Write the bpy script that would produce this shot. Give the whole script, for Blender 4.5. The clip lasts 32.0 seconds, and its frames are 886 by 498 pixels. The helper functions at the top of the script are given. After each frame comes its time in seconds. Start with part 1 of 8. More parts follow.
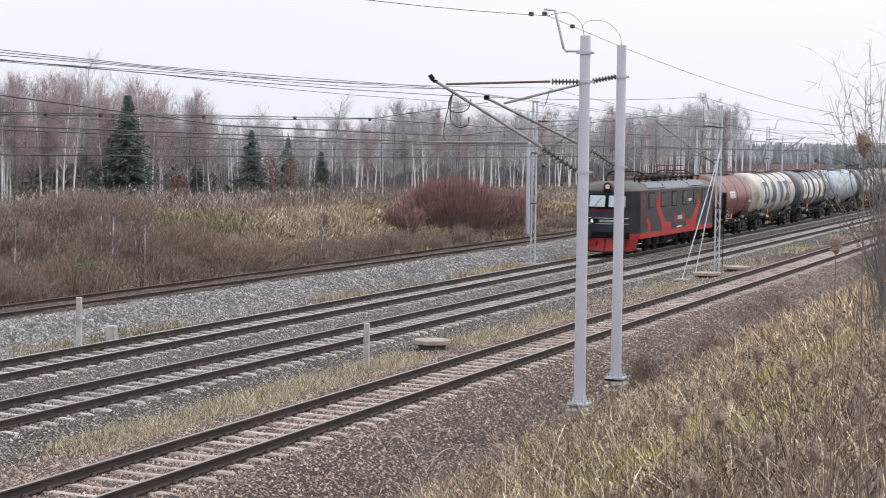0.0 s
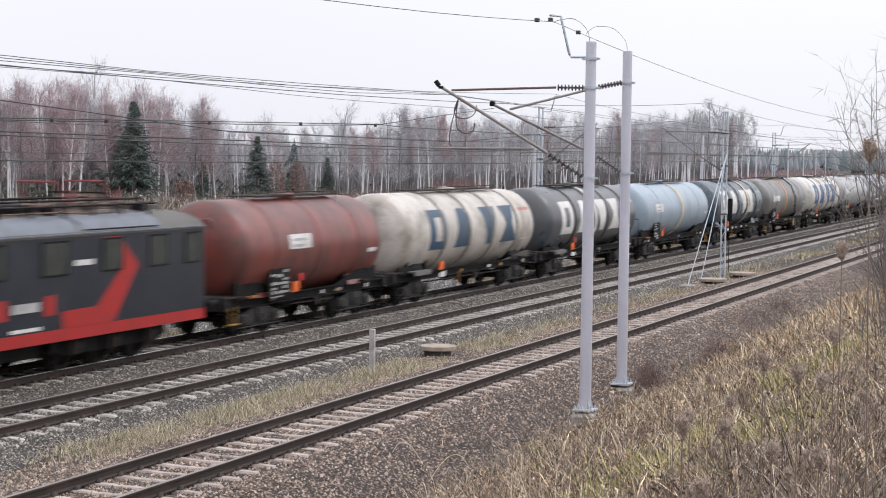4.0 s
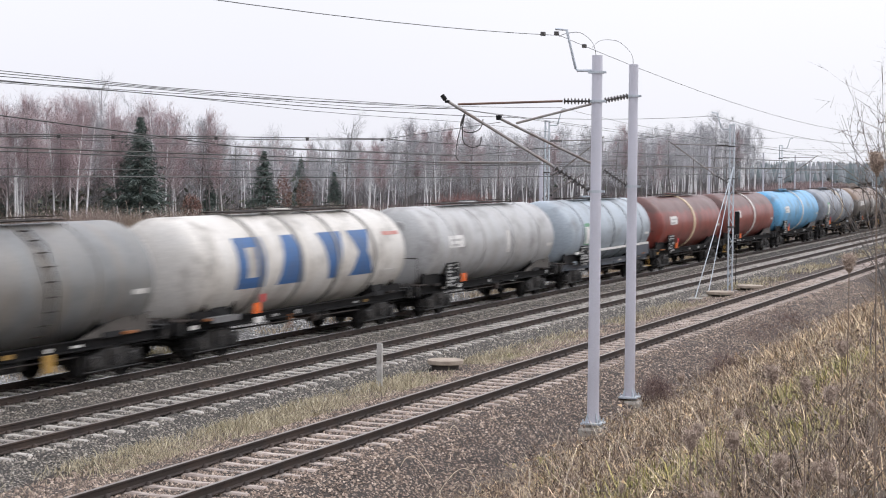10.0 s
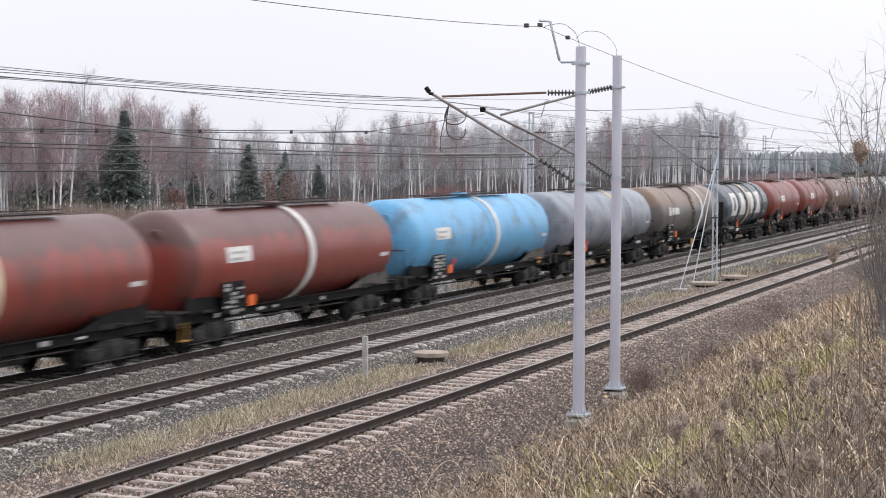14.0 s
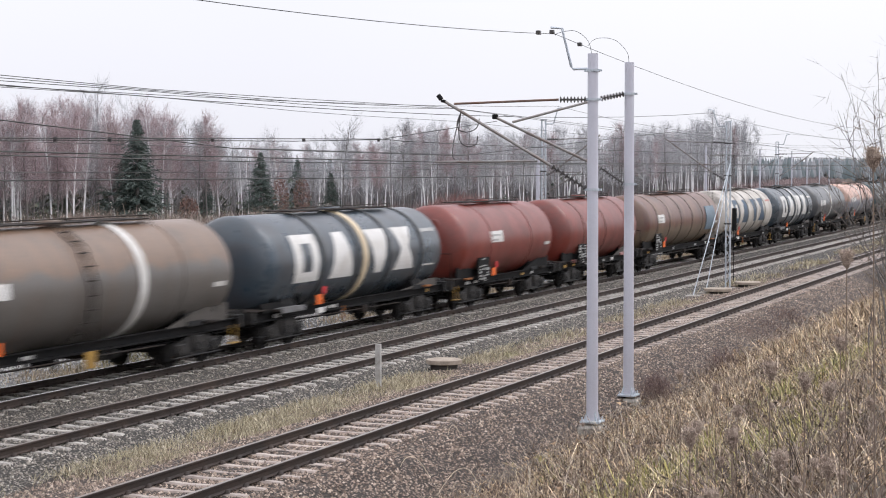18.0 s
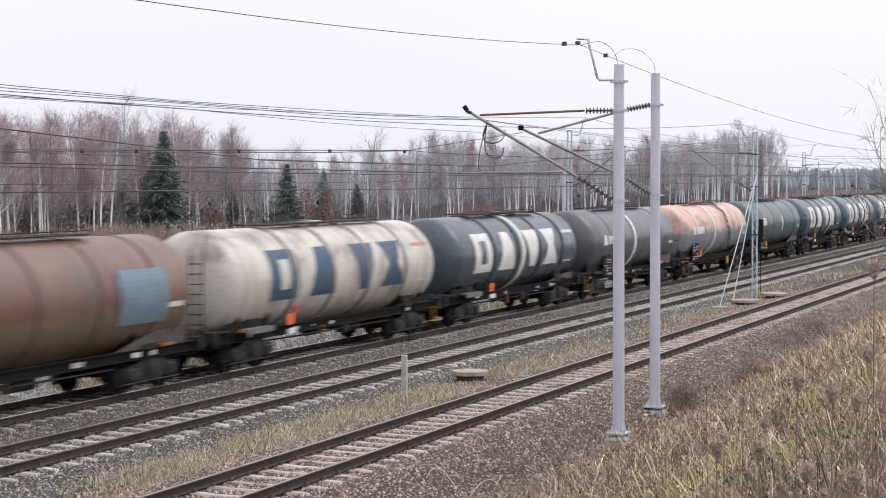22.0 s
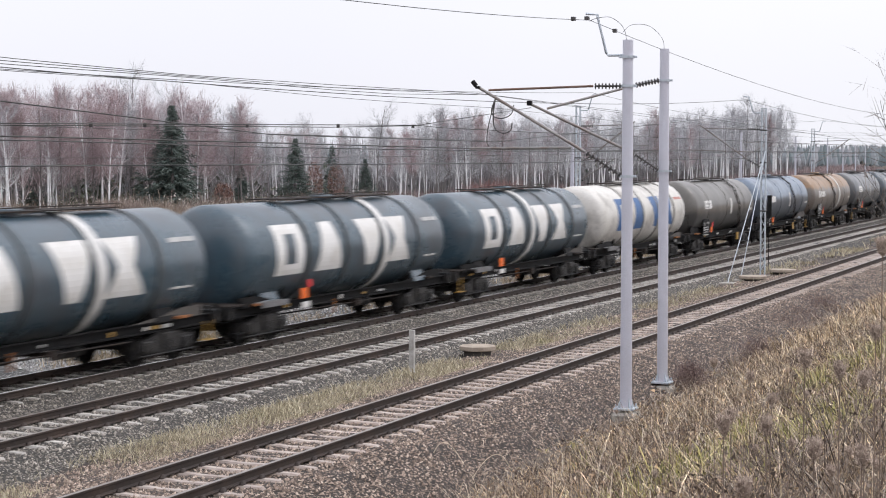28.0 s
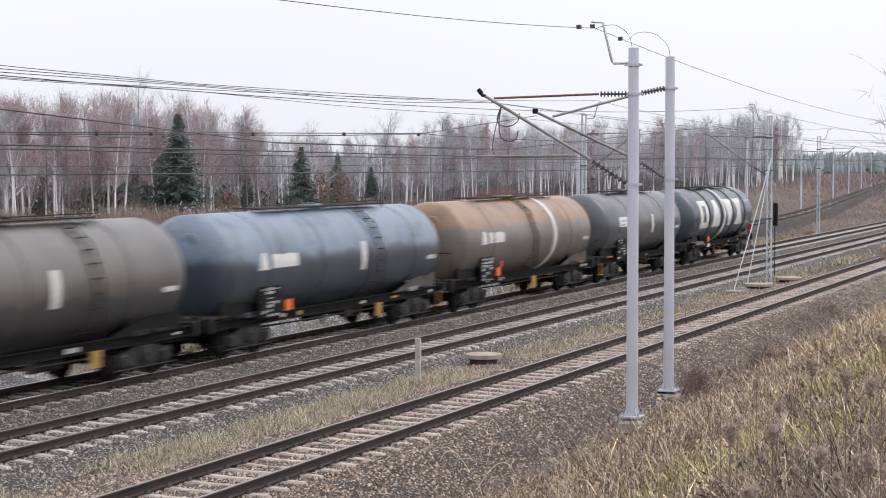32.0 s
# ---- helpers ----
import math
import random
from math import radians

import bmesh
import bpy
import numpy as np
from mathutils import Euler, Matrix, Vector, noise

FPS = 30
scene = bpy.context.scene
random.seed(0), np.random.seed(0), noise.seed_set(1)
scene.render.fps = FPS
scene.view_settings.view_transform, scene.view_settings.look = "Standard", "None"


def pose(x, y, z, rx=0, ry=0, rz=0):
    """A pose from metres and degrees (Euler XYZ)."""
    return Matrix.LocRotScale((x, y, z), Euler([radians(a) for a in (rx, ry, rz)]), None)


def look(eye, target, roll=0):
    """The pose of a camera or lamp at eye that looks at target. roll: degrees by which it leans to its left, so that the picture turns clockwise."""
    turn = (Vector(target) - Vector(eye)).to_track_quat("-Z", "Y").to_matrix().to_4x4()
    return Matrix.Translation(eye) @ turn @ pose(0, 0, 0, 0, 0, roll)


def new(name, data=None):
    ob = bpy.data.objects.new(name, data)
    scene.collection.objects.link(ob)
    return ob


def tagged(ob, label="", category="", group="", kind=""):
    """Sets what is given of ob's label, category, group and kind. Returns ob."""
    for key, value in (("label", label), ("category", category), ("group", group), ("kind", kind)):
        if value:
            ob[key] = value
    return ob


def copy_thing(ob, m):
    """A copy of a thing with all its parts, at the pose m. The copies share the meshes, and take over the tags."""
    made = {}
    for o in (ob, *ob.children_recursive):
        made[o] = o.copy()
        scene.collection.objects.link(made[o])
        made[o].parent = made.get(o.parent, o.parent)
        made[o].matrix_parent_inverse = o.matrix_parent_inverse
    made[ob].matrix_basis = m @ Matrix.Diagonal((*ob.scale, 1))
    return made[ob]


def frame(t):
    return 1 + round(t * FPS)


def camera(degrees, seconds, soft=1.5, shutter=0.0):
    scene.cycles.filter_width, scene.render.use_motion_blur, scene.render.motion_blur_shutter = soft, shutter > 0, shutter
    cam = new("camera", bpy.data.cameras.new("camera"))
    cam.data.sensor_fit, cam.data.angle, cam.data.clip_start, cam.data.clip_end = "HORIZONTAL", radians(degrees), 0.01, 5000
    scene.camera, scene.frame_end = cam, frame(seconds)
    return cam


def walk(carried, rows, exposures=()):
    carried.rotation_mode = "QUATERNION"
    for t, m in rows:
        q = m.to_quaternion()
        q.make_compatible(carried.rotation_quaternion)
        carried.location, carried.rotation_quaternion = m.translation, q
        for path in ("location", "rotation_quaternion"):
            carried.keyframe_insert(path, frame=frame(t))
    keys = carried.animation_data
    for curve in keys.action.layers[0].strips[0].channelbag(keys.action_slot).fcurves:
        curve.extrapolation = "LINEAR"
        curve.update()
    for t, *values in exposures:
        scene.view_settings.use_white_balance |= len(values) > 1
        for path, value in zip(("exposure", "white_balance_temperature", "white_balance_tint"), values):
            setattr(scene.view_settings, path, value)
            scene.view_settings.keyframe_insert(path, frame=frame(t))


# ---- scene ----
# ---------------------------------------------------------------- camera
# World: x runs along the railway, y across it away from the camera, z = 0 at the rail heads.
EYE = Vector((0.0, 0.0, 5.174))
cam = camera(27.67, 32.0, soft=1.02, shutter=0.8)
# seconds, heading from the x axis, tilt, roll
AIM = [
    (0,20.924,-3.172,0.718), (0.5,21.124,-3.206,0.755), (1,21.033,-3.279,0.816), (1.5,21.032,-3.335,0.872), (2,21.072,-3.312,0.906), (2.5,21.112,-3.259,0.806),
    (3,21.152,-3.153,0.735), (3.5,21.159,-3.075,0.714), (5.5,20.909,-2.756,0.839), (6,20.894,-2.758,0.790), (6.5,20.900,-2.716,0.715), (7,20.961,-2.656,0.784),
    (7.5,21.064,-2.584,0.801), (8,21.214,-2.536,0.948), (8.5,21.325,-2.495,0.839), (9,21.457,-2.496,0.873), (9.5,21.456,-2.530,0.715), (10,21.337,-2.540,0.474),
    (10.5,21.157,-2.547,0.400), (11,21.037,-2.577,0.367), (11.5,20.959,-2.669,0.302), (12,20.917,-2.729,0.381), (12.5,20.849,-2.766,0.258), (13,20.787,-2.766,0.205),
    (13.5,20.788,-2.785,0.165), (14,20.850,-2.785,0.157), (14.5,20.820,-2.749,0.228), (16.5,20.779,-2.686,0.058), (17,20.959,-2.663,-0.060), (17.5,21.081,-2.601,-0.019),
    (18,21.258,-2.550,-0.090), (18.5,21.373,-2.514,-0.164), (19,21.519,-2.485,-0.185), (19.5,21.633,-2.465,-0.070), (20,21.664,-2.413,-0.120), (20.5,21.706,-2.351,-0.211),
    (21,21.793,-2.273,-0.223), (21.5,21.913,-2.222,-0.183), (22,22.086,-2.192,-0.145), (22.5,22.219,-2.217,-0.146), (23,22.228,-2.325,-0.063), (23.5,22.228,-2.358,-0.039),
    (24,22.156,-2.507,0.032), (24.5,22.117,-2.715,0.087), (25,22.071,-2.927,0.092), (25.5,22.093,-3.044,0.097), (27.5,22.315,-3.039,0.044), (28,22.342,-2.984,0.045),
    (28.5,22.346,-3.021,-0.040), (29,22.284,-3.086,-0.075), (29.5,22.217,-3.141,-0.034), (30,22.206,-3.146,-0.100), (30.5,22.225,-3.061,-0.117), (31,22.311,-2.899,-0.074),
    (31.5,22.372,-2.804,0.112), (32,22.530,-2.725,-0.033),
]


def aim(yaw, tilt, roll):
    y, p, r = radians(yaw), radians(tilt), radians(roll)
    d = Vector((math.cos(p) * math.cos(y), math.cos(p) * math.sin(y), math.sin(p)))
    s = Vector((math.sin(y), -math.cos(y), 0))
    u = s.cross(d)
    a, b = s * math.cos(r) + u * math.sin(r), u * math.cos(r) - s * math.sin(r)
    return Matrix.Translation(EYE) @ Matrix((a, b, -d)).transposed().to_4x4()


walk(cam, [(t, aim(*a)) for t, *a in AIM])

# ---------------------------------------------------------------- overcast daylight
SUN_UP, SUN_TURN = radians(48), radians(200)
world = bpy.data.worlds.new("overcast_sky")
scene.world = world
world.use_nodes = True
wn, wl = world.node_tree.nodes, world.node_tree.links
wn.clear()
sky = wn.new("ShaderNodeTexSky")
sky.sky_type, sky.sun_disc = "NISHITA", False
sky.sun_elevation, sky.sun_rotation = SUN_UP, SUN_TURN
sky.air_density, sky.dust_density = 1.0, 4.0
dim = wn.new("ShaderNodeMix")
dim.data_type, dim.blend_type = "RGBA", "MULTIPLY"
dim.inputs[0].default_value = 1.0
dim.inputs[7].default_value = (0.08, 0.08, 0.08, 1)
cloud_mix = wn.new("ShaderNodeMix")
cloud_mix.data_type = "RGBA"
cloud_mix.inputs[0].default_value = 0.93
cloud_map = wn.new("ShaderNodeTexNoise")
cloud_map.inputs["Scale"].default_value = 1.6
cloud_map.inputs["Detail"].default_value = 3
cloud_ramp = wn.new("ShaderNodeValToRGB")
cloud_ramp.color_ramp.elements[0].position, cloud_ramp.color_ramp.elements[1].position = 0.3, 0.75
cloud_ramp.color_ramp.elements[0].color = (0.735, 0.738, 0.81, 1)
cloud_ramp.color_ramp.elements[1].color = (0.81, 0.81, 0.862, 1)
bg = wn.new("ShaderNodeBackground")
# an overcast sky is brighter overhead than at the horizon
way = wn.new("ShaderNodeTexCoord")
up = wn.new("ShaderNodeSeparateXYZ")
rise = wn.new("ShaderNodeMapRange")
rise.inputs[1].default_value, rise.inputs[2].default_value = 0.0, 1.0
rise.inputs[3].default_value, rise.inputs[4].default_value = 1.0, 1.85
wl.new(way.outputs["Generated"], up.inputs[0])
wl.new(up.outputs[2], rise.inputs[0])
wl.new(rise.outputs[0], bg.inputs["Strength"])
wo = wn.new("ShaderNodeOutputWorld")
wl.new(sky.outputs[0], dim.inputs[6])
wl.new(dim.outputs[2], cloud_mix.inputs[6])
wl.new(cloud_map.outputs["Fac"], cloud_ramp.inputs[0])
wl.new(cloud_ramp.outputs[0], cloud_mix.inputs[7])
wl.new(cloud_mix.outputs[2], bg.inputs[0])
wl.new(bg.outputs[0], wo.inputs[0])
sun = new("sun", bpy.data.lights.new("sun", "SUN"))
sun.data.energy, sun.data.angle, sun.data.color = 0.95, radians(40), (1.0, 0.985, 0.99)
sun.matrix_world = look((0, 0, 50), (-20, 27, 12))
scene.view_settings.exposure = 0.30

# ---------------------------------------------------------------- materials
def rgb(c, k=1.0):
    return (c[0] * k, c[1] * k, c[2] * k, 1)


def material(name, rough=0.6, metal=0.0):
    m = bpy.data.materials.new(name)
    m.use_nodes = True
    n, l = m.node_tree.nodes, m.node_tree.links
    b = n["Principled BSDF"]
    b.inputs["Roughness"].default_value, b.inputs["Metallic"].default_value = rough, metal
    return m, n, l, b


def ramp_of(n, stops):
    r = n.new("ShaderNodeValToRGB")
    e = r.color_ramp.elements
    while len(e) < len(stops):
        e.new(0.5)
    for i, (p, c) in enumerate(stops):
        e[i].position, e[i].color = p, rgb(c)
    return r


def noise_of(n, l, vec, scale, detail=4, rough=0.6):
    t = n.new("ShaderNodeTexNoise")
    t.inputs["Scale"].default_value, t.inputs["Detail"].default_value, t.inputs["Roughness"].default_value = scale, detail, rough
    l.new(vec, t.inputs["Vector"])
    return t


def mix_of(n, l, fac, a, b, kind="MIX"):
    x = n.new("ShaderNodeMix")
    x.data_type, x.blend_type = "RGBA", kind
    for i, v in ((0, fac), (6, a), (7, b)):
        if isinstance(v, bpy.types.NodeSocket):
            l.new(v, x.inputs[i])
        else:
            x.inputs[i].default_value = v if i == 0 else rgb(v)
    return x.outputs[2]


def bump_of(n, l, b, height, strength, dist=0.02):
    u = n.new("ShaderNodeBump")
    u.inputs["Strength"].default_value, u.inputs["Distance"].default_value = strength, dist
    l.new(height, u.inputs["Height"])
    l.new(u.outputs[0], b.inputs["Normal"])


def stretch_of(n, l, vec, s):
    m = n.new("ShaderNodeMapping")
    m.inputs["Scale"].default_value = s
    l.new(vec, m.inputs[0])
    return m.outputs[0]


def worn(name, base, dirt, rough=0.55, metal=0.0, amount=0.5, scale=3.0, fine=40.0, bump=0.15, world=False):
    """Painted or raw surface: two scales of dirt over a base colour."""
    m, n, l, b = material(name, rough, metal)
    if world:
        vec = n.new("ShaderNodeNewGeometry").outputs["Position"]
    else:
        vec = n.new("ShaderNodeTexCoord").outputs["Object"]
    a, f = noise_of(n, l, vec, scale), noise_of(n, l, vec, fine, 3)
    r = ramp_of(n, [(0.42, (0, 0, 0)), (0.7, (amount,) * 3)])
    l.new(a.outputs["Fac"], r.inputs[0])
    c = mix_of(n, l, r.outputs[0], base, dirt)
    r2 = ramp_of(n, [(0.3, (0.82,) * 3), (0.7, (1.1,) * 3)])
    l.new(f.outputs["Fac"], r2.inputs[0])
    c = mix_of(n, l, 1.0, c, r2.outputs[0], "MULTIPLY")
    l.new(c, b.inputs["Base Color"])
    if bump:
        bump_of(n, l, b, f.outputs["Fac"], bump, 0.01)
    return m


def by_island(name, stops, rough=0.8, patch=None, patch_scale=0.3, lo=0.45, hi=0.6, patch2=None, mottle=0.0):
    """Blades, twigs and stones: each piece takes its own colour; patches of another kind by place."""
    m, n, l, b = material(name, rough)
    g = n.new("ShaderNodeNewGeometry")
    r = ramp_of(n, stops)
    l.new(g.outputs["Random Per Island"], r.inputs[0])
    c = r.outputs[0]
    if patch:
        r2 = ramp_of(n, patch)
        l.new(g.outputs["Random Per Island"], r2.inputs[0])
        t = noise_of(n, l, g.outputs["Position"], patch_scale, 2)
        r3 = ramp_of(n, [(lo, (0, 0, 0)), (hi, (1, 1, 1))])
        l.new(t.outputs["Fac"], r3.inputs[0])
        c = mix_of(n, l, r3.outputs[0], c, r2.outputs[0])
    if patch2:
        r4 = ramp_of(n, patch2)
        l.new(g.outputs["Random Per Island"], r4.inputs[0])
        shift = n.new("ShaderNodeMapping")
        shift.inputs["Location"].default_value = (37, 11, 5)
        l.new(g.outputs["Position"], shift.inputs[0])
        t2 = noise_of(n, l, shift.outputs[0], patch_scale * 1.6, 2)
        r5 = ramp_of(n, [(0.46, (0, 0, 0)), (0.58, (0.9,) * 3)])
        l.new(t2.outputs["Fac"], r5.inputs[0])
        c = mix_of(n, l, r5.outputs[0], c, r4.outputs[0])
    if mottle:
        t3 = noise_of(n, l, g.outputs["Position"], mottle, 3)
        r6 = ramp_of(n, [(0.36, (0.36, 0.33, 0.305)), (0.5, (0.98, 0.96, 0.92)), (0.64, (1.4, 1.33, 1.22))])
        l.new(t3.outputs["Fac"], r6.inputs[0])
        c = mix_of(n, l, 1.0, c, r6.outputs[0], "MULTIPLY")
    l.new(c, b.inputs["Base Color"])
    return m


def gravel(name, stops, grain=22.0, dust=(0.2, 0.19, 0.17)):
    m, n, l, b = material(name, 0.9)
    pos = n.new("ShaderNodeNewGeometry").outputs["Position"]
    v = n.new("ShaderNodeTexVoronoi")
    v.inputs["Scale"].default_value = grain
    l.new(pos, v.inputs["Vector"])
    sep = n.new("ShaderNodeSeparateColor")
    l.new(v.outputs["Color"], sep.inputs[0])
    r = ramp_of(n, stops)
    l.new(sep.outputs[0], r.inputs[0])
    t = noise_of(n, l, pos, 0.35, 4)
    rr = ramp_of(n, [(0.45, (0, 0, 0)), (0.8, (0.28,) * 3)])
    l.new(t.outputs["Fac"], rr.inputs[0])
    c = mix_of(n, l, rr.outputs[0], r.outputs[0], dust)
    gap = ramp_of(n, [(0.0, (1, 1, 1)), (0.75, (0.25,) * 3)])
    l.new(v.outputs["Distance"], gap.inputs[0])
    # shade in the cracks between stones, painted as near-black colour
    gap_shade = ramp_of(n, [(0.28, (0, 0, 0)), (0.46, (0.97,) * 3)])
    l.new(v.outputs["Distance"], gap_shade.inputs[0])
    c = mix_of(n, l, gap_shade.outputs[0], c, (dust[0] * 0.16, dust[1] * 0.16, dust[2] * 0.16))
    l.new(c, b.inputs["Base Color"])
    bump_of(n, l, b, gap.outputs[0], 0.9, 0.04)
    return m


STONE_BROWN = [(0.0, (0.06, 0.042, 0.033)), (0.5, (0.22, 0.162, 0.125)), (0.9, (0.41, 0.32, 0.255)), (1.0, (0.56, 0.46, 0.38))]
STONE_GREY = [(0.0, (0.055, 0.047, 0.039)), (0.5, (0.19, 0.168, 0.142)), (0.9, (0.35, 0.315, 0.272)), (1.0, (0.50, 0.455, 0.40))]
STONE_LIGHT = [(0.0, (0.09, 0.087, 0.082)), (0.5, (0.24, 0.234, 0.224)), (0.9, (0.40, 0.392, 0.378)), (1.0, (0.56, 0.55, 0.53))]
M = {}
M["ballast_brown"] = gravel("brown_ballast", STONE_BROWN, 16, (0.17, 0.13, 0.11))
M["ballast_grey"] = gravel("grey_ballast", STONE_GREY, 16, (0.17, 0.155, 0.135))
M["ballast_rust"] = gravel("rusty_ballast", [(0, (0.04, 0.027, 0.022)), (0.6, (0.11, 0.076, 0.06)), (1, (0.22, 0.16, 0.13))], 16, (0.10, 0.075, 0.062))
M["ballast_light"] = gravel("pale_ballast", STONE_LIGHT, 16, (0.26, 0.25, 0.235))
M["stone_brown"] = by_island("brown_stones", STONE_BROWN)
M["stone_rust"] = by_island("rust_brown_stones", [(0, (0.05, 0.034, 0.027)), (0.6, (0.12, 0.082, 0.064)), (1, (0.24, 0.175, 0.14))])
M["stone_grey"] = by_island("grey_stones", STONE_GREY)
M["stone_light"] = by_island("pale_stones", STONE_LIGHT)
M["soil"] = worn("soil_and_litter", (0.07, 0.054, 0.042), (0.15, 0.115, 0.085), 0.95, 0, 0.9, 0.5, 14, 0.6, True)
M["rail_side"] = worn("rusty_rail_side", (0.036, 0.026, 0.022), (0.07, 0.045, 0.033), 0.75, 0.1, 0.8, 1.2, 25, 0.2, True)
M["rail_top_bright"] = worn("polished_rail_head", (0.52, 0.51, 0.50), (0.30, 0.27, 0.25), 0.25, 0.9, 0.4, 0.6, 30, 0.0, True)
M["rail_top_dull"] = worn("dull_rail_head", (0.30, 0.27, 0.25), (0.16, 0.12, 0.10), 0.4, 0.7, 0.5, 0.6, 30, 0.0, True)
M["rail_top_rust"] = worn("rusted_rail_head", (0.11, 0.075, 0.06), (0.16, 0.10, 0.07), 0.6, 0.3, 0.5, 0.6, 30, 0.0, True)


def sleeper_mat(name, base, dirt):
    m, n, l, b = material(name, 0.9)
    info = n.new("ShaderNodeObjectInfo")
    pos = n.new("ShaderNodeNewGeometry").outputs["Position"]
    t, f = noise_of(n, l, pos, 4.0), noise_of(n, l, pos, 45, 3)
    r = ramp_of(n, [(0.4, (0, 0, 0)), (0.72, (0.75,) * 3)])
    l.new(t.outputs["Fac"], r.inputs[0])
    c = mix_of(n, l, r.outputs[0], base, dirt)
    k = ramp_of(n, [(0.0, (0.78,) * 3), (1.0, (1.12,) * 3)])
    l.new(info.outputs["Random"], k.inputs[0])
    c = mix_of(n, l, 1.0, c, k.outputs[0], "MULTIPLY")
    l.new(c, b.inputs["Base Color"])
    bump_of(n, l, b, f.outputs["Fac"], 0.3, 0.01)
    return m


M["sleeper_pink"] = sleeper_mat("weathered_concrete_sleeper", (0.50, 0.43, 0.385), (0.27, 0.21, 0.18))
M["sleeper_grey"] = sleeper_mat("grey_concrete_sleeper", (0.46, 0.435, 0.40), (0.25, 0.22, 0.195))
M["concrete"] = worn("weathered_concrete", (0.36, 0.34, 0.305), (0.19, 0.17, 0.14), 0.9, 0, 0.8, 5, 60, 0.4)
M["pale_concrete"] = worn("pale_weathered_concrete", (0.55, 0.54, 0.52), (0.27, 0.25, 0.22), 0.9, 0, 0.8, 3, 50, 0.4)
M["lid"] = worn("tan_concrete_lid", (0.40, 0.335, 0.27), (0.24, 0.20, 0.16), 0.9, 0, 0.8, 4, 50, 0.4)
# dusty cradle steel; its dark tone is also painted shade on well necks
M["cradle_dust_neck_shade"] = worn("dusty_brown_steel_neck_shade", (0.085, 0.076, 0.068), (0.04, 0.035, 0.031), 0.8, 0, 0.9, 1.3, 18, 0.15)
M["mast_paint"] = worn("lilac_grey_mast_paint", (0.590, 0.590, 0.661), (0.42, 0.42, 0.46), 0.38, 0.1, 0.3, 0.7, 160, 0.0)
M["galv"] = worn("galvanised_steel", (0.52, 0.57, 0.62), (0.38, 0.40, 0.43), 0.5, 0.2, 0.6, 2, 30, 0.05)
M["arm"] = worn("weathered_bracket_tube", (0.30, 0.29, 0.28), (0.20, 0.14, 0.11), 0.55, 0.5, 0.7, 3, 40, 0.1)
M["arm_rust"] = worn("rust_brown_bracket_tube", (0.19, 0.115, 0.085), (0.10, 0.07, 0.06), 0.7, 0.2, 0.7, 3, 40, 0.1)
M["insulator"] = worn("dark_glazed_insulator", (0.06, 0.055, 0.055), (0.11, 0.10, 0.09), 0.3, 0, 0.5, 8, 60, 0.0)
M["wire"] = worn("oxidised_copper_wire", (0.055, 0.058, 0.055), (0.09, 0.08, 0.07), 0.6, 0.4, 0.5, 2, 40, 0.0)
M["black_iron"] = worn("grimy_black_iron", (0.0075, 0.0078, 0.0086), (0.019, 0.0172, 0.0165), 0.7, 0.1, 0.7, 2.5, 30, 0.2)
M["brown_iron"] = worn("brown_dusty_iron", (0.026, 0.0225, 0.021), (0.06, 0.044, 0.035), 0.75, 0.1, 0.8, 2.5, 30, 0.2)
M["wheel"] = worn("wheel_steel", (0.014, 0.0135, 0.0135), (0.034, 0.028, 0.024), 0.6, 0.4, 0.7, 4, 40, 0.1)
for dull in ("black_iron", "brown_iron", "wheel"):
    M[dull].node_tree.nodes["Principled BSDF"].inputs["Specular IOR Level"].default_value = 0.18
M["bogie_steel"] = worn("grimy_bogie_steel", (0.013, 0.0135, 0.015), (0.062, 0.056, 0.05), 0.6, 0.2, 1.0, 5.0, 40, 0.2)
M["orange"] = worn("orange_plate", (0.85, 0.16, 0.02), (0.5, 0.10, 0.03), 0.5, 0, 0.4, 6, 40, 0.0)
M["red_mark"] = worn("red_marking", (0.62, 0.03, 0.035), (0.35, 0.04, 0.04), 0.5, 0, 0.4, 6, 40, 0.0)
M["faded_red"] = worn("faded_red_marking", (0.48, 0.17, 0.14), (0.5, 0.33, 0.28), 0.5, 0, 0.6, 3, 40, 0.0)
M["white_mark"] = worn("dirty_white_marking", (0.72, 0.71, 0.69), (0.50, 0.47, 0.42), 0.5, 0, 0.7, 1.5, 30, 0.0)
M["grey_mark"] = worn("grey_white_lettering", (0.46, 0.46, 0.45), (0.22, 0.21, 0.2), 0.6, 0, 0.8, 5, 30, 0.0)
M["cream_mark"] = worn("cream_marking", (0.70, 0.58, 0.40), (0.52, 0.40, 0.26), 0.5, 0, 0.6, 1.5, 30, 0.0)
M["orange_band"] = worn("faded_orange_band", (0.66, 0.33, 0.16), (0.5, 0.32, 0.2), 0.5, 0, 0.6, 1.5, 30, 0.0)
M["blue_mark"] = worn("blue_marking", (0.035, 0.12, 0.30), (0.07, 0.10, 0.17), 0.5, 0, 0.7, 1.5, 30, 0.0)
M["navy_mark"] = worn("dark_navy_marking", (0.03, 0.075, 0.135), (0.10, 0.11, 0.115), 0.5, 0, 0.7, 1.5, 30, 0.0)
M["green_mark"] = worn("green_marking", (0.10, 0.30, 0.16), (0.2, 0.3, 0.2), 0.5, 0, 0.6, 3, 30, 0.0)
M["yellow_mark"] = worn("yellow_step_paint", (0.40, 0.235, 0.05), (0.17, 0.11, 0.05), 0.6, 0, 0.7, 3, 30, 0.0)
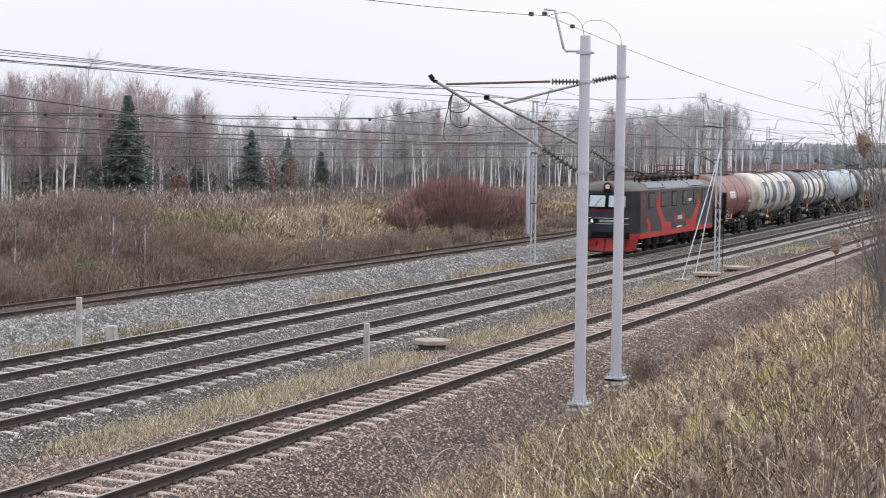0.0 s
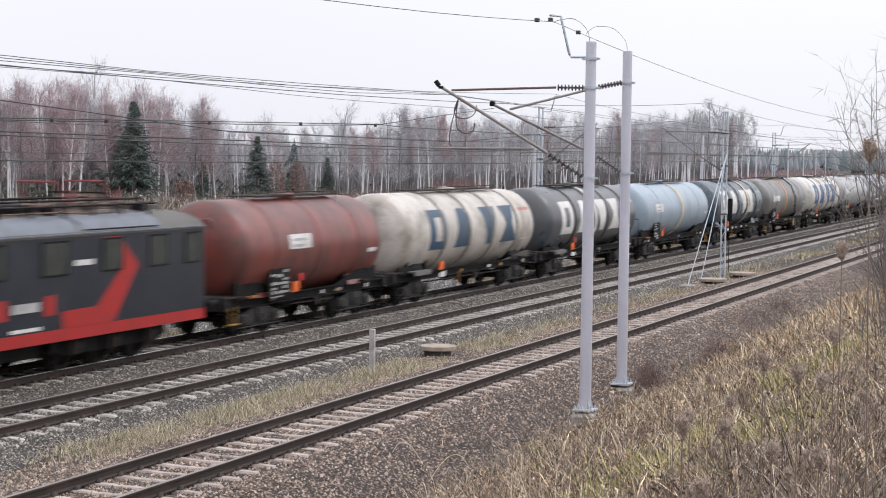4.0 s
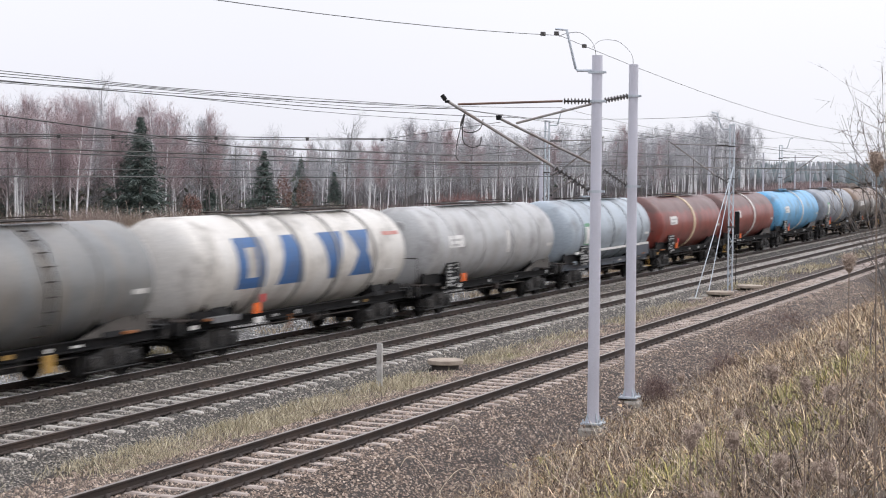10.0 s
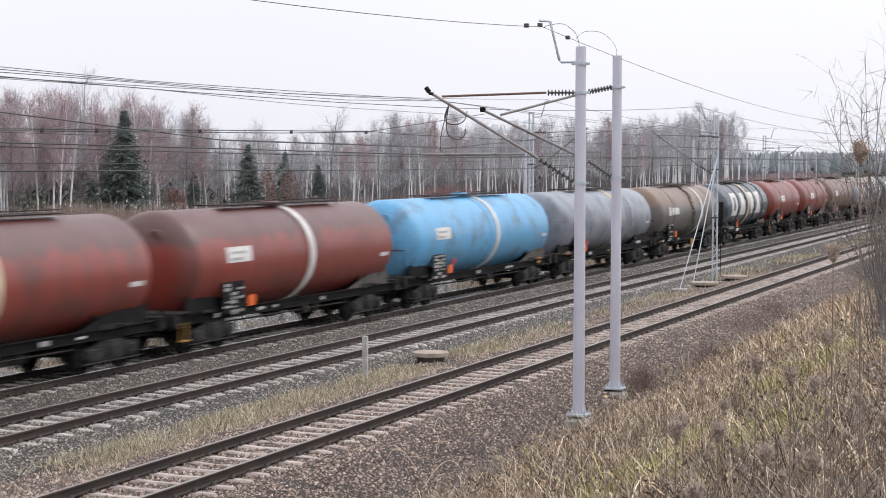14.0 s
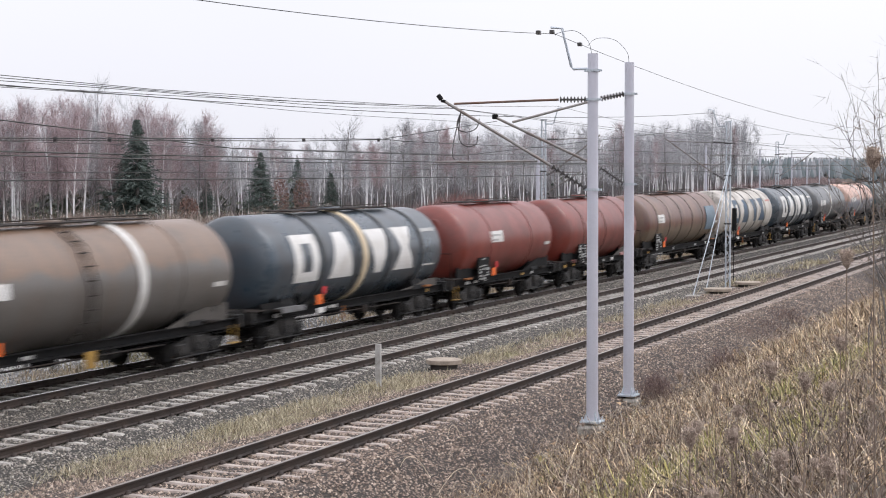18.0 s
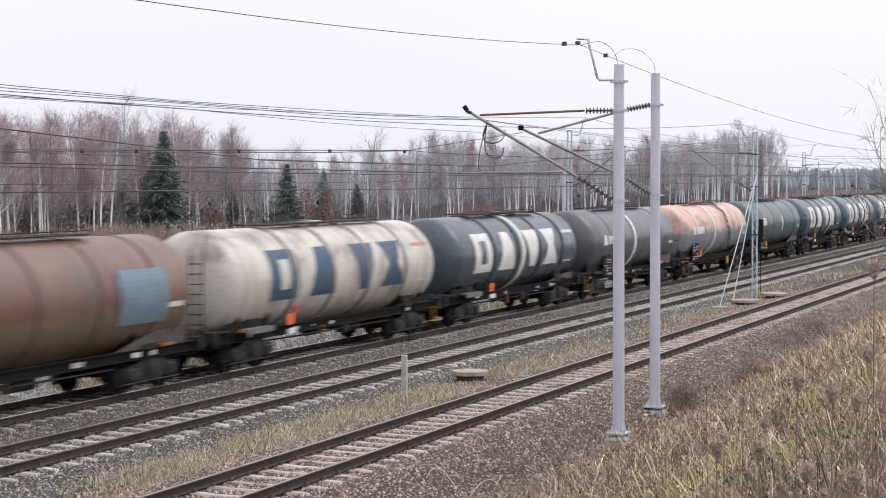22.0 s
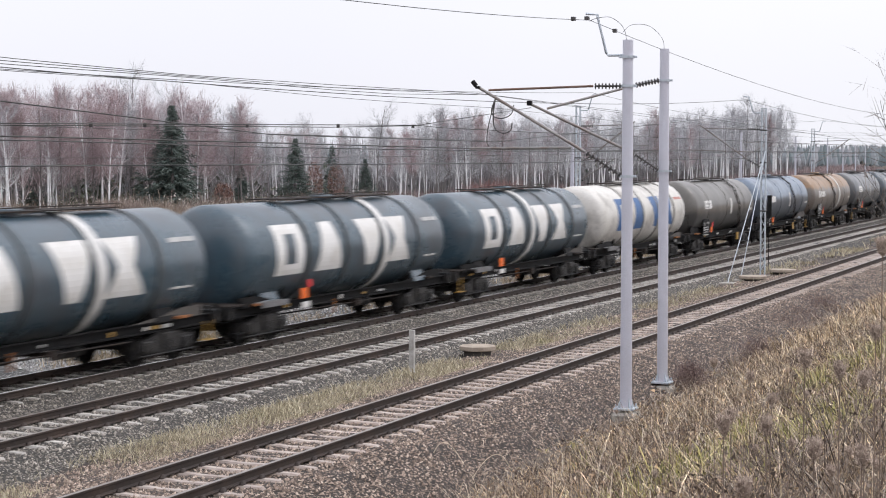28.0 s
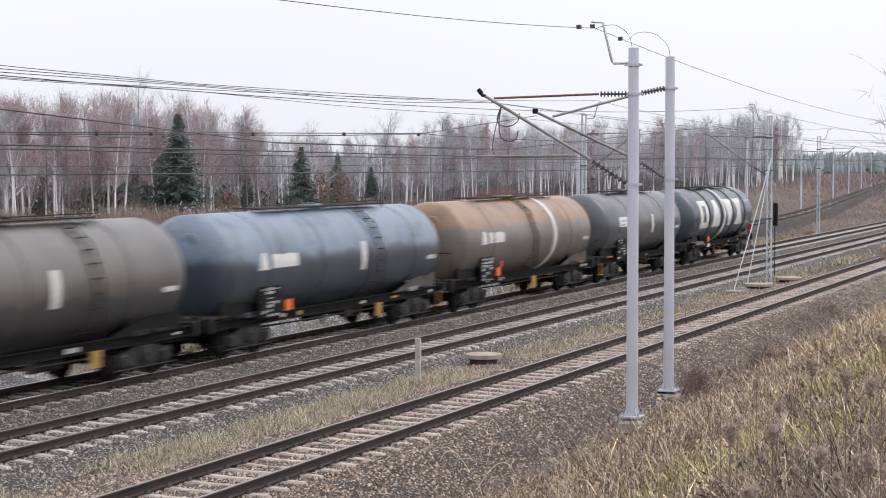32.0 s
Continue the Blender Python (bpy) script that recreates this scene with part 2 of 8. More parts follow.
M["rust_orange"] = worn("orange_rust_stain", (0.32, 0.12, 0.035), (0.16, 0.07, 0.035), 0.8, 0, 0.7, 3, 30, 0.1)
M["bark_birch"] = worn("birch_bark", (0.92, 0.92, 0.93), (0.20, 0.195, 0.195), 0.8, 0, 0.28, 1.9, 12, 0.2, True)
M["bark_grey"] = worn("grey_bark", (0.21, 0.195, 0.19), (0.11, 0.10, 0.095), 0.9, 0, 0.8, 1.6, 12, 0.2, True)
M["twig_purple"] = by_island("purple_birch_twigs", [(0, (0.21, 0.152, 0.158)), (0.6, (0.43, 0.325, 0.335)), (1, (0.62, 0.52, 0.53))])
# grey twigs made lighter and bluer, air haze painted into their colour
M["twig_grey_haze"] = by_island("hazy_grey_bare_twigs", [(0, (0.215, 0.218, 0.23)), (0.6, (0.43, 0.433, 0.455)), (1, (0.65, 0.656, 0.68))])
M["thicket"] = by_island("sapling_thicket", [(0, (0.08, 0.076, 0.079)), (0.6, (0.18, 0.17, 0.176)), (0.95, (0.29, 0.28, 0.288)), (1, (0.60, 0.60, 0.61))])
M["spruce"] = by_island("spruce_needles", [(0, (0.055, 0.078, 0.072)), (0.6, (0.09, 0.12, 0.106)), (1, (0.14, 0.17, 0.145))])
# far woods: distance haze put into the colours, pale and bluish
M["far_wood"] = by_island("mixed_far_wood_haze", [(0, (0.085, 0.11, 0.115)), (0.5, (0.14, 0.165, 0.175)), (0.75, (0.20, 0.215, 0.23)), (1, (0.27, 0.27, 0.285))])
M["copper_leaf"] = by_island("russet_oak_leaves", [(0, (0.14, 0.08, 0.066)), (0.6, (0.24, 0.135, 0.112)), (1, (0.34, 0.22, 0.18))])
STRAW = [(0, (0.09, 0.064, 0.044)), (0.25, (0.34, 0.245, 0.155)), (0.55, (0.62, 0.485, 0.32)), (0.85, (0.82, 0.69, 0.48)), (1, (0.92, 0.84, 0.66))]
GREEN = [(0, (0.13, 0.14, 0.04)), (0.5, (0.30, 0.31, 0.10)), (1, (0.58, 0.52, 0.26))]
BROWN = [(0, (0.105, 0.078, 0.06)), (0.5, (0.235, 0.178, 0.135)), (1, (0.42, 0.33, 0.25))]
M["bank_grass"] = by_island("dry_bank_grass", STRAW, 0.8, GREEN, 0.5, 0.6, 0.72, [(0, (0.09, 0.06, 0.05)), (0.5, (0.28, 0.20, 0.155)), (0.85, (0.52, 0.40, 0.31)), (1, (0.72, 0.60, 0.48))], 2.4)
M["strip_grass"] = by_island("dry_strip_grass", [(0, (0.22, 0.185, 0.125)), (0.6, (0.47, 0.41, 0.28)), (1, (0.72, 0.655, 0.48))], 0.8, GREEN, 0.5, 0.60, 0.85)
M["brush"] = by_island("brown_brushwood", BROWN, 0.85, [(0, (0.12, 0.085, 0.055)), (0.6, (0.25, 0.185, 0.12)), (1, (0.40, 0.31, 0.2))], 0.12, 0.45, 0.6)
M["far_tuft"] = by_island("tawny_tufts", [(0, (0.20, 0.145, 0.095)), (0.6, (0.47, 0.37, 0.245)), (1, (0.70, 0.59, 0.42))], 0.85, [(0, (0.10, 0.11, 0.045)), (1, (0.30, 0.31, 0.13))], 0.09, 0.55, 0.63, [(0, (0.10, 0.07, 0.056)), (0.5, (0.21, 0.155, 0.125)), (1, (0.36, 0.28, 0.22))], 0.9)
M["far_grass"] = by_island("tawny_bank_grass", [(0, (0.18, 0.13, 0.085)), (0.6, (0.40, 0.31, 0.20)), (1, (0.60, 0.49, 0.34))], 0.85, [(0, (0.12, 0.10, 0.05)), (1, (0.33, 0.28, 0.14))], 0.10, 0.52, 0.62)
M["red_bush"] = by_island("red_dogwood_twigs", [(0, (0.15, 0.085, 0.08)), (0.6, (0.27, 0.142, 0.132)), (1, (0.39, 0.265, 0.245))])
M["bush_base"] = by_island("brown_bush_twigs", [(0, (0.125, 0.096, 0.082)), (0.6, (0.25, 0.195, 0.165)), (1, (0.42, 0.34, 0.285))])
M["dogwood_base"] = by_island("grey_brown_dogwood_stems", [(0, (0.17, 0.125, 0.11)), (0.6, (0.32, 0.24, 0.215)), (1, (0.50, 0.40, 0.36))])
M["valley_brush"] = by_island("grey_red_valley_brush", [(0, (0.14, 0.11, 0.105)), (0.6, (0.26, 0.20, 0.19)), (1, (0.42, 0.345, 0.325))], 0.85, [(0, (0.20, 0.155, 0.12)), (0.6, (0.36, 0.29, 0.225)), (1, (0.52, 0.44, 0.35))], 0.08, 0.48, 0.6)
M["valley_red"] = by_island("reddish_far_brush", [(0, (0.17, 0.125, 0.125)), (0.6, (0.27, 0.20, 0.20)), (1, (0.38, 0.31, 0.31))])
M["mound"] = by_island("pale_lodged_grass", [(0, (0.30, 0.225, 0.155)), (0.4, (0.58, 0.465, 0.325)), (0.8, (0.80, 0.68, 0.50)), (1, (0.90, 0.81, 0.64))])
M["lush"] = by_island("yellow_green_grass", [(0, (0.10, 0.10, 0.04)), (0.4, (0.32, 0.31, 0.10)), (0.75, (0.58, 0.50, 0.19)), (1, (0.78, 0.66, 0.42))])
M["pale_stem"] = by_island("pale_bent_stems", [(0, (0.45, 0.35, 0.25)), (0.6, (0.66, 0.55, 0.42)), (1, (0.82, 0.74, 0.6))])
M["dead_stem"] = by_island("dead_weed_stems", [(0, (0.07, 0.05, 0.04)), (0.5, (0.16, 0.115, 0.09)), (1, (0.34, 0.27, 0.21))])
M["seed_head"] = by_island("brown_seed_heads", [(0, (0.24, 0.18, 0.145)), (0.5, (0.42, 0.33, 0.27)), (1, (0.60, 0.50, 0.42))])
M["seed_nest"] = worn("felted_seed_nest", (0.34, 0.265, 0.21), (0.19, 0.14, 0.112), 0.95, 0, 0.8, 90, 400, 0.6)
M["dark_herb"] = by_island("dark_brown_herbs", [(0, (0.065, 0.05, 0.04)), (0.6, (0.15, 0.115, 0.09)), (1, (0.29, 0.23, 0.18))])
M["dark_head"] = by_island("dark_dead_flowers", [(0, (0.04, 0.028, 0.024)), (0.6, (0.10, 0.07, 0.06)), (1, (0.20, 0.145, 0.12))])
M["pale_plume"] = by_island("pale_seed_plumes", [(0, (0.34, 0.29, 0.26)), (0.6, (0.55, 0.48, 0.42)), (1, (0.74, 0.68, 0.62))])
M["litter"] = by_island("curled_dead_leaves", [(0, (0.09, 0.06, 0.045)), (0.4, (0.32, 0.21, 0.135)), (0.7, (0.56, 0.39, 0.22)), (1, (0.80, 0.68, 0.5))])
M["bramble"] = by_island("purple_brown_bramble", [(0, (0.08, 0.052, 0.048)), (0.6, (0.17, 0.112, 0.10)), (1, (0.30, 0.215, 0.19))])
M["moss_green"] = by_island("green_bank_grass", [(0, (0.09, 0.095, 0.045)), (0.5, (0.17, 0.185, 0.09)), (1, (0.30, 0.30, 0.17))])
M["conifer_scrub"] = by_island("dark_conifer_scrub", [(0, (0.03, 0.04, 0.03)), (0.6, (0.065, 0.08, 0.055)), (1, (0.13, 0.13, 0.09))])
M["green_leaf"] = by_island("green_bush_leaves", [(0, (0.04, 0.09, 0.03)), (1, (0.11, 0.20, 0.07))])


# ---------------------------------------------------------------- mesh tools
class Build:
    """Collects vertices and faces of one mesh."""

    def __init__(self):
        self.v, self.f = [], []

    def add(self, verts, faces):
        k = len(self.v)
        self.v += [tuple(p) for p in verts]
        self.f += [tuple(i + k for i in q) for q in faces]
        return self

    def box(self, c, s, m=None):
        """A box with chamfered edges, centre c, size s."""
        hx, hy, hz = s[0] / 2, s[1] / 2, s[2] / 2
        e = min(hx, hy, hz) * 0.22
        vs = []
        for ax in range(3):
            for sx in (-1, 1):
                for sy in (-1, 1):
                    for sz in (-1, 1):
                        d = [hx - e, hy - e, hz - e]
                        d[ax] += e
                        vs.append(Vector((d[0] * sx, d[1] * sy, d[2] * sz)))
        i = lambda ax, a, b, g: ax * 8 + (a > 0) * 4 + (b > 0) * 2 + (g > 0)
        fs = []
        for a in (-1, 1):
            fs += [(i(0, a, -1, -1), i(0, a, 1, -1), i(0, a, 1, 1), i(0, a, -1, 1))[::a],
                   (i(1, -1, a, -1), i(1, -1, a, 1), i(1, 1, a, 1), i(1, 1, a, -1))[::a],
                   (i(2, -1, -1, a), i(2, 1, -1, a), i(2, 1, 1, a), i(2, -1, 1, a))[::a]]
        for a in (-1, 1):
            for b in (-1, 1):
                fs += [(i(0, a, b, -1), i(0, a, b, 1), i(1, a, b, 1), i(1, a, b, -1)),
                       (i(0, a, -1, b), i(0, a, 1, b), i(2, a, 1, b), i(2, a, -1, b)),
                       (i(1, -1, a, b), i(1, 1, a, b), i(2, 1, a, b), i(2, -1, a, b))]
                for g in (-1, 1):
                    fs.append((i(0, a, b, g), i(1, a, b, g), i(2, a, b, g)))
        if m is not None:
            vs = [m @ p for p in vs]
        c = Vector(c)
        return self.add([p + c for p in vs], fs)

    def tube(self, pts, rad, n=6, cap=True):
        """A tube through pts; rad a number or one for each point."""
        pts = [Vector(p) for p in pts]
        rads = [rad] * len(pts) if isinstance(rad, (int, float)) else rad
        vs, fs = [], []
        for k, p in enumerate(pts):
            d = (pts[min(k + 1, len(pts) - 1)] - pts[max(k - 1, 0)]).normalized()
            a = d.cross(Vector((0, 0, 1)) if abs(d.z) < 0.9 else Vector((1, 0, 0))).normalized()
            b = d.cross(a)
            for j in range(n):
                w = 2 * math.pi * j / n
                vs.append(p + (a * math.cos(w) + b * math.sin(w)) * rads[k])
        for k in range(len(pts) - 1):
            for j in range(n):
                j2 = (j + 1) % n
                fs.append((k * n + j, k * n + j2, k * n + n + j2, k * n + n + j))
        if cap:
            fs += [tuple(range(n))[::-1], tuple(range((len(pts) - 1) * n, len(pts) * n))]
        return self.add(vs, fs)

    def lathe(self, prof, axis="x", n=32, c=(0, 0, 0), a0=0.0, a1=2 * math.pi):
        """Turns (along, radius) pairs round an axis through c."""
        full = a1 - a0 > 6.28
        m = n if full else n + 1
        vs, fs = [], []
        for s, r in prof:
            for j in range(m):
                w = a0 + (a1 - a0) * j / n
                p, q = r * math.cos(w), r * math.sin(w)
                vs.append((c[0] + s, c[1] + p, c[2] + q) if axis == "x" else (c[0] + p, c[1] + s, c[2] + q) if axis == "y" else (c[0] + p, c[1] + q, c[2] + s))
        for k in range(len(prof) - 1):
            for j in range(n):
                j2 = (j + 1) % m
                fs.append((k * m + j, k * m + m + j, k * m + m + j2, k * m + j2))
        return self.add(vs, fs)

    def prism(self, poly, axis, lo, hi):
        """A flat outline pushed from lo to hi along an axis (x: (y, z), y: (x, z), z: (x, y))."""
        k = len(poly)
        at = {"x": lambda p, h: (h, p[0], p[1]), "y": lambda p, h: (p[0], h, p[1]), "z": lambda p, h: (p[0], p[1], h)}[axis]
        vs = [at(p, lo) for p in poly] + [at(p, hi) for p in poly]
        fs = [tuple(range(k))[::-1], tuple(range(k, 2 * k))] + [(j, (j + 1) % k, k + (j + 1) % k, k + j) for j in range(k)]
        return self.add(vs, fs)

    def data(self, name, mat, smooth=False):
        me = bpy.data.meshes.new(name)
        me.from_pydata(self.v, [], self.f)
        me.materials.append(mat)
        if smooth:
            me.polygons.foreach_set("use_smooth", [True] * len(me.polygons))
            me.set_sharp_from_angle(angle=radians(35))
        me.update()
        return me


def part(name, b, mat, parent=None, label="", smooth=False):
    """One mesh object from a Build or a mesh, under a thing or a part."""
    me = b.data(name, mat, smooth) if isinstance(b, Build) else b
    ob = new(name, me)
    if parent is not None:
        ob.parent = parent
    return tagged(ob, label)


def heap(name, verts, faces, mat):
    """A mesh of very many small pieces, from arrays (faces: n x 3)."""
    me = bpy.data.meshes.new(name)
    verts, faces = np.asarray(verts, np.float32), np.asarray(faces, np.int32)
    me.vertices.add(len(verts))
    me.vertices.foreach_set("co", verts.ravel())
    me.loops.add(faces.size)
    me.loops.foreach_set("vertex_index", faces.ravel())
    me.polygons.add(len(faces))
    me.polygons.foreach_set("loop_start", np.arange(0, faces.size, 3, dtype=np.int32))
    me.polygons.foreach_set("loop_total", np.full(len(faces), 3, dtype=np.int32))
    me.materials.append(mat)
    me.update()
    me.validate()
    return me


def blades(base, tip, width, rng, bend=0.25):
    """Tapered bent blades from base to tip points (n x 3)."""
    n = len(base)
    side = rng.normal(size=(n, 2))
    side /= np.linalg.norm(side, axis=1)[:, None]
    s = np.zeros((n, 3))
    s[:, :2] = side * (np.asarray(width).reshape(-1, 1) / 2)
    mid = base * 0.5 + tip * 0.5
    length = np.linalg.norm(tip - base, axis=1)[:, None]
    mid[:, 2:] += length * bend * rng.uniform(0.0, 0.6, (n, 1))
    v = np.stack([base - s, base + s, mid + s * 0.8, mid - s * 0.8, tip], 1).reshape(-1, 3)
    k = (np.arange(n) * 5)[:, None]
    f = np.concatenate([k + np.array([[0, 1, 2]]), k + np.array([[0, 2, 3]]), k + np.array([[3, 2, 4]])])
    return v, f


def joined(parts):
    vs, fs, k = [], [], 0
    for v, f in parts:
        vs.append(v)
        fs.append(f + k)
        k += len(v)
    return np.concatenate(vs), np.concatenate(fs)


def stones(x, y, z, size, rng):
    """Angular stones: jittered pyramids half sunk in the bed."""
    n = len(x)
    o = np.array([(1, 0, -0.5), (0, 1, -0.5), (-1, 0, -0.5), (0, -1, -0.5), (0, 0, 0.9)], float)
    v = o[None] * rng.uniform(0.6, 1.3, (n, 5, 1)) + rng.normal(0, 0.22, (n, 5, 3))
    a = rng.uniform(0, 6.283, n)
    ca, sa = np.cos(a)[:, None], np.sin(a)[:, None]
    vx, vy = v[..., 0] * ca - v[..., 1] * sa, v[..., 0] * sa + v[..., 1] * ca
    v = np.stack([vx, vy, v[..., 2] * 0.75], -1) * np.asarray(size)[:, None, None]
    v += np.stack([x, y, z], -1)[:, None]
    f = np.array([(0, 1, 4), (1, 2, 4), (2, 3, 4), (3, 0, 4)])
    return v.reshape(-1, 3), ((np.arange(n) * 5)[:, None, None] + f[None]).reshape(-1, 3)


# ---------------------------------------------------------------- the lie of the land
TRACK_A, TRACK_B, TRACK_C, TRACK_D = 14.866, 20.422, 24.42, 32.59   # centre lines
RAIL = 0.75                                                          # half the distance of the rails


def branch_y(x):
    """Centre line of the farthest track: straight, then curving away."""
    x = np.asarray(x, float)
    bend = 0.00047 * np.clip(x - 85, 0, 132) ** 2
    return TRACK_D + bend + 0.124 * np.clip(x - 217, 0, None)


def step(a, b, t):
    t = np.clip((t - a) / (b - a), 0, 1)
    return t * t * (3 - 2 * t)


def wobble(x, y, s, k):
    return k * (np.sin(x * s + 1.3 * np.sin(y * s * 0.7)) + np.sin(y * s * 1.3 + 0.8 * np.sin(x * s * 0.6 + 2)))


def land(x, y):
    """Height of the ground."""
    x, y = np.asarray(x, float), np.asarray(y, float)
    near = np.interp(y, [-400, -6, 0, 4, 8, 11.2, 12.2, 13.4, 400], [4.2, 3.7, 3.45, 1.95, 0.35, -0.80, -0.88, -0.75, -0.75])
    near = near + wobble(x, y, 0.9, 0.05) * step(11, 9, y)
    d = y - branch_y(x)
    crest = np.clip(1.95 - (x - 65) * 0.015, 0.6, 2.2)
    far = -0.75 + (crest + 0.75) * step(2.6, 12.5, d) + wobble(x, y, 0.25, 0.10) * step(3, 8, d)
    drop = (crest + 0.8) * step(14, 34, d)
    return np.where(y < 20, near, far - drop)


# ---------------------------------------------------------------- ground and track beds
def spaced(*runs):
    out = []
    for a, b, s in runs:
        out += list(np.arange(a, b, s))
    return np.array(out)


def sheet(name, xs, ys, zf, mat):
    X, Y = np.meshgrid(xs, ys, indexing="ij")
    Z = zf(X, Y)
    v = np.stack([X, Y, Z], -1).reshape(-1, 3)
    i = np.arange(len(xs) * len(ys)).reshape(len(xs), len(ys))
    a, b, c, d = i[:-1, :-1].ravel(), i[1:, :-1].ravel(), i[1:, 1:].ravel(), i[:-1, 1:].ravel()
    f = np.concatenate([np.stack([a, b, c], 1), np.stack([a, c, d], 1)])
    me = heap(name, v, f, mat)
    me.polygons.foreach_set("use_smooth", [True] * len(me.polygons))
    return tagged(new(name, me), kind="structure")


gx = spaced((-200, -20, 20), (-20, 170, 1.5), (170, 400, 6), (400, 1000, 40), (1000, 4000, 300))
gy = spaced((-400, -20, 40), (-20, 14, 0.6), (14, 30, 1.5), (30, 62, 0.7), (62, 130, 4), (130, 500, 30), (500, 3000, 250))
tagged(sheet("ground", gx, gy, land, M["soil"]), "rough soil and dead litter along the railway", "ground")


def bed(name, label, stations, centre, prof, mat, seed):
    """A ballast bed: a cross-section (offset, height) carried along a centre line."""
    rng = np.random.default_rng(seed)
    off, hgt = np.array(prof).T
    fine = np.unique(np.concatenate([np.linspace(a, b, max(2, int((b - a) / 0.25) + 1)) for a, b in zip(off[:-1], off[1:])]))
    hf = np.interp(fine, off, hgt)
    X = np.repeat(stations[:, None], len(fine), 1)
    Y = centre(stations)[:, None] + fine[None]
    edge = np.minimum(fine - fine[0], fine[-1] - fine)
    Z = hf[None] + rng.normal(0, 0.016, X.shape) + 0.03 * np.sin(X * 0.8 + fine[None]) * np.clip((1.6 - edge) / 1.2, 0, 1)
    n, m = X.shape
    i = np.arange(n * m).reshape(n, m)
    a, b, c, d = i[:-1, :-1].ravel(), i[1:, :-1].ravel(), i[1:, 1:].ravel(), i[:-1, 1:].ravel()
    f = np.concatenate([np.stack([a, b, c], 1), np.stack([a, c, d], 1)])
    return tagged(new(name, heap(name, np.stack([X, Y, Z], -1).reshape(-1, 3), f, mat)), label, "ballast", kind="structure")


def straight(y):
    return lambda x: np.full(len(x), y)


st_near = spaced((-20, 110, 0.4), (110, 300, 2), (300, 900, 20))
BED_A = [(-3.6, -1.1), (-3.0, -0.80), (-2.4, -0.50), (-1.75, -0.25), (-1.3, -0.215), (-1.05, -0.205), (-0.7, -0.212), (0.7, -0.212), (1.05, -0.205), (1.3, -0.215), (1.75, -0.26), (2.4, -0.37), (3.4, -0.40)]
BED_BC = [(-4.7, -0.52), (-4.2, -0.42), (-3.7, -0.33), (-3.3, -0.225), (-3.05, -0.205), (-2.7, -0.212), (-1.3, -0.212), (-0.95, -0.205), (0.95, -0.205), (1.3, -0.212), (2.7, -0.212), (3.05, -0.205), (3.3, -0.225), (3.9, -0.26), (4.4, -0.42), (5.3, -0.75)]
BED_D = [(-5.0, -0.85), (-4.3, -0.62), (-2.0, -0.13), (-1.3, -0.09), (1.4, -0.09), (2.0, -0.15), (3.2, -0.75)]
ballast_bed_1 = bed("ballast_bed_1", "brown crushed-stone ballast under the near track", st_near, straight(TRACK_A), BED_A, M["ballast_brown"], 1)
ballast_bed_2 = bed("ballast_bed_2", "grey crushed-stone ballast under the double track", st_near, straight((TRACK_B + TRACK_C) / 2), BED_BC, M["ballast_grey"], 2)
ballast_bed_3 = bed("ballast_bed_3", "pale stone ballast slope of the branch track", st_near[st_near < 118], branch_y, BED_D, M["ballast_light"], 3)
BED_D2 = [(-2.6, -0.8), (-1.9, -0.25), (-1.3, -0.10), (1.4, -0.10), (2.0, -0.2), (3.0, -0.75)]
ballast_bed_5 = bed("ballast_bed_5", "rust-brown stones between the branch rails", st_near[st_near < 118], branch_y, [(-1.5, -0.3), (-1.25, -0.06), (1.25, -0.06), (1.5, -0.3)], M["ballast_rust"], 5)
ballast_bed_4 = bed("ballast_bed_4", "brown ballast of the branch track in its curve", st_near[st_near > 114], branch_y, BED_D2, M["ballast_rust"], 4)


def strew(name, label, n, x0, x1, centre, prof, o0, o1, size, mat, seed, keep=0.0):
    """Loose stones lying on a bed between two offsets, thinning with distance."""
    rng = np.random.default_rng(seed)
    x = x0 + (x1 - x0) * rng.uniform(0, 1, n) ** 1.8
    o = rng.uniform(o0, o1, n)
    off, hgt = np.array(prof).T
    y, z = centre(x) + o, np.interp(o, off, hgt)
    z = z + 0.03 * np.sin(x * 0.8 + o) * np.clip((1.6 - np.minimum(o - off[0], off[-1] - o)) / 1.2, 0, 1)
    v, f = stones(x, y, z + 0.012, rng.uniform(size[0], size[1], n), rng)
    return tagged(new(name, heap(name, v, f, mat)), label, "stones", kind="stuff")


strew("loose_stones", "loose brown ballast stones beside the near track", 80000, 13, 90, straight(TRACK_A), BED_A, -3.4, 3.2, (0.018, 0.038), M["stone_brown"], 11)
strew("loose_stones", "loose grey ballast stones between the main tracks", 80000, 21, 105, straight((TRACK_B + TRACK_C) / 2), BED_BC, -4.4, 5.0, (0.018, 0.038), M["stone_grey"], 12)
strew("loose_stones", "loose pale stones on the branch embankment", 24000, 40, 120, branch_y, BED_D, -4.9, -1.3, (0.025, 0.055), M["stone_light"], 13)
strew("loose_stones", "rust-brown stones between the branch rails", 9000, 40, 120, branch_y, [(-1.3, -0.06), (1.3, -0.06)], -1.2, 1.2, (0.02, 0.04), M["stone_rust"], 14)


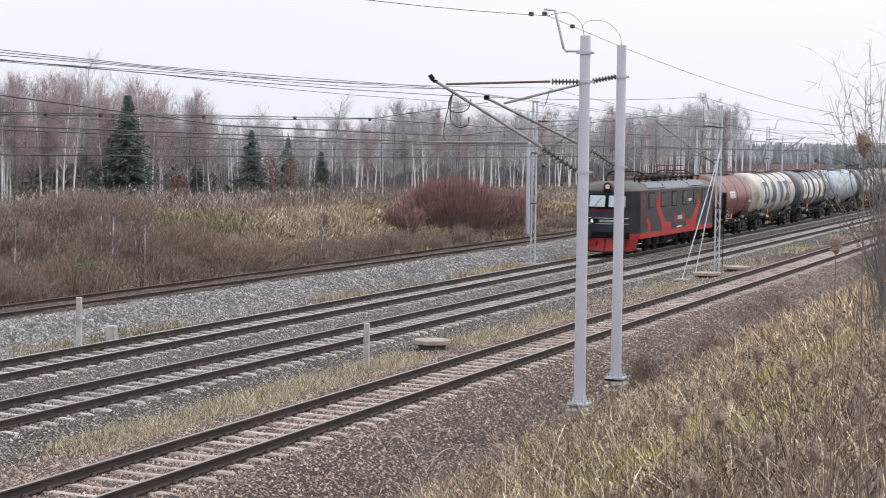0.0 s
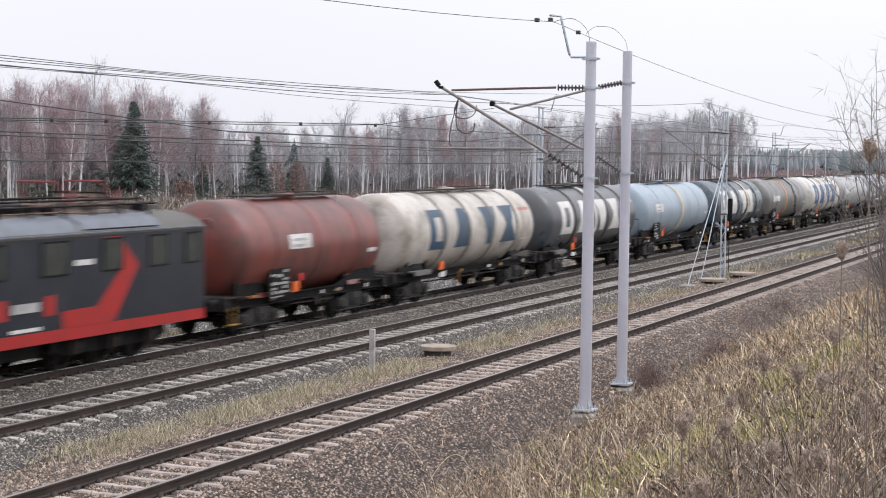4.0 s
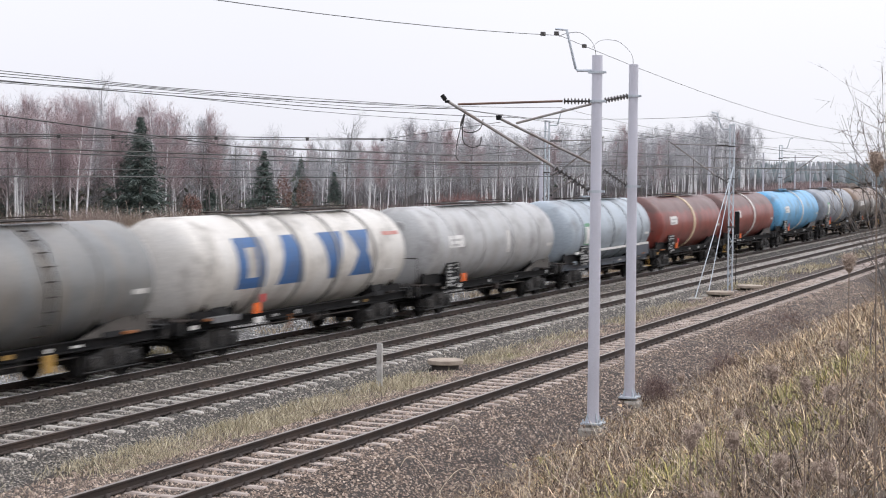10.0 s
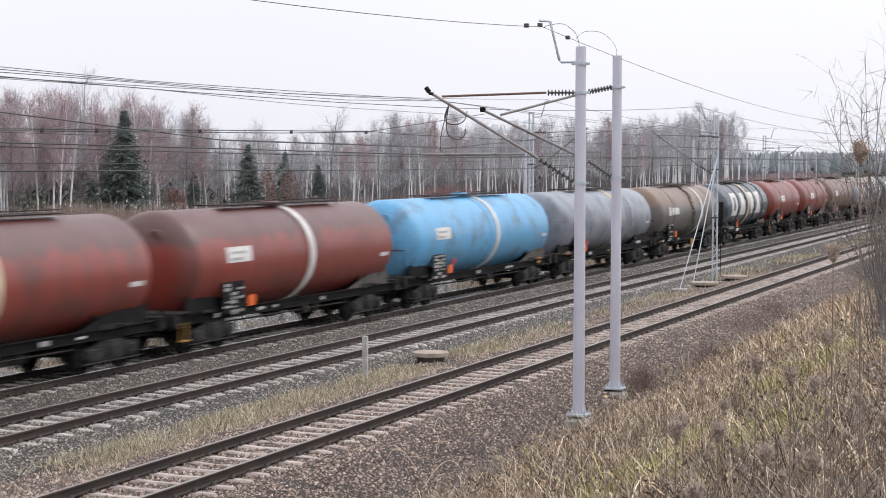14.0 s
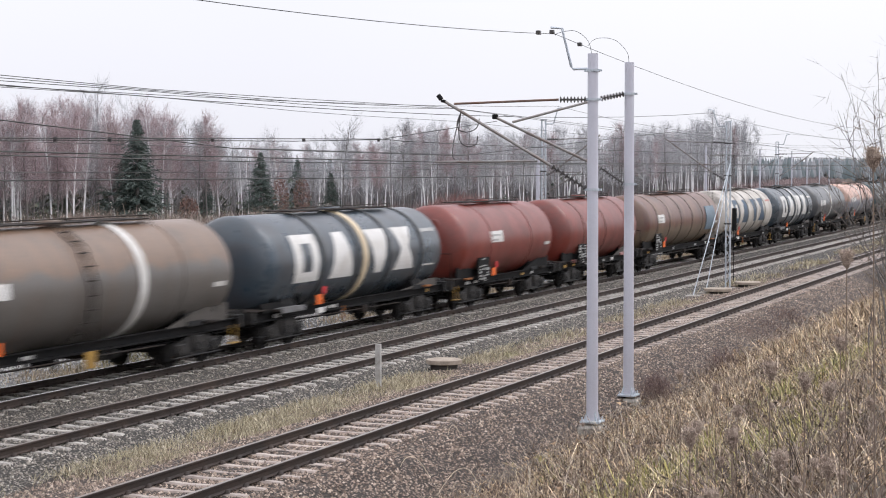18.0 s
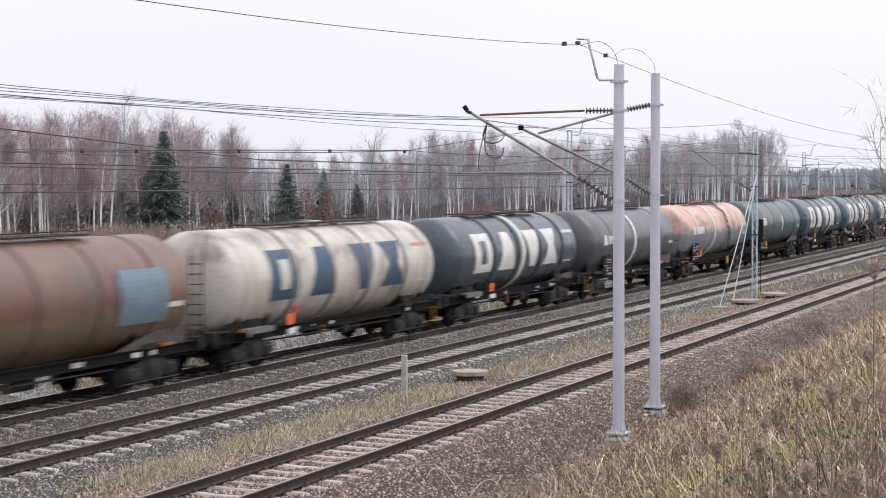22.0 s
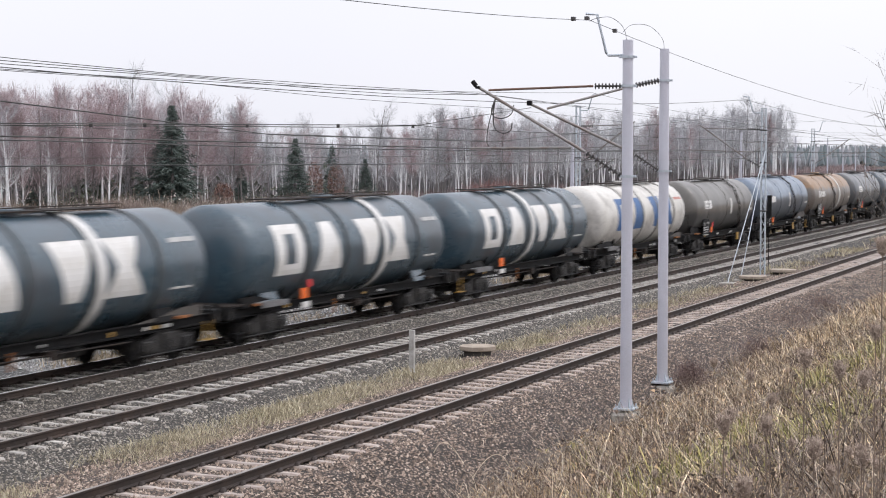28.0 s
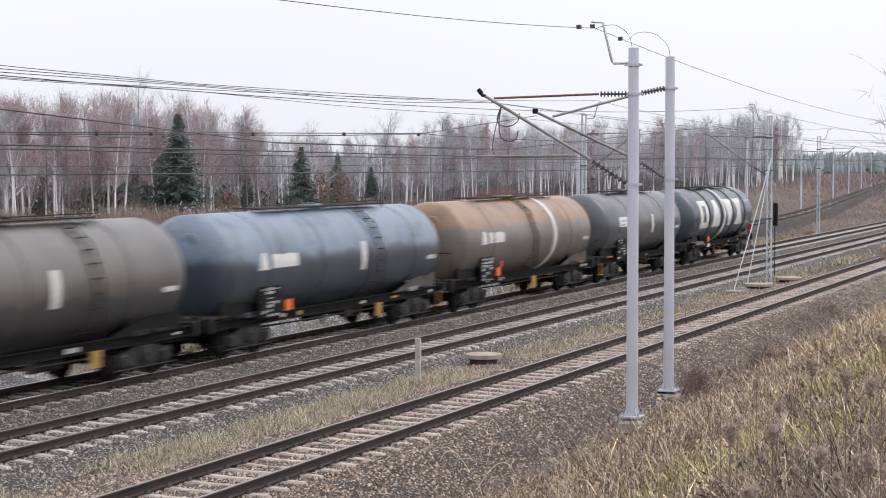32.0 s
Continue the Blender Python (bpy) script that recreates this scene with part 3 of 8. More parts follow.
# ---------------------------------------------------------------- tracks
def swept(name, stations, centre, offset, prof, mat, parent, z0=0.0, label=""):
    y = centre(stations) + offset
    k = len(prof)
    v = [(x, yy + p, z0 + q) for x, yy in zip(stations, y) for p, q in prof]
    f = [(i * k + j, i * k + k + j, i * k + k + (j + 1) % k, i * k + (j + 1) % k) for i in range(len(stations) - 1) for j in range(k)]
    f += [tuple(range(k)), tuple(range((len(stations) - 1) * k, len(stations) * k))[::-1]]
    b = Build()
    b.v, b.f = v, f
    return part(name, b, mat, parent, label)


RAIL_BODY = [(-0.036, -0.006), (-0.036, -0.036), (-0.010, -0.05), (-0.010, -0.135), (-0.07, -0.155), (-0.07, -0.168), (0.07, -0.168), (0.07, -0.155), (0.010, -0.135), (0.010, -0.05), (0.036, -0.036), (0.036, -0.006)]
RAIL_HEAD = [(-0.030, 0.0), (-0.034, -0.010), (0.034, -0.010), (0.030, 0.0)]


def sleeper_mesh(mat, seed):
    rng = random.Random(seed)
    b = Build()
    prof = [(-1.25, -0.235), (-1.2, -0.185), (-1.0, -0.172), (-0.5, -0.172), (-0.3, -0.186), (0.3, -0.186), (0.5, -0.172), (1.0, -0.172), (1.2, -0.185), (1.25, -0.235)]
    vs, fs = [], []
    for y, z in prof:
        j = rng.uniform(-0.006, 0.006)
        vs += [(-0.125 + j, y, -0.36), (-0.085 + j, y, z - 0.03), (-0.062 + j, y, z), (0.062 + j, y, z), (0.085 + j, y, z - 0.03), (0.125 + j, y, -0.36)]
    for k in range(len(prof) - 1):
        fs += [(k * 6 + i, k * 6 + i + 1, k * 6 + 7 + i, k * 6 + 6 + i) for i in range(5)]
    fs += [tuple(range(6))[::-1], tuple(range(54, 60))]
    b.add(vs, fs)
    return b.data("sleeper", mat)


def fasteners(name, xs, centre, parent, z0=0.0):
    rng = np.random.default_rng(5)
    o = np.array([(-.5, -.5, 0), (.5, -.5, 0), (.5, .5, 0), (-.5, .5, 0), (-.3, -.3, 1), (.3, -.3, 1), (.3, .3, 1), (-.3, .3, 1)])
    t = np.array([(0, 1, 5), (0, 5, 4), (1, 2, 6), (1, 6, 5), (2, 3, 7), (2, 7, 6), (3, 0, 4), (3, 4, 7), (4, 5, 6), (4, 6, 7)])
    vs = []
    for s in (-RAIL, RAIL):
        for e in (-0.105, 0.105):
            c = np.stack([xs, centre(xs) + s + e, np.full(len(xs), z0 - 0.172)], -1)
            vs.append(c[:, None] + o[None] * np.array([0.13, 0.075, 0.062]))
    v = np.concatenate(vs)
    f = (np.arange(len(v)) * 8)[:, None, None] + t[None]
    ob = new(name, heap(name, v.reshape(-1, 3), f.reshape(-1, 3), M["rail_side"]))
    ob.parent = parent
    return tagged(ob, kind="stuff")


def track(name, label, centre, smat, head, x_first, n_single, single_from, n_all, z0=0.0, stations=None):
    top = tagged(new(name), label, "track", kind="structure")
    stations = st_near[::3] if stations is None else stations
    for s in (-RAIL, RAIL):
        r = swept("rail", stations, centre, s, RAIL_BODY, M["rail_side"], top, z0)
        swept("rail_head", stations, centre, s, RAIL_HEAD, head, r, z0, "worn running surface")
    xs = x_first + 0.65 * np.arange(n_all)
    fasteners("rail_fasteners", xs[xs < 150], centre, top, z0)
    return top, xs


track_1, xs_1 = track("track_1", "near railway track with rusty rails on pinkish concrete sleepers", straight(TRACK_A), M["sleeper_pink"], M["rail_top_dull"], 4.1, 300, 14, 420)
track_2, xs_2 = track("track_2", "main railway track with worn rails on concrete sleepers", straight(TRACK_B), M["sleeper_grey"], M["rail_top_dull"], 10.0, 300, 24, 420)
track_3, xs_3 = track("track_3", "main railway track with polished rails carrying the train", straight(TRACK_C), M["sleeper_grey"], M["rail_top_bright"], 10.3, 300, 28, 420)
st_branch = spaced((-20, 90, 4), (90, 420, 4), (420, 900, 30))
track_4, xs_4 = track("track_4", "rust-brown branch railway track curving away", branch_y, M["sleeper_pink"], M["rail_top_rust"], 20.0, 0, 0, 400, 0.06, st_branch)


# ---------------------------------------------------------------- masts, brackets and wires
def insulator(name, a, b, parent, n=8, r=0.075):
    a, b = Vector(a), Vector(b)
    d = b - a
    bd = Build()
    pts, rad = [], []
    for k in range(n):
        for u, q in ((0.1, 0.022), (0.3, r), (0.5, r * 0.9), (0.6, 0.022)):
            pts.append(a + d * ((k + u) / n))
            rad.append(q)
    bd.tube(pts, rad, 8)
    return part(name, bd, M["insulator"], parent, "dark ribbed insulator", True)


def horn(parent, x, y, z, out, rise, m="galv"):
    """A bent bracket that carries the earth wire above a mast."""
    s = 1 if out > 0 else -1
    return part("wire_horn", Build().tube([(x, y, z), (x, y + out * 0.55, z), (x, y + out * 0.62, z + 0.06), (x, y + out * 0.95, z + rise), (x, y + out * 1.35, z + rise + 0.03)], 0.032, 6), M[m], parent, "bent galvanised bracket", True)


def tube_mast(x, y, z0, z1, label):
    """A round steel catenary mast with a bolted foot on a concrete block."""
    top = tagged(new("catenary_mast"), label, "mast", "catenary masts")
    part("pole", Build().lathe([(z0 + 0.2, 0.0), (z0 + 0.2, 0.135), (z1, 0.118), (z1, 0.0)], "z", 16, (x, y, 0)), M["mast_paint"], top, "", True)
    part("foot_plate", Build().box((x, y, z0 + 0.2), (0.46, 0.46, 0.045)), M["galv"], top, "bolted steel plate")
    part("foundation", Build().box((x, y, z0 - 0.16), (0.58, 0.58, 0.56)), M["concrete"], top, "concrete block")
    for k in range(4):
        w = math.pi / 4 + k * math.pi / 2
        part("stiffener", Build().prism([(0.12, z0 + 0.22), (0.22, z0 + 0.22), (0.13, z0 + 0.45)], "y", -0.012, 0.012), M["galv"], top).matrix_basis = Matrix.Translation((x, y, 0)) @ pose(0, 0, 0, 0, 0, math.degrees(w))
        part("bolt", Build().tube([(x + 0.26 * math.cos(w), y + 0.26 * math.sin(w), z0 + 0.2), (x + 0.26 * math.cos(w), y + 0.26 * math.sin(w), z0 + 0.30)], 0.018, 6), M["galv"], top)
    return top


def clamp(top, x, y, z):
    part("clamp", Build().lathe([(-0.03, 0.126), (-0.03, 0.15), (0.03, 0.15), (0.03, 0.126)], "z", 16, (x, y, z)).box((x, y - 0.17, z), (0.05, 0.08, 0.05)).box((x, y + 0.17, z), (0.05, 0.08, 0.05)), M["galv"], top, "bolted steel collar")


M1, M2 = (39.06, 11.57), (43.96, 12.07)
mast_1 = tube_mast(*M1, -0.75, 7.76, "lilac-grey tubular steel mast bracing a wire bracket beside the near track")
for z in (7.38, 6.73, 4.70):
    clamp(mast_1, *M1, z)
horn(mast_1, M1[0], M1[1] + 0.1, 7.42, 0.66, 0.92)
part("bracket_tube", Build().tube([(39.0, 12.55, 5.25), (38.42, 14.95, 6.74)], 0.034, 8), M["arm"], mast_1, "inclined weathered tube", True)
insulator("insulator", (39.05, 11.72, 4.72), (39.0, 12.55, 5.25), mast_1)
part("stay_tube", Build().tube([(38.97, 12.35, 6.735), (38.55, 14.72, 6.66)], 0.026, 8), M["arm_rust"], mast_1, "rust-brown level tube", True)
insulator("insulator", (39.05, 11.72, 6.73), (38.97, 12.35, 6.735), mast_1)
part("wire_clamp", Build().tube([(38.42, 15.06, 6.86), (38.42, 14.98, 6.76)], 0.055, 8).box((38.42, 14.93, 6.72), (0.10, 0.10, 0.06)), M["black_iron"], mast_1, "dark wire clamp")
mast_2 = tube_mast(*M2, -0.75, 7.84, "lilac-grey tubular steel mast with a second bracket beside the near track")
for z in (7.05, 4.78):
    clamp(mast_2, *M2, z)
part("bracket_tube", Build().tube([(43.6, 12.75, 5.22), (42.05, 14.95, 6.44)], 0.034, 8), M["arm"], mast_2, "inclined weathered tube", True)
insulator("insulator", (43.93, 12.2, 4.80), (43.6, 12.75, 5.22), mast_2)
part("stay_tube", Build().tube([(43.55, 12.72, 6.92), (42.35, 14.62, 6.33)], 0.03, 8), M["arm"], mast_2, "sloping weathered tube", True)
insulator("insulator", (43.93, 12.2, 7.05), (43.55, 12.72, 6.92), mast_2)
part("wire_clamp", Build().box((42.05, 14.97, 6.46), (0.12, 0.12, 0.12)), M["black_iron"], mast_2, "dark wire clamp")
part("steady_arm", Build().tube([(40.62, 13.4, 5.354), (41.15, 16.2, 5.343)], 0.026, 8), M["arm"], mast_2, "thin registration tube", True)


def lattice_mast(x, y, z0, z1, label, side, arm=True, guys=()):
    """A laced steel mast: two channels joined by zigzag bars, horn, bracket and insulators."""
    top = tagged(new("lattice_mast"), label, "mast", "lattice masts")
    for s in (-1, 1):
        part("channel", Build().box((x, y + s * 0.10, (z0 + z1) / 2), (0.12, 0.055, z1 - z0)), M["galv"], top)
    n = int((z1 - z0) / 0.42)
    for k in range(n):
        za, zb = z0 + 0.25 + k * 0.42, z0 + 0.25 + (k + 1) * 0.42
        s = 1 if k % 2 else -1
        if zb < z1:
            part("lacing_bar", Build().tube([(x - 0.06, y - s * 0.10, za), (x - 0.06, y + s * 0.10, zb)], 0.016, 4), M["galv"], top)
    part("foundation", Build().box((x, y, z0 - 0.12), (0.7, 0.8, 0.5)), M["concrete"], top, "concrete block")
    part("cap", Build().box((x, y, z1), (0.15, 0.29, 0.05)), M["galv"], top)
    for z in (z1 - 1.0, z1 - 2.5, 2.6):
        part("cross_plate", Build().box((x - 0.075, y, z), (0.03, 0.34, 0.06)), M["insulator"], top, "dark steel clamp")
    horn(top, x, y + side * 0.15, z1 - 0.2, side * 0.6, 0.75)
    if arm:
        part("bracket_tube", Build().tube([(x, y + side * 0.75, z1 - 2.35), (x - 0.3, y + side * 2.95, z1 - 0.75)], 0.034, 6), M["arm"], top, "inclined weathered tube", True)
        insulator("insulator", (x, y + side * 0.15, z1 - 2.7), (x, y + side * 0.75, z1 - 2.35), top, 6)
        part("stay_tube", Build().tube([(x, y + side * 0.8, z1 - 0.95), (x - 0.3, y + side * 2.7, z1 - 0.9)], 0.026, 6), M["arm"], top, "", True)
        insulator("insulator", (x, y + side * 0.15, z1 - 0.95), (x, y + side * 0.8, z1 - 0.95), top, 6)
        part("steady_arm", Build().tube([(x, y + side * 0.5, z1 - 2.0), (x - 0.2, y + side * 3.6, z1 - 1.9)], 0.02, 6), M["arm"], top, "thin registration tube", True)
    for gx_, gy_, gz_ in guys:
        part("guy_rod", Build().tube([(x, y - 0.1, z1 - 1.9), (gx_, gy_, gz_)], 0.022, 5), M["galv"], top, "steel guy rod")
    return top


lattice_mast(82.9, 18.0, -0.5, 7.34, "blue-grey laced steel mast held by two guy rods between the tracks", 1, True, [(76.6, 18.15, -0.35), (78.6, 18.05, -0.35)])
lattice_mast(83.56, 27.24, -0.45, 7.55, "blue-grey laced steel mast on a pale block beside the main line", -1)
lattice_mast(141.8, 26.9, -0.45, 7.25, "far blue-grey laced steel mast beside the main line", -1)
lattice_mast(196.0, 27.2, -0.45, 7.3, "distant laced steel mast beside the main line", -1)
lattice_mast(255.0, 27.2, -0.45, 7.3, "distant laced steel mast beside the main line", -1)
for gx_, gy_ in ((76.6, 18.15), (78.6, 18.05)):
    tagged(part("anchor_block", Build().box((gx_, gy_, -0.46), (0.75, 0.6, 0.28)), M["concrete"]), "pale concrete anchor block under a guy rod", "block", "anchor blocks")


def far_mast(x, y, h, label):
    top = tagged(new("branch_mast"), label, "mast", "branch line masts")
    z0 = float(land(x, y)) - 0.1
    part("pole", Build().lathe([(z0, 0.14), (h, 0.11), (h, 0.0)], "z", 10, (x, y, 0)), M["mast_paint"], top, "", True)
    part("bracket_tube", Build().tube([(x, y, h - 2.6), (x - 0.5, y - 3.0, h - 0.9)], 0.035, 5), M["arm"], top)
    part("stay_tube", Build().tube([(x, y, h - 1.0), (x - 0.5, y - 2.9, h - 0.95)], 0.028, 5), M["arm"], top)
    return top


for x, dy, h in ((108.5, 2.9, 5.9), (172, 3.4, 7.4), (228, 3.3, 7.6), (298, 3.3, 8.0), (349, 3.3, 7.2), (405, 3.3, 7.6), (466, 3.4, 7.9)):
    far_mast(x, float(branch_y(x)) + dy, h, "grey tubular mast beyond the branch track")


def wire(name, label, pts, r=0.011, group="overhead wires"):
    return tagged(part(name, Build().tube(pts, r, 4), M["wire"]), label, "wire", group)


def sag(p, q, drop, n=14):
    p, q = Vector(p), Vector(q)
    return [p.lerp(q, k / n) - Vector((0, 0, 4 * drop * (k / n) * (1 - k / n))) for k in range(n + 1)]


def smooth(pts, n=5):
    """Points along a soft curve through the given ones."""
    p = [Vector(q) for q in pts]
    p = [p[0]] + p + [p[-1]]
    out = []
    for a, b, c, d in zip(p[:-3], p[1:-2], p[2:-1], p[3:]):
        for k in range(n):
            t = k / n
            out.append(0.5 * (2 * b + (c - a) * t + (2 * a - 5 * b + 4 * c - d) * t * t + (3 * b - a - 3 * c + d) * t ** 3))
    return out + [p[-1]]


part("hanging_cable", Build().tube(smooth([(38.55, 14.55, 6.47), (38.60, 14.62, 6.1), (38.63, 14.60, 5.80), (38.66, 14.42, 5.68), (38.70, 14.24, 5.74), (38.70, 14.20, 5.92)]), 0.013, 5).tube(smooth([(38.55, 14.55, 6.47), (38.58, 14.66, 6.2), (38.62, 14.60, 6.05), (38.66, 14.40, 6.02), (38.70, 14.22, 6.12), (38.70, 14.16, 6.32)]), 0.013, 5).tube(smooth([(38.55, 14.55, 6.45), (38.58, 14.72, 5.9), (38.6, 14.78, 5.5), (38.6, 14.72, 5.38)]), 0.011, 5), M["insulator"], mast_1, "looped dark cable", True)
for x, z in ((38.82, 8.25), (37.85, 8.17), (40.97, 8.11)):
    part("wire_clamp", Build().box((x, 12.46, z), (0.10, 0.10, 0.09)), M["insulator"], mast_1, "small dark wire clamp")
part("jumper", Build().tube(smooth([(39.06, 11.6, 7.74), (39.1, 11.7, 8.05), (39.1, 12.0, 8.28), (39.05, 12.35, 8.25), (39.0, 12.45, 8.19)]), 0.006, 4), M["wire"], mast_1, "thin looped jumper wire", True)
part("jumper", Build().tube(smooth([(43.96, 12.08, 7.82), (43.9, 12.12, 8.1), (43.2, 12.25, 8.36), (42.2, 12.4, 8.33), (41.6, 12.45, 8.12)]), 0.006, 4), M["wire"], mast_2, "thin looped jumper wire", True)
wire("earth_wire", "thin earth wire sagging between mast tops", sag((-22, 12.4, 8.77), (39.0, 12.45, 8.218), 1.03, 24) + sag((39.0, 12.45, 8.218), (122, 12.4, 8.2), 1.2, 24)[1:], 0.0065)
for pts, r in (([(-20, 7.2), (8, 6.70), (20.8, 6.493), (25.35, 6.461), (30.65, 6.499), (38.3, 6.58), (60, 6.3), (82, 6.2), (120, 6.6)], 0.0055),
               ([(-20, 6.8), (8, 6.50), (20.8, 6.454), (25.35, 6.443), (30.65, 6.446), (33.5, 6.484), (39.0, 6.565), (60, 6.2), (82, 6.1), (120, 6.5)], 0.0055),
               ([(-20, 6.6), (8, 6.40), (20.8, 6.411), (25.35, 6.425), (30.65, 6.403), (33.5, 6.416), (38.3, 6.55)], 0.0055),
               ([(-20, 6.4), (20.8, 6.322), (25.35, 6.343), (30.65, 6.265), (33.5, 6.256), (39.4, 6.276), (60, 6.0), (82, 5.95), (120, 6.2)], 0.0045)):
    wire("messenger_wire", "dark messenger wire over the near track", [(x, 14.87, z) for x, z in pts], r)
wire("contact_wire", "dark contact wire over the near track", [(-20, 14.87, 5.2), (20.8, 14.87, 5.608), (25.0, 14.87, 5.666), (30.7, 14.87, 5.745), (34.7, 14.87, 5.80), (36.0, 14.87, 5.77), (42.1, 14.9, 5.745), (120, 14.87, 5.6), (400, 14.87, 5.6)], 0.008)
wire("contact_wire", "dark contact wire over the near track", [(-20, 14.92, 5.2), (20.8, 14.92, 5.583), (25.0, 14.92, 5.637), (30.7, 14.92, 5.702), (34.7, 14.92, 5.79), (42.1, 14.95, 6.35)], 0.008)
for k, x in enumerate((22.6, 24.1, 27.4, 31.0, 34.6)):
    tagged(part("wire_clip", Build().box((x, 14.9, 5.60 + 0.0135 * (x - 21.4)), (0.035, 0.06, 0.07)), M["insulator"]), "small dark clip hanging on the contact wires", "clip", "wire clips")
wire("messenger_wire", "dark messenger wire over the main track", [(-20, 20.42, 8.4), (29.4, 20.42, 6.11), (38.7, 20.42, 5.67), (54.1, 20.42, 5.6), (83, 20.6, 6.9), (140, 20.42, 5.9), (400, 20.42, 6.3)], 0.012)
wire("contact_wire", "dark contact wire over the main track", [(-20, 20.42, 5.6), (29.4, 20.42, 5.52), (38.7, 20.42, 5.47), (54.1, 20.42, 5.37), (140, 20.42, 5.4), (400, 20.42, 5.4)], 0.014)
wire("contact_wire", "dark contact wire over the train's track", [(-20, 24.42, 5.6), (35.2, 24.42, 5.50), (46.3, 24.42, 5.40), (64.7, 24.42, 5.34), (140, 24.42, 5.4), (400, 24.42, 5.4)], 0.014)
wire("contact_wire", "dark lower wire over the train's track", [(-20, 24.47, 4.95), (35.2, 24.47, 4.92), (64.7, 24.47, 4.86), (140, 24.42, 5.1), (400, 24.42, 5.3)], 0.015)
wire("branch_wire", "thin wire over the branch track", [(-20, 32.6, 5.1), (47, 32.6, 5.08), (61.7, 32.6, 5.06), (86.4, 32.6, 5.17), (165, 36.5, 5.5), (228, 44, 5.6), (349, 59, 5.6), (466, 73.5, 5.6)], 0.010)
wire("branch_wire", "thin messenger wire over the branch track", [(-20, 32.6, 6.3), (86.4, 32.6, 5.9), (165, 36.5, 6.5), (228, 44, 6.6), (349, 59, 6.6), (466, 73.5, 6.6)], 0.010)
wire("earth_wire", "thin earth wire on the laced masts", sag((-14, 18.5, 7.7), (82.8, 18.85, 7.76), 1.1) + sag((82.8, 18.85, 7.76), (160, 18.6, 7.8), 0.7)[1:], 0.009)
wire("earth_wire", "thin earth wire on the far laced masts", sag((-20, 27, 8.1), (83.4, 26.5, 8.2), 0.9) + sag((83.4, 26.5, 8.2), (141.6, 26.1, 7.9), 0.6)[1:] + [(196, 26.4, 7.9), (255, 26.4, 7.9)], 0.009)

# ---------------------------------------------------------------- small trackside things
def marker_post(x, y, z0, z1, w, label):
    b = Build().box((x, y, (z0 + z1) / 2 - 0.1), (w * 0.75, w, z1 - z0 + 0.2))
    return tagged(part("marker_post", b, M["pale_concrete"]), label, "post", "marker posts")


marker_post(42.18, 18.19, -0.55, 0.70, 0.14, "slim weathered concrete post in the grass strip")
marker_post(42.9, 27.2, -0.55, 0.95, 0.15, "slim weathered concrete post beside the main line")
marker_post(43.8, 26.7, -0.45, 0.10, 0.27, "stubby pale concrete marker block beside the main line")


def well_cover(x, y, z, r, label):
    top = tagged(new("well_cover"), label, "cover", "concrete well covers")
    # the shade below the lid is put into the neck's dark colour
    part("ring", Build().lathe([(z - 0.55, r * 0.72), (z - 0.06, r * 0.76)], "z", 16, (x, y, 0)), M["cradle_dust_neck_shade"], top, "concrete neck, dark tone for the lid's shade", True)
    part("lid", Build().lathe([(z - 0.06, 0.0), (z - 0.06, r * 0.96), (z - 0.045, r), (z + 0.055, r), (z + 0.07, r * 0.97), (z + 0.08, 0.0)], "z", 22, (x, y, 0)), M["lid"], top, "worn tan concrete lid", True)
    return top


well_cover(46.2, 17.95, -0.15, 0.50, "round weathered concrete well cover in the grass strip")
well_cover(78.6, 17.5, -0.2, 0.62, "round concrete well cover by the laced mast")
well_cover(83.6, 17.2, -0.2, 0.62, "round concrete well cover by the laced mast")
signal = tagged(new("trackside_signal"), "dark small signal head on a post beside the main line", "signal")
part("post", Build().tube([(86.6, 18.52, -0.6), (86.6, 18.52, 3.2)], 0.018, 8), M["black_iron"], signal)
part("head", Build().box((86.5, 18.47, 2.7), (0.2, 0.2, 1.1)), M["black_iron"], signal, "dark signal housing")


# ---------------------------------------------------------------- grass and weeds
def on_land(x, y):
    return np.stack([x, y, land(x, y)], -1)


def tuft(name, label, n, xs, ys, height, width, lean, mat, seed, power=1.7, zoff=0.0, mask=None):
    rng = np.random.default_rng(seed)
    x = xs[0] + (xs[1] - xs[0]) * rng.uniform(0, 1, n) ** power
    y = rng.uniform(ys[0], ys[1], n)
    if mask is not None:
        keep = mask(x, y, rng)
        x, y = x[keep], y[keep]
        n = len(x)
    base = on_land(x, y)
    base[:, 2] += zoff - 0.03
    h = rng.uniform(height[0], height[1], n)
    a = rng.uniform(0, 6.283, n)
    l = rng.uniform(0.1, lean, n) * h
    tip = base + np.stack([np.cos(a) * l, np.sin(a) * l, h], -1)
    w = width * (0.6 + 0.8 * rng.uniform(0, 1, n)) * (0.7 + x / 60)
    v, f = blades(base, tip, w, rng)
    return tagged(new(name, heap(name, v, f, mat)), label, "grass", kind="stuff")


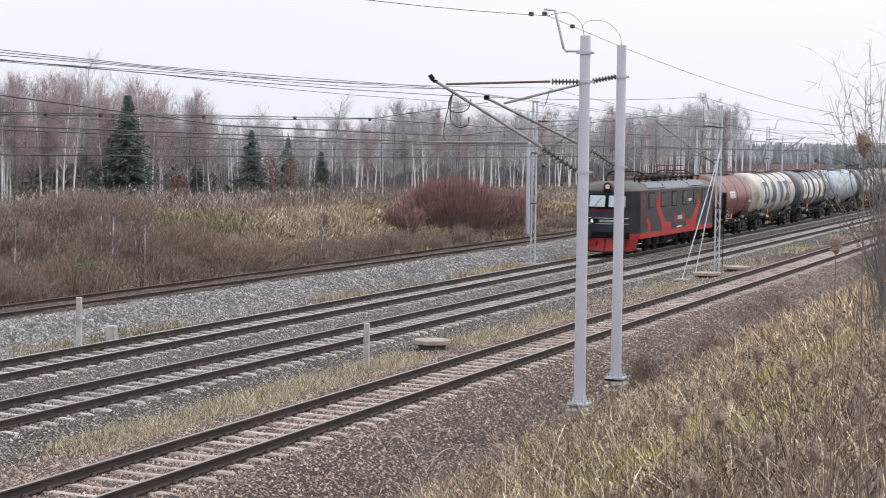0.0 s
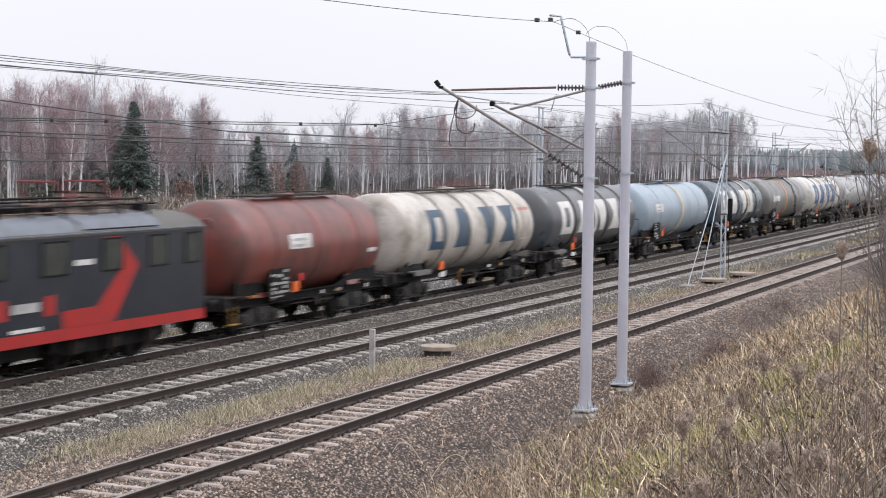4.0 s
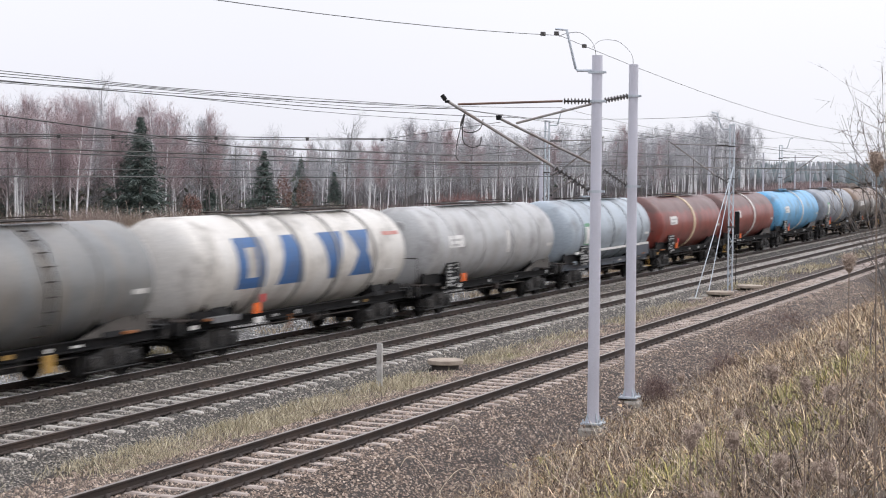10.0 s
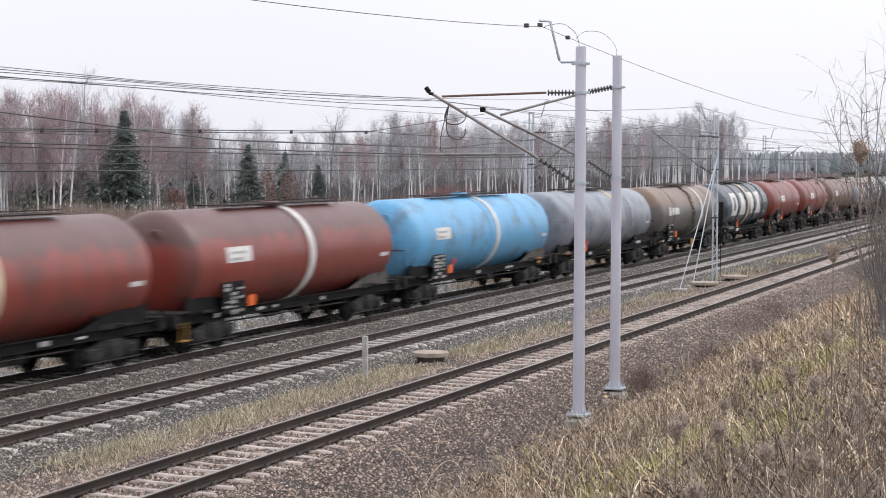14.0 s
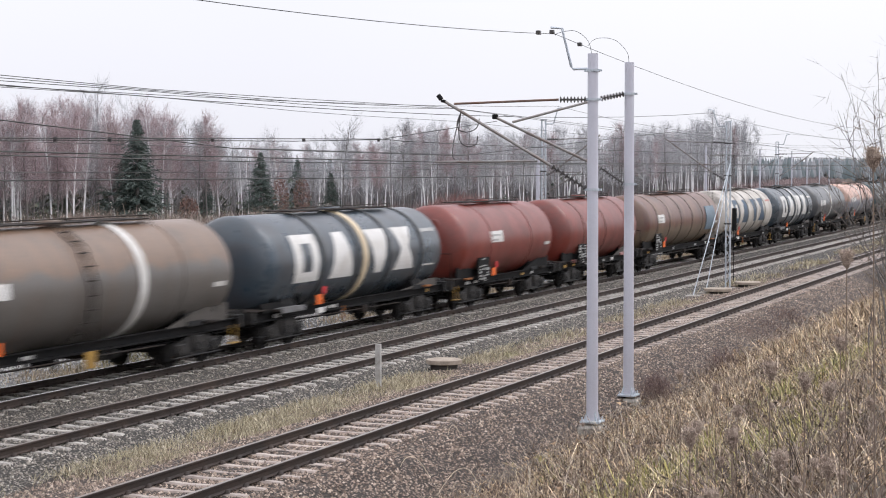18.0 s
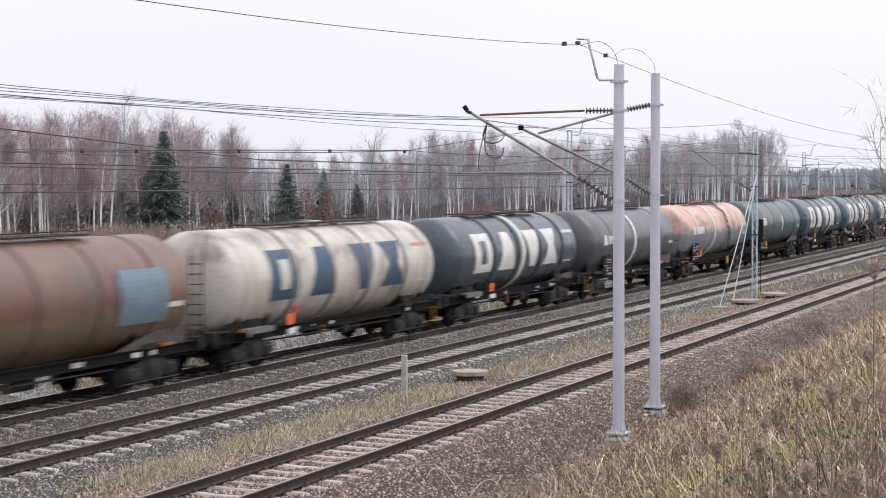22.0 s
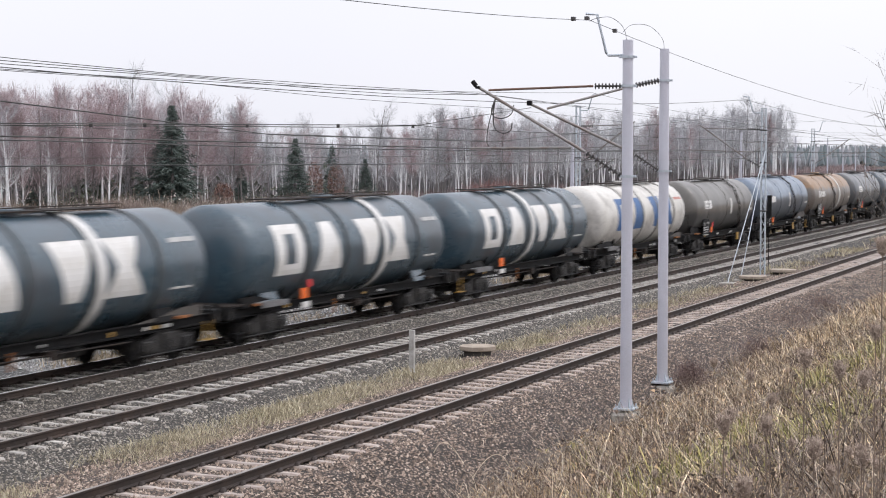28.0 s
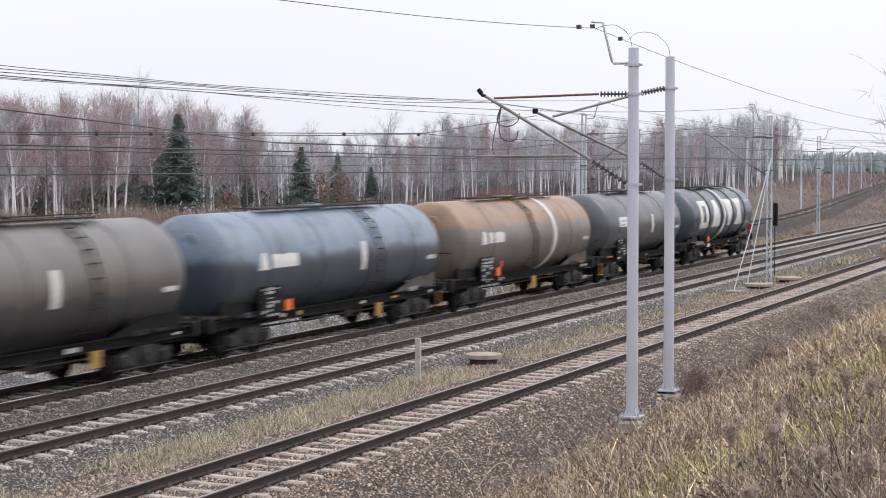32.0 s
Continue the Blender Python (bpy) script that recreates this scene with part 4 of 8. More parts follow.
def tussocks(name, label, n, per, xs, ys, height, width, mat, seed, power, mask, spread=0.16, beyond=False):
    """Clumps of blades that lean out of a common root, with litter between them."""
    rng = np.random.default_rng(seed)
    x = xs[0] + (xs[1] - xs[0]) * rng.uniform(0, 1, n) ** power
    y = rng.uniform(ys[0], ys[1], n)
    keep = mask(x, y, rng)
    x, y = x[keep], y[keep]
    n = len(x)
    if beyond:
        y = y + branch_y(x)
    size = rng.uniform(0.4, 1.3, n) * np.clip((13.2 - y) / 3.5, 0.35, 1) ** (not beyond)
    x, y, size = np.repeat(x, per), np.repeat(y, per), np.repeat(size, per)
    m = n * per
    a, r = rng.uniform(0, 6.283, m), np.abs(rng.normal(0, spread, m)) * size
    base = on_land(x + np.cos(a) * r, y + np.sin(a) * r)
    base[:, 2] -= 0.03
    h = rng.uniform(height[0], height[1], m) * size
    a2 = a + rng.normal(0, 0.9, m)
    l = h * np.abs(rng.normal(0.6, 0.75, m))
    fall = np.where(rng.uniform(0, 1, m) < 0.25, 0.25, 1.0)
    tip = base + np.stack([np.cos(a2) * l, np.sin(a2) * l, h * fall], -1)
    v, f = blades(base, tip, width * (0.5 + rng.uniform(0, 1, m)) * (0.75 + x / 55), rng, 0.55)
    return tagged(new(name, heap(name, v, f, mat)), label, "grass", kind="stuff")


edge = lambda x, y, rng: (y < 11.7 + 0.6 * np.sin(x * 0.35) + 0.4 * np.sin(x * 1.3) + np.clip((x - 40) * 0.04, 0, 1.1) + rng.normal(0, 0.45, len(x)))
greenness = lambda x, y: (1.0 + 0.4 * np.sin(x * 2.3 + 1.7 * np.sin(y * 1.9))) * (0.95 * np.exp(-((x - 20.3) / 2.0) ** 2 - ((y - 5.3) / 0.75) ** 2) + 0.6 * np.exp(-((x - 19) / 3.0) ** 2 - ((y - 3.6) / 0.55) ** 2) + 0.7 * np.exp(-((x - 31) / 4.5) ** 2 - ((y - 5.0) / 0.6) ** 2) + 0.5 * np.exp(-((x - 35.5) / 1.3) ** 2 - ((y - 11.5) / 0.5) ** 2))
lush = lambda x, y, rng: greenness(x, y) > rng.uniform(0.12, 0.9, len(x))
dry = lambda x, y, rng: edge(x, y, rng) & (greenness(x, y) < rng.uniform(0.15, 0.8, len(x)))
tussocks("bank_grass", "dry straw-coloured grass tussocks on the near bank", 4500, 26, (8, 62), (1.0, 13.6), (0.06, 0.36), 0.0115, M["bank_grass"], 21, 1.3, dry, 0.17)
tussocks("bank_grass", "dry grass tussocks far along the near bank", 3000, 26, (48, 190), (2.0, 13.6), (0.2, 0.65), 0.013, M["bank_grass"], 22, 1.2, edge, 0.3)
tuft("dead_weeds", "dead brown weed stems standing on the near bank", 3600, (9, 110), (1.0, 12.6), (0.2, 0.8), 0.006, 0.9, M["dead_stem"], 23, 1.3, 0, edge)
tuft("bent_stems", "pale bent grass stems arching over the near bank", 11000, (8, 70), (1.0, 12.4), (0.15, 0.6), 0.006, 2.4, M["pale_stem"], 28, 1.3, 0, edge)
tussocks("green_grass", "yellow-green living grass tufts on the near bank", 4800, 26, (13, 42), (2.0, 12.0), (0.12, 0.42), 0.0125, M["lush"], 29, 1.0, lush, 0.13)


def herb_patches(name, label, n, xs, ys, mat, seed, scale, mask, far=False):
    """Low tangles of fine crossing stems with small dead flower heads."""
    rng = np.random.default_rng(seed)
    x = xs[0] + (xs[1] - xs[0]) * rng.uniform(0, 1, n) ** 1.2
    y = rng.uniform(ys[0], ys[1], n)
    keep = mask(x, y, rng)
    x, y = x[keep], y[keep]
    if far:
        y = y + branch_y(x)
    per = 26
    x, y = np.repeat(x, per), np.repeat(y, per)
    m = len(x)
    base = on_land(x + rng.normal(0, 0.16, m) * scale, y + rng.normal(0, 0.16, m) * scale)
    base[:, 2] += rng.uniform(0, 0.18, m) * scale
    tip = base + rng.normal(0, 0.17, (m, 3)) * scale * np.array([1, 1, 0.55]) + np.array([0, 0, 0.16 * scale])
    v1, f1 = blades(base, tip, 0.0065 * scale * (0.5 + rng.uniform(0, 1, m)), rng, 0.5)
    k = m // 3
    c = tip[:k]
    v2 = (c[:, None] + rng.normal(0, 0.013 * scale, (k, 3, 3))).reshape(-1, 3)
    return tagged(new(name, heap(name, *joined([(v1, f1), (v2, np.arange(len(v2)).reshape(-1, 3))]), mat)), label, "weeds", kind="stuff")


herb_patches("dead_herbs", "dark tangled dead herbs with small seed heads on the near bank", 480, (10, 60), (1.2, 12.6), M["dark_head"], 41, 0.9, edge)
herb_patches("dead_herbs", "grey-brown tangled dead herbs on the near bank", 1100, (10, 70), (1.2, 13.0), M["dead_stem"], 42, 1.0, edge)


def leaf_litter(name, label, n, xs, ys, size, high, mat, seed, mask):
    """Curled dead leaves caught in the grass, each a bent pair of faces."""
    rng = np.random.default_rng(seed)
    x = xs[0] + (xs[1] - xs[0]) * rng.uniform(0, 1, n) ** 1.25
    y = rng.uniform(ys[0], ys[1], n)
    keep = mask(x, y, rng) & (np.sin(x * 1.1 + 2 * np.sin(y * 0.8)) + np.sin(y * 1.7 + x * 0.45) + rng.normal(0, 0.7, n) > -0.4)
    x, y = x[keep], y[keep]
    m = len(x)
    c = on_land(x, y)
    c[:, 2] += high * rng.uniform(0, 1, m) ** 1.6
    q = rng.normal(0, 1, (m, 4, 3)) * (rng.uniform(size[0], size[1], m) * (0.7 + x / 60))[:, None, None]
    k = (np.arange(m) * 4)[:, None]
    return tagged(new(name, heap(name, (c[:, None] + q).reshape(-1, 3), np.concatenate([k + np.array([[0, 1, 2]]), k + np.array([[1, 3, 2]])]), mat)), label, "leaves", kind="stuff")


herb_patches("dead_herbs", "tall dark dead herbs low on the bank's shoulder", 70, (11, 23), (1.2, 3.7), M["dark_herb"], 43, 1.35, lambda x, y, rng: np.ones(len(x), bool))
leaf_litter("dead_leaves", "curled brown and tan dead leaves caught in the bank grass", 52000, (8, 75), (1.0, 13.2), (0.007, 0.020), 0.32, M["litter"], 46, edge)
leaf_litter("dark_litter", "dark rotted leaves and seed clusters low in the bank grass", 24000, (8, 75), (1.0, 13.2), (0.009, 0.024), 0.22, M["dark_head"], 47, edge)
clump = lambda k, s: (lambda x, y, rng: (np.sin(x * 0.9 + k) + np.sin(x * 0.37 + 2 * k) + rng.normal(0, 0.5, len(x))) > s)
tuft("strip_grass", "dry yellow grass strip between the tracks", 60000, (14, 75), (16.9, 18.5), (0.07, 0.27), 0.011, 1.3, M["strip_grass"], 24, 1.3, 0.34, lambda x, y, rng: clump(0.4, -0.6)(x, y, rng) & (rng.uniform(0, 1, len(x)) < np.clip(1.25 - (x - 36) / 18, 0.22, 1)))
tuft("strip_grass", "dry yellow grass strip between the far tracks", 9000, (75, 190), (16.9, 18.6), (0.15, 0.4), 0.02, 0.9, M["strip_grass"], 25, 1.2, 0.33, clump(0.4, 0.6))
tuft("ditch_weeds", "tawny weeds in the ditch below the branch embankment", 15000, (34, 150), (26.8, 28.8), (0.08, 0.38), 0.012, 1.3, M["far_grass"], 26, 1.3, 0.2, clump(1.7, 0.1))


def field(name, label, n, xs, ds, height, width, lean, mat, seed, power=1.2, mask=None):
    """Growth on the far bank, at distances ds beyond the branch track."""
    rng = np.random.default_rng(seed)
    x = xs[0] + (xs[1] - xs[0]) * rng.uniform(0, 1, n) ** power
    d = rng.uniform(ds[0], ds[1], n)
    if mask is not None:
        keep = mask(x, d, rng)
        x, d = x[keep], d[keep]
        n = len(x)
    base = on_land(x, branch_y(x) + d)
    h = rng.uniform(height[0], height[1], n)
    a = rng.uniform(0, 6.283, n)
    l = rng.uniform(0.05, lean, n) * h
    tip = base + np.stack([np.cos(a) * l, np.sin(a) * l, h], -1)
    v, f = blades(base, tip, width * (0.6 + 0.8 * rng.uniform(0, 1, n)) * (0.5 + x / 110), rng, 0.1)
    return tagged(new(name, heap(name, v, f, mat)), label, "undergrowth", kind="stuff")


all_of = lambda x, d, rng: np.ones(len(x), bool)
bank_green = lambda x, d: np.exp(-((x - 77) / 4.5) ** 2 - ((d - 9.0 - (x - 77) * 0.1) / 1.5) ** 2)
not_green = lambda x, d, rng: bank_green(x, d) < rng.uniform(0.2, 0.9, len(x))
tussocks("tawny_grass", "tawny dead grass tussocks covering the far bank", 5200, 18, (36, 150), (2.8, 16), (0.12, 0.38), 0.018, M["far_tuft"], 31, 1.1, not_green, 0.35, True)
tussocks("green_slope_grass", "low green grass on the slope of the far bank", 1500, 16, (66, 90), (5, 13), (0.25, 0.6), 0.018, M["moss_green"], 44, 1.0, lambda x, d, rng: bank_green(x, d) > rng.uniform(0.15, 0.9, len(x)), 0.3, True)
herb_patches("dead_herbs", "brown tangled dead herbs on the far bank", 1100, (46, 130), (2.8, 12.5), M["bush_base"], 45, 2.6, lambda x, d, rng: not_green(x, d, rng) & ((np.sin(x * 0.23) + np.sin(d * 0.6 + x * 0.17) + rng.normal(0, 0.6, len(x)) - (x - 68) * 0.035) > 0), True)
herb_patches("dead_herbs", "dark brown herb thicket on the far bank", 620, (44, 80), (2.8, 13), M["dark_herb"], 49, 2.8, lambda x, d, rng: (not_green(x, d, rng)) & ((74 - x) * 0.05 + np.sin(x * 0.5 + d * 0.7) * 0.5 > rng.uniform(-0.6, 1.0, len(x))), True)
tussocks("tawny_grass", "pale tawny matted grass high on the far bank", 1700, 22, (76, 125), (6.5, 15), (0.12, 0.34), 0.02, M["far_grass"], 50, 1.0, lambda x, d, rng: (np.sin(x * 0.33) + np.sin(d * 0.9 + x * 0.2) + rng.normal(0, 0.5, len(x))) > -0.4, 0.4, True)
herb_patches("dead_herbs", "dark dead herbs low on the far bank", 350, (46, 140), (2.8, 5.0), M["dark_head"], 46, 2.4, all_of, True)
herb_patches("plumed_weeds", "brown weeds with pale seed plumes along the crest", 620, (52, 170), (12, 19), M["dark_herb"], 47, 3.4, all_of, True)
herb_patches("plumed_weeds", "pale seed plumes of dead weeds along the crest", 220, (52, 170), (11, 18), M["pale_plume"], 48, 3.2, all_of, True)
tussocks("tawny_grass", "tawny dead grass on the field before the wood", 1800, 18, (60, 260), (15, 50), (0.25, 0.6), 0.04, M["far_tuft"], 37, 1.1, all_of, 0.8, True)
tussocks("foot_grass", "straw-pale grass at the foot of the far bank", 1300, 22, (40, 120), (2.4, 4.6), (0.2, 0.6), 0.018, M["far_grass"], 38, 1.1, all_of, 0.3, True)
field("brushwood", "brown leafless brushwood on the far bank", 9000, (36, 125), (2.8, 12), (0.2, 0.9), 0.010, 1.8, M["brush"], 32, 1.1, lambda x, d, rng: (np.sin(x * 0.21 + 0.3) + np.sin(d * 0.5 + x * 0.13 + 0.6) + rng.normal(0, 0.6, len(x)) - (x - 70) * 0.03 - 2.5 * bank_green(x, d)) > 0.2)
field("brushwood", "brown leafless brushwood far along the branch", 30000, (120, 420), (3, 22), (0.10, 0.5), 0.012, 1.3, M["valley_brush"], 33, 1.1)
field("brushwood", "leafless brushwood between main line and branch", 32000, (105, 420), (-14, -2.6), (0.10, 0.45), 0.012, 1.3, M["valley_brush"], 34, 1.3, lambda x, d, rng: branch_y(x) + d > 28.6)
field("brushwood", "reddish leafless brush far down the valley", 16000, (330, 680), (-45, 70), (0.6, 2.2), 0.028, 0.9, M["valley_red"], 39, 1.0, lambda x, d, rng: (np.abs(d) > 4) & (branch_y(x) + d > 29))
field("crest_weeds", "tall red-brown dead weeds along the crest of the far bank", 12000, (68, 150), (12.2, 15.5), (0.5, 1.25), 0.014, 0.6, M["bush_base"], 49, 1.1)
tussocks("lodged_grass", "pale straw grass lying in waves on the far bank", 2500, 26, (79, 103), (6.2, 13.2), (0.10, 0.32), 0.016, M["mound"], 50, 1.0, lambda x, d, rng: np.exp(-((x - 90.5) / 8.5) ** 2 - ((d - 10.0) / 2.6) ** 2) > rng.uniform(0.15, 0.9, len(x)), 0.45, True)
field("crest_reeds", "pale reeds along the crest of the far bank", 7000, (50, 170), (11, 18), (0.25, 0.65), 0.016, 0.6, M["far_grass"], 35)


# ---------------------------------------------------------------- trees
def limb(p, d, length, rng, bends=3, up=0.15):
    pts = [p.copy()]
    for _ in range(bends):
        d = d + rng.normal(0, 0.12, 3) + np.array([0, 0, up])
        d /= np.linalg.norm(d)
        pts.append(pts[-1] + d * length / bends)
    return pts


def ribbon_set(segs, rng):
    """Thin triangular twigs from lists of (start, end, width)."""
    a = np.array([s[0] for s in segs])
    b = np.array([s[1] for s in segs])
    w = np.array([s[2] for s in segs])[:, None]
    d = b - a
    s = np.cross(d, rng.normal(size=d.shape))
    s /= np.linalg.norm(s, axis=1)[:, None] + 1e-9
    v = np.stack([a - s * w / 2, a + s * w / 2, b], 1).reshape(-1, 3)
    return v, np.arange(len(v)).reshape(-1, 3)


def bare_tree(seed, h, kind):
    """Trunk mesh and twig mesh of a leafless tree of height h."""
    rng = np.random.default_rng(seed)
    trunk = Build()
    pts = [np.array([0.0, 0, -0.3])]
    d = np.array([rng.normal(0, 0.03), rng.normal(0, 0.03), 1.0])
    for k in range(7):
        d = d + np.array([rng.normal(0, 0.022), rng.normal(0, 0.022), 0])
        pts.append(pts[-1] + d / np.linalg.norm(d) * (h * 0.93 + 0.3) / 7)
    r0 = h * (0.0088 if kind == "thin" else 0.0072)
    trunk.tube(pts, [r0 * (1 - 0.9 * k / 7) + 0.012 for k in range(8)], 6, False)
    segs = []
    low = rng.uniform(0.2, 0.4)
    if kind in ("thin", "sparse"):
        for _ in range(3):
            u = rng.uniform(0.3, 0.75)
            i = min(int(u * 7), 6)
            p = pts[i] + (pts[i + 1] - pts[i]) * (u * 7 - i)
            a = rng.uniform(0, 6.283)
            fork = limb(p, np.array([math.cos(a) * 0.4, math.sin(a) * 0.4, 0.9]), h * rng.uniform(0.14, 0.3), rng, 4, 0.15)
            trunk.tube(fork, [r0 * 0.36, r0 * 0.3, r0 * 0.22, r0 * 0.14, 0.01], 4, False)
    nb = {"birch": 38, "sparse": 26, "thin": 17}[kind]
    for k in range(nb):
        u = rng.uniform(low, 0.99)
        i = min(int(u * 7), 6)
        p = pts[i] + (pts[i + 1] - pts[i]) * (u * 7 - i)
        a = rng.uniform(0, 6.283)
        rise = 0.75 if kind == "birch" else 0.6
        dd = np.array([math.cos(a), math.sin(a), rise + rng.uniform(0, 0.8)])
        lb = limb(p, dd / np.linalg.norm(dd), h * rng.uniform(0.14, 0.32) * (1.3 - u * 0.85), rng, 3, 0.12)
        trunk.tube(lb, [r0 * 0.24 * (1.15 - u) + 0.008, r0 * 0.15 * (1.15 - u) + 0.006, 0.007, 0.004], 3, False)
        for q0, q1 in zip(lb[:-1], lb[1:]):
            for _ in range(8):
                f = rng.uniform(0, 1)
                s = q0 + (q1 - q0) * f
                e = rng.normal(0, 0.5, 3) + (q1 - q0) / np.linalg.norm(q1 - q0) * 0.7 + np.array([0, 0, 0.6])
                e = s + e / np.linalg.norm(e) * h * rng.uniform(0.04, 0.11)
                segs.append((s, e, 0.020))
                for _ in range(3):
                    g = s + (e - s) * rng.uniform(0.2, 1)
                    t = g + (e - s) * rng.uniform(0.3, 0.7) + rng.normal(0, h * 0.022, 3)
                    segs.append((g, t, 0.0155))
    return trunk, ribbon_set(segs, rng)


def spruce_tree(seed, h):
    rng = np.random.default_rng(seed)
    trunk = Build().tube([(0, 0, -0.3), (0, 0, h * 0.98)], [h * 0.014, 0.02], 6, False)
    segs = []
    for k in range(420):
        u = rng.uniform(0.04, 1) ** 0.85
        z = h * u
        r = h * 0.215 * (1 - u) ** 0.95 * rng.uniform(0.5, 1.15) + 0.03
        a = rng.uniform(0, 6.283)
        tip = np.array([math.cos(a) * r, math.sin(a) * r, z - r * rng.uniform(0.05, 0.45)])
        base = np.array([0, 0, z])
        for _ in range(26):
            f = rng.uniform(0.1, 1)
            s = base + (tip - base) * f + rng.normal(0, 0.07, 3)
            e = s + np.array([math.cos(a) * 0.5, math.sin(a) * 0.5, -0.5]) * rng.uniform(0.2, 0.6) + rng.normal(0, 0.05 + 0.12 * (1 - u), 3)
            segs.append((s, s + (e - s) * (0.4 + 0.6 * (1 - u)), 0.05 + 0.09 * (1 - u)))
    return trunk, ribbon_set(segs, rng)


def leafy_tree(seed, h, spread):
    rng = np.random.default_rng(seed)
    trunk, (v, f) = bare_tree(seed, h, "sparse")
    n = 1100
    c = rng.normal(0, 1, (n, 3))
    c /= np.linalg.norm(c, axis=1)[:, None]
    c *= rng.uniform(0.35, 1, (n, 1)) ** 0.5
    c = c * np.array([spread, spread, h * 0.42]) + np.array([0, 0, h * 0.55])
    s = rng.normal(0, 0.075, (n, 3, 3))
    return trunk, ((c[:, None] + s).reshape(-1, 3), np.arange(n * 3).reshape(-1, 3))


def plant(kind, label, trunk, crown, bark, leaf, category="tree", group=""):
    top = tagged(new(kind), label, category, group)
    part("trunk", trunk, bark, top)
    ob = new("crown", heap("crown", *crown, leaf))
    ob.parent = top
    return top


def wood_height(b):
    """Relative height of the wood along its edge."""
    return float(np.interp(b, [1.5, 1.7, 1.93, 2.2, 2.5, 2.8, 4, 5], [0.84, 0.80, 0.66, 0.68, 0.80, 0.84, 1.0, 1.25]))


rng_t = random.Random(4)
kinds = []
for k in range(7):
    t, c = bare_tree(100 + k, 12.0, "birch" if k < 4 else "thin")
    if k < 3:
        kinds.append(plant("bare_tree", "leafless tree with a haze of purple-brown twigs in the wood", t, c, M["bark_grey"], M["twig_purple"], "tree", "bare trees of the wood"))
    else:
        kinds.append(plant("birch_tree", "bare white-stemmed birch with sparse twigs at the wood's edge", t, c, M["bark_birch"], M["twig_purple"] if k == 3 else M["twig_grey_haze"], "tree", "birches of the wood"))
for k in range(4):
    t, c = bare_tree(200 + k, 12.0, "sparse")
    kinds.append(plant("bare_tree", "leafless grey broadleaf tree at the wood's edge", t, c, M["bark_grey"], M["twig_grey_haze"], "tree", "bare trees of the wood"))
spot = 0
for k in range(470):
    x = 112 + 315 * rng_t.random() ** 1.45
    y = 83 + 27 * rng_t.random() ** 1.5 + 3 * math.sin(x * 0.05)
    h = (1.11 + 0.08 * math.sin(x * 0.09) + rng_t.uniform(-0.2, 0.12)) * wood_height(x / y)
    left_wood = x < 170
    src = kinds[spot] if spot < len(kinds) and k % 2 == 0 else None
    i = rng_t.choice((3, 4, 5, 6, 4, 5)) if y < 93 and k % 5 < (2 if left_wood else 1) else rng_t.choice((0, 1, 2, 0, 1, 2, 3, 8)) if left_wood else rng_t.choice((4, 5, 6, 7, 8, 9, 10, 0))
    m = Matrix.Translation((x, y, float(land(x, y)))) @ pose(0, 0, 0, 0, 0, rng_t.uniform(0, 360))
    if src:
        ob, spot = src, spot + 1
        ob.matrix_basis = m
    else:
        ob = copy_thing(kinds[i], m)
    ob.scale = (h, h, h)

# round-crowned trees that overtop the wood
for k, (x, y, h, w) in enumerate([(187, 85, 1.0, 1.25), (207, 85.5, 0.98, 1.15), (214, 88, 0.95, 1.1), (146, 92, 1.2, 0.9)]):
    ob = copy_thing(kinds[7 + k], Matrix.Translation((x, y, float(land(x, y)))) @ pose(0, 0, 0, 0, 0, 80 * k))
    ob.scale = (h * w, h * w, h)

# darker wood behind the edge, one mass of trunks and twigs
rng_w = np.random.default_rng(9)
pieces = []
for k in range(60):
    _, (v, f) = bare_tree(300 + k % 5, 12.0, "birch")
    for _ in range(5):
        x = 95 + 420 * rng_w.uniform() ** 1.2
        y = 108 + 60 * rng_w.uniform()
        s = rng_w.uniform(0.75, 1.0) * wood_height(x / y) * 1.26
        c = len(v) // (4 if x < 175 else 8) // 3
        pieces.append((v[: c * 3] * s + np.array([x, y, float(land(x, y))]), f[:c]))
tagged(new("back_wood", heap("back_wood", *joined(pieces), M["twig_purple"])), "mass of bare purple-brown twigs deep in the wood", "wood", kind="stuff")
bk = Build()
for k in range(900):
    x = 95 + 420 * rng_w.uniform() ** 1.2
    y = 104 + 66 * rng_w.uniform()
    z = float(land(x, y))
    lx, ly, hh = rng_w.normal(0, 0.5), rng_w.normal(0, 0.5), rng_w.uniform(8, 11.5) * wood_height(x / y) * 1.18
    bk.tube([(x, y, z - 0.2), (x + lx * 0.4, y + ly * 0.4, z + hh * 0.5), (x + lx, y + ly, z + hh)], [0.13, 0.09, 0.03], 4, False)
tagged(part("back_trunks", bk, M["bark_grey"]), "grey trunks deep in the wood", "wood", kind="stuff")
rng_k = np.random.default_rng(14)
nk = 60000
xk, yk = 95 + 420 * rng_k.uniform(0, 1, nk) ** 1.2, rng_k.uniform(98, 150, nk)
bk_ = on_land(xk, yk)
hk = rng_k.uniform(2.0, 7.0, nk) * np.where(xk < 160, 1.0, 0.7)
tk = bk_ + np.stack([rng_k.normal(0, 0.16, nk) * hk, rng_k.normal(0, 0.16, nk) * hk, hk], -1)
tagged(new("thicket", heap("thicket", *blades(bk_, tk, 0.05 * (0.5 + xk / 200), rng_k, 0.0), M["thicket"])), "grey-brown thicket of saplings inside the wood", "wood", kind="stuff")
nc = 26000
xc, yc = 100 + 330 * rng_k.uniform(0, 1, nc) ** 1.3, rng_k.uniform(90, 112, nc)
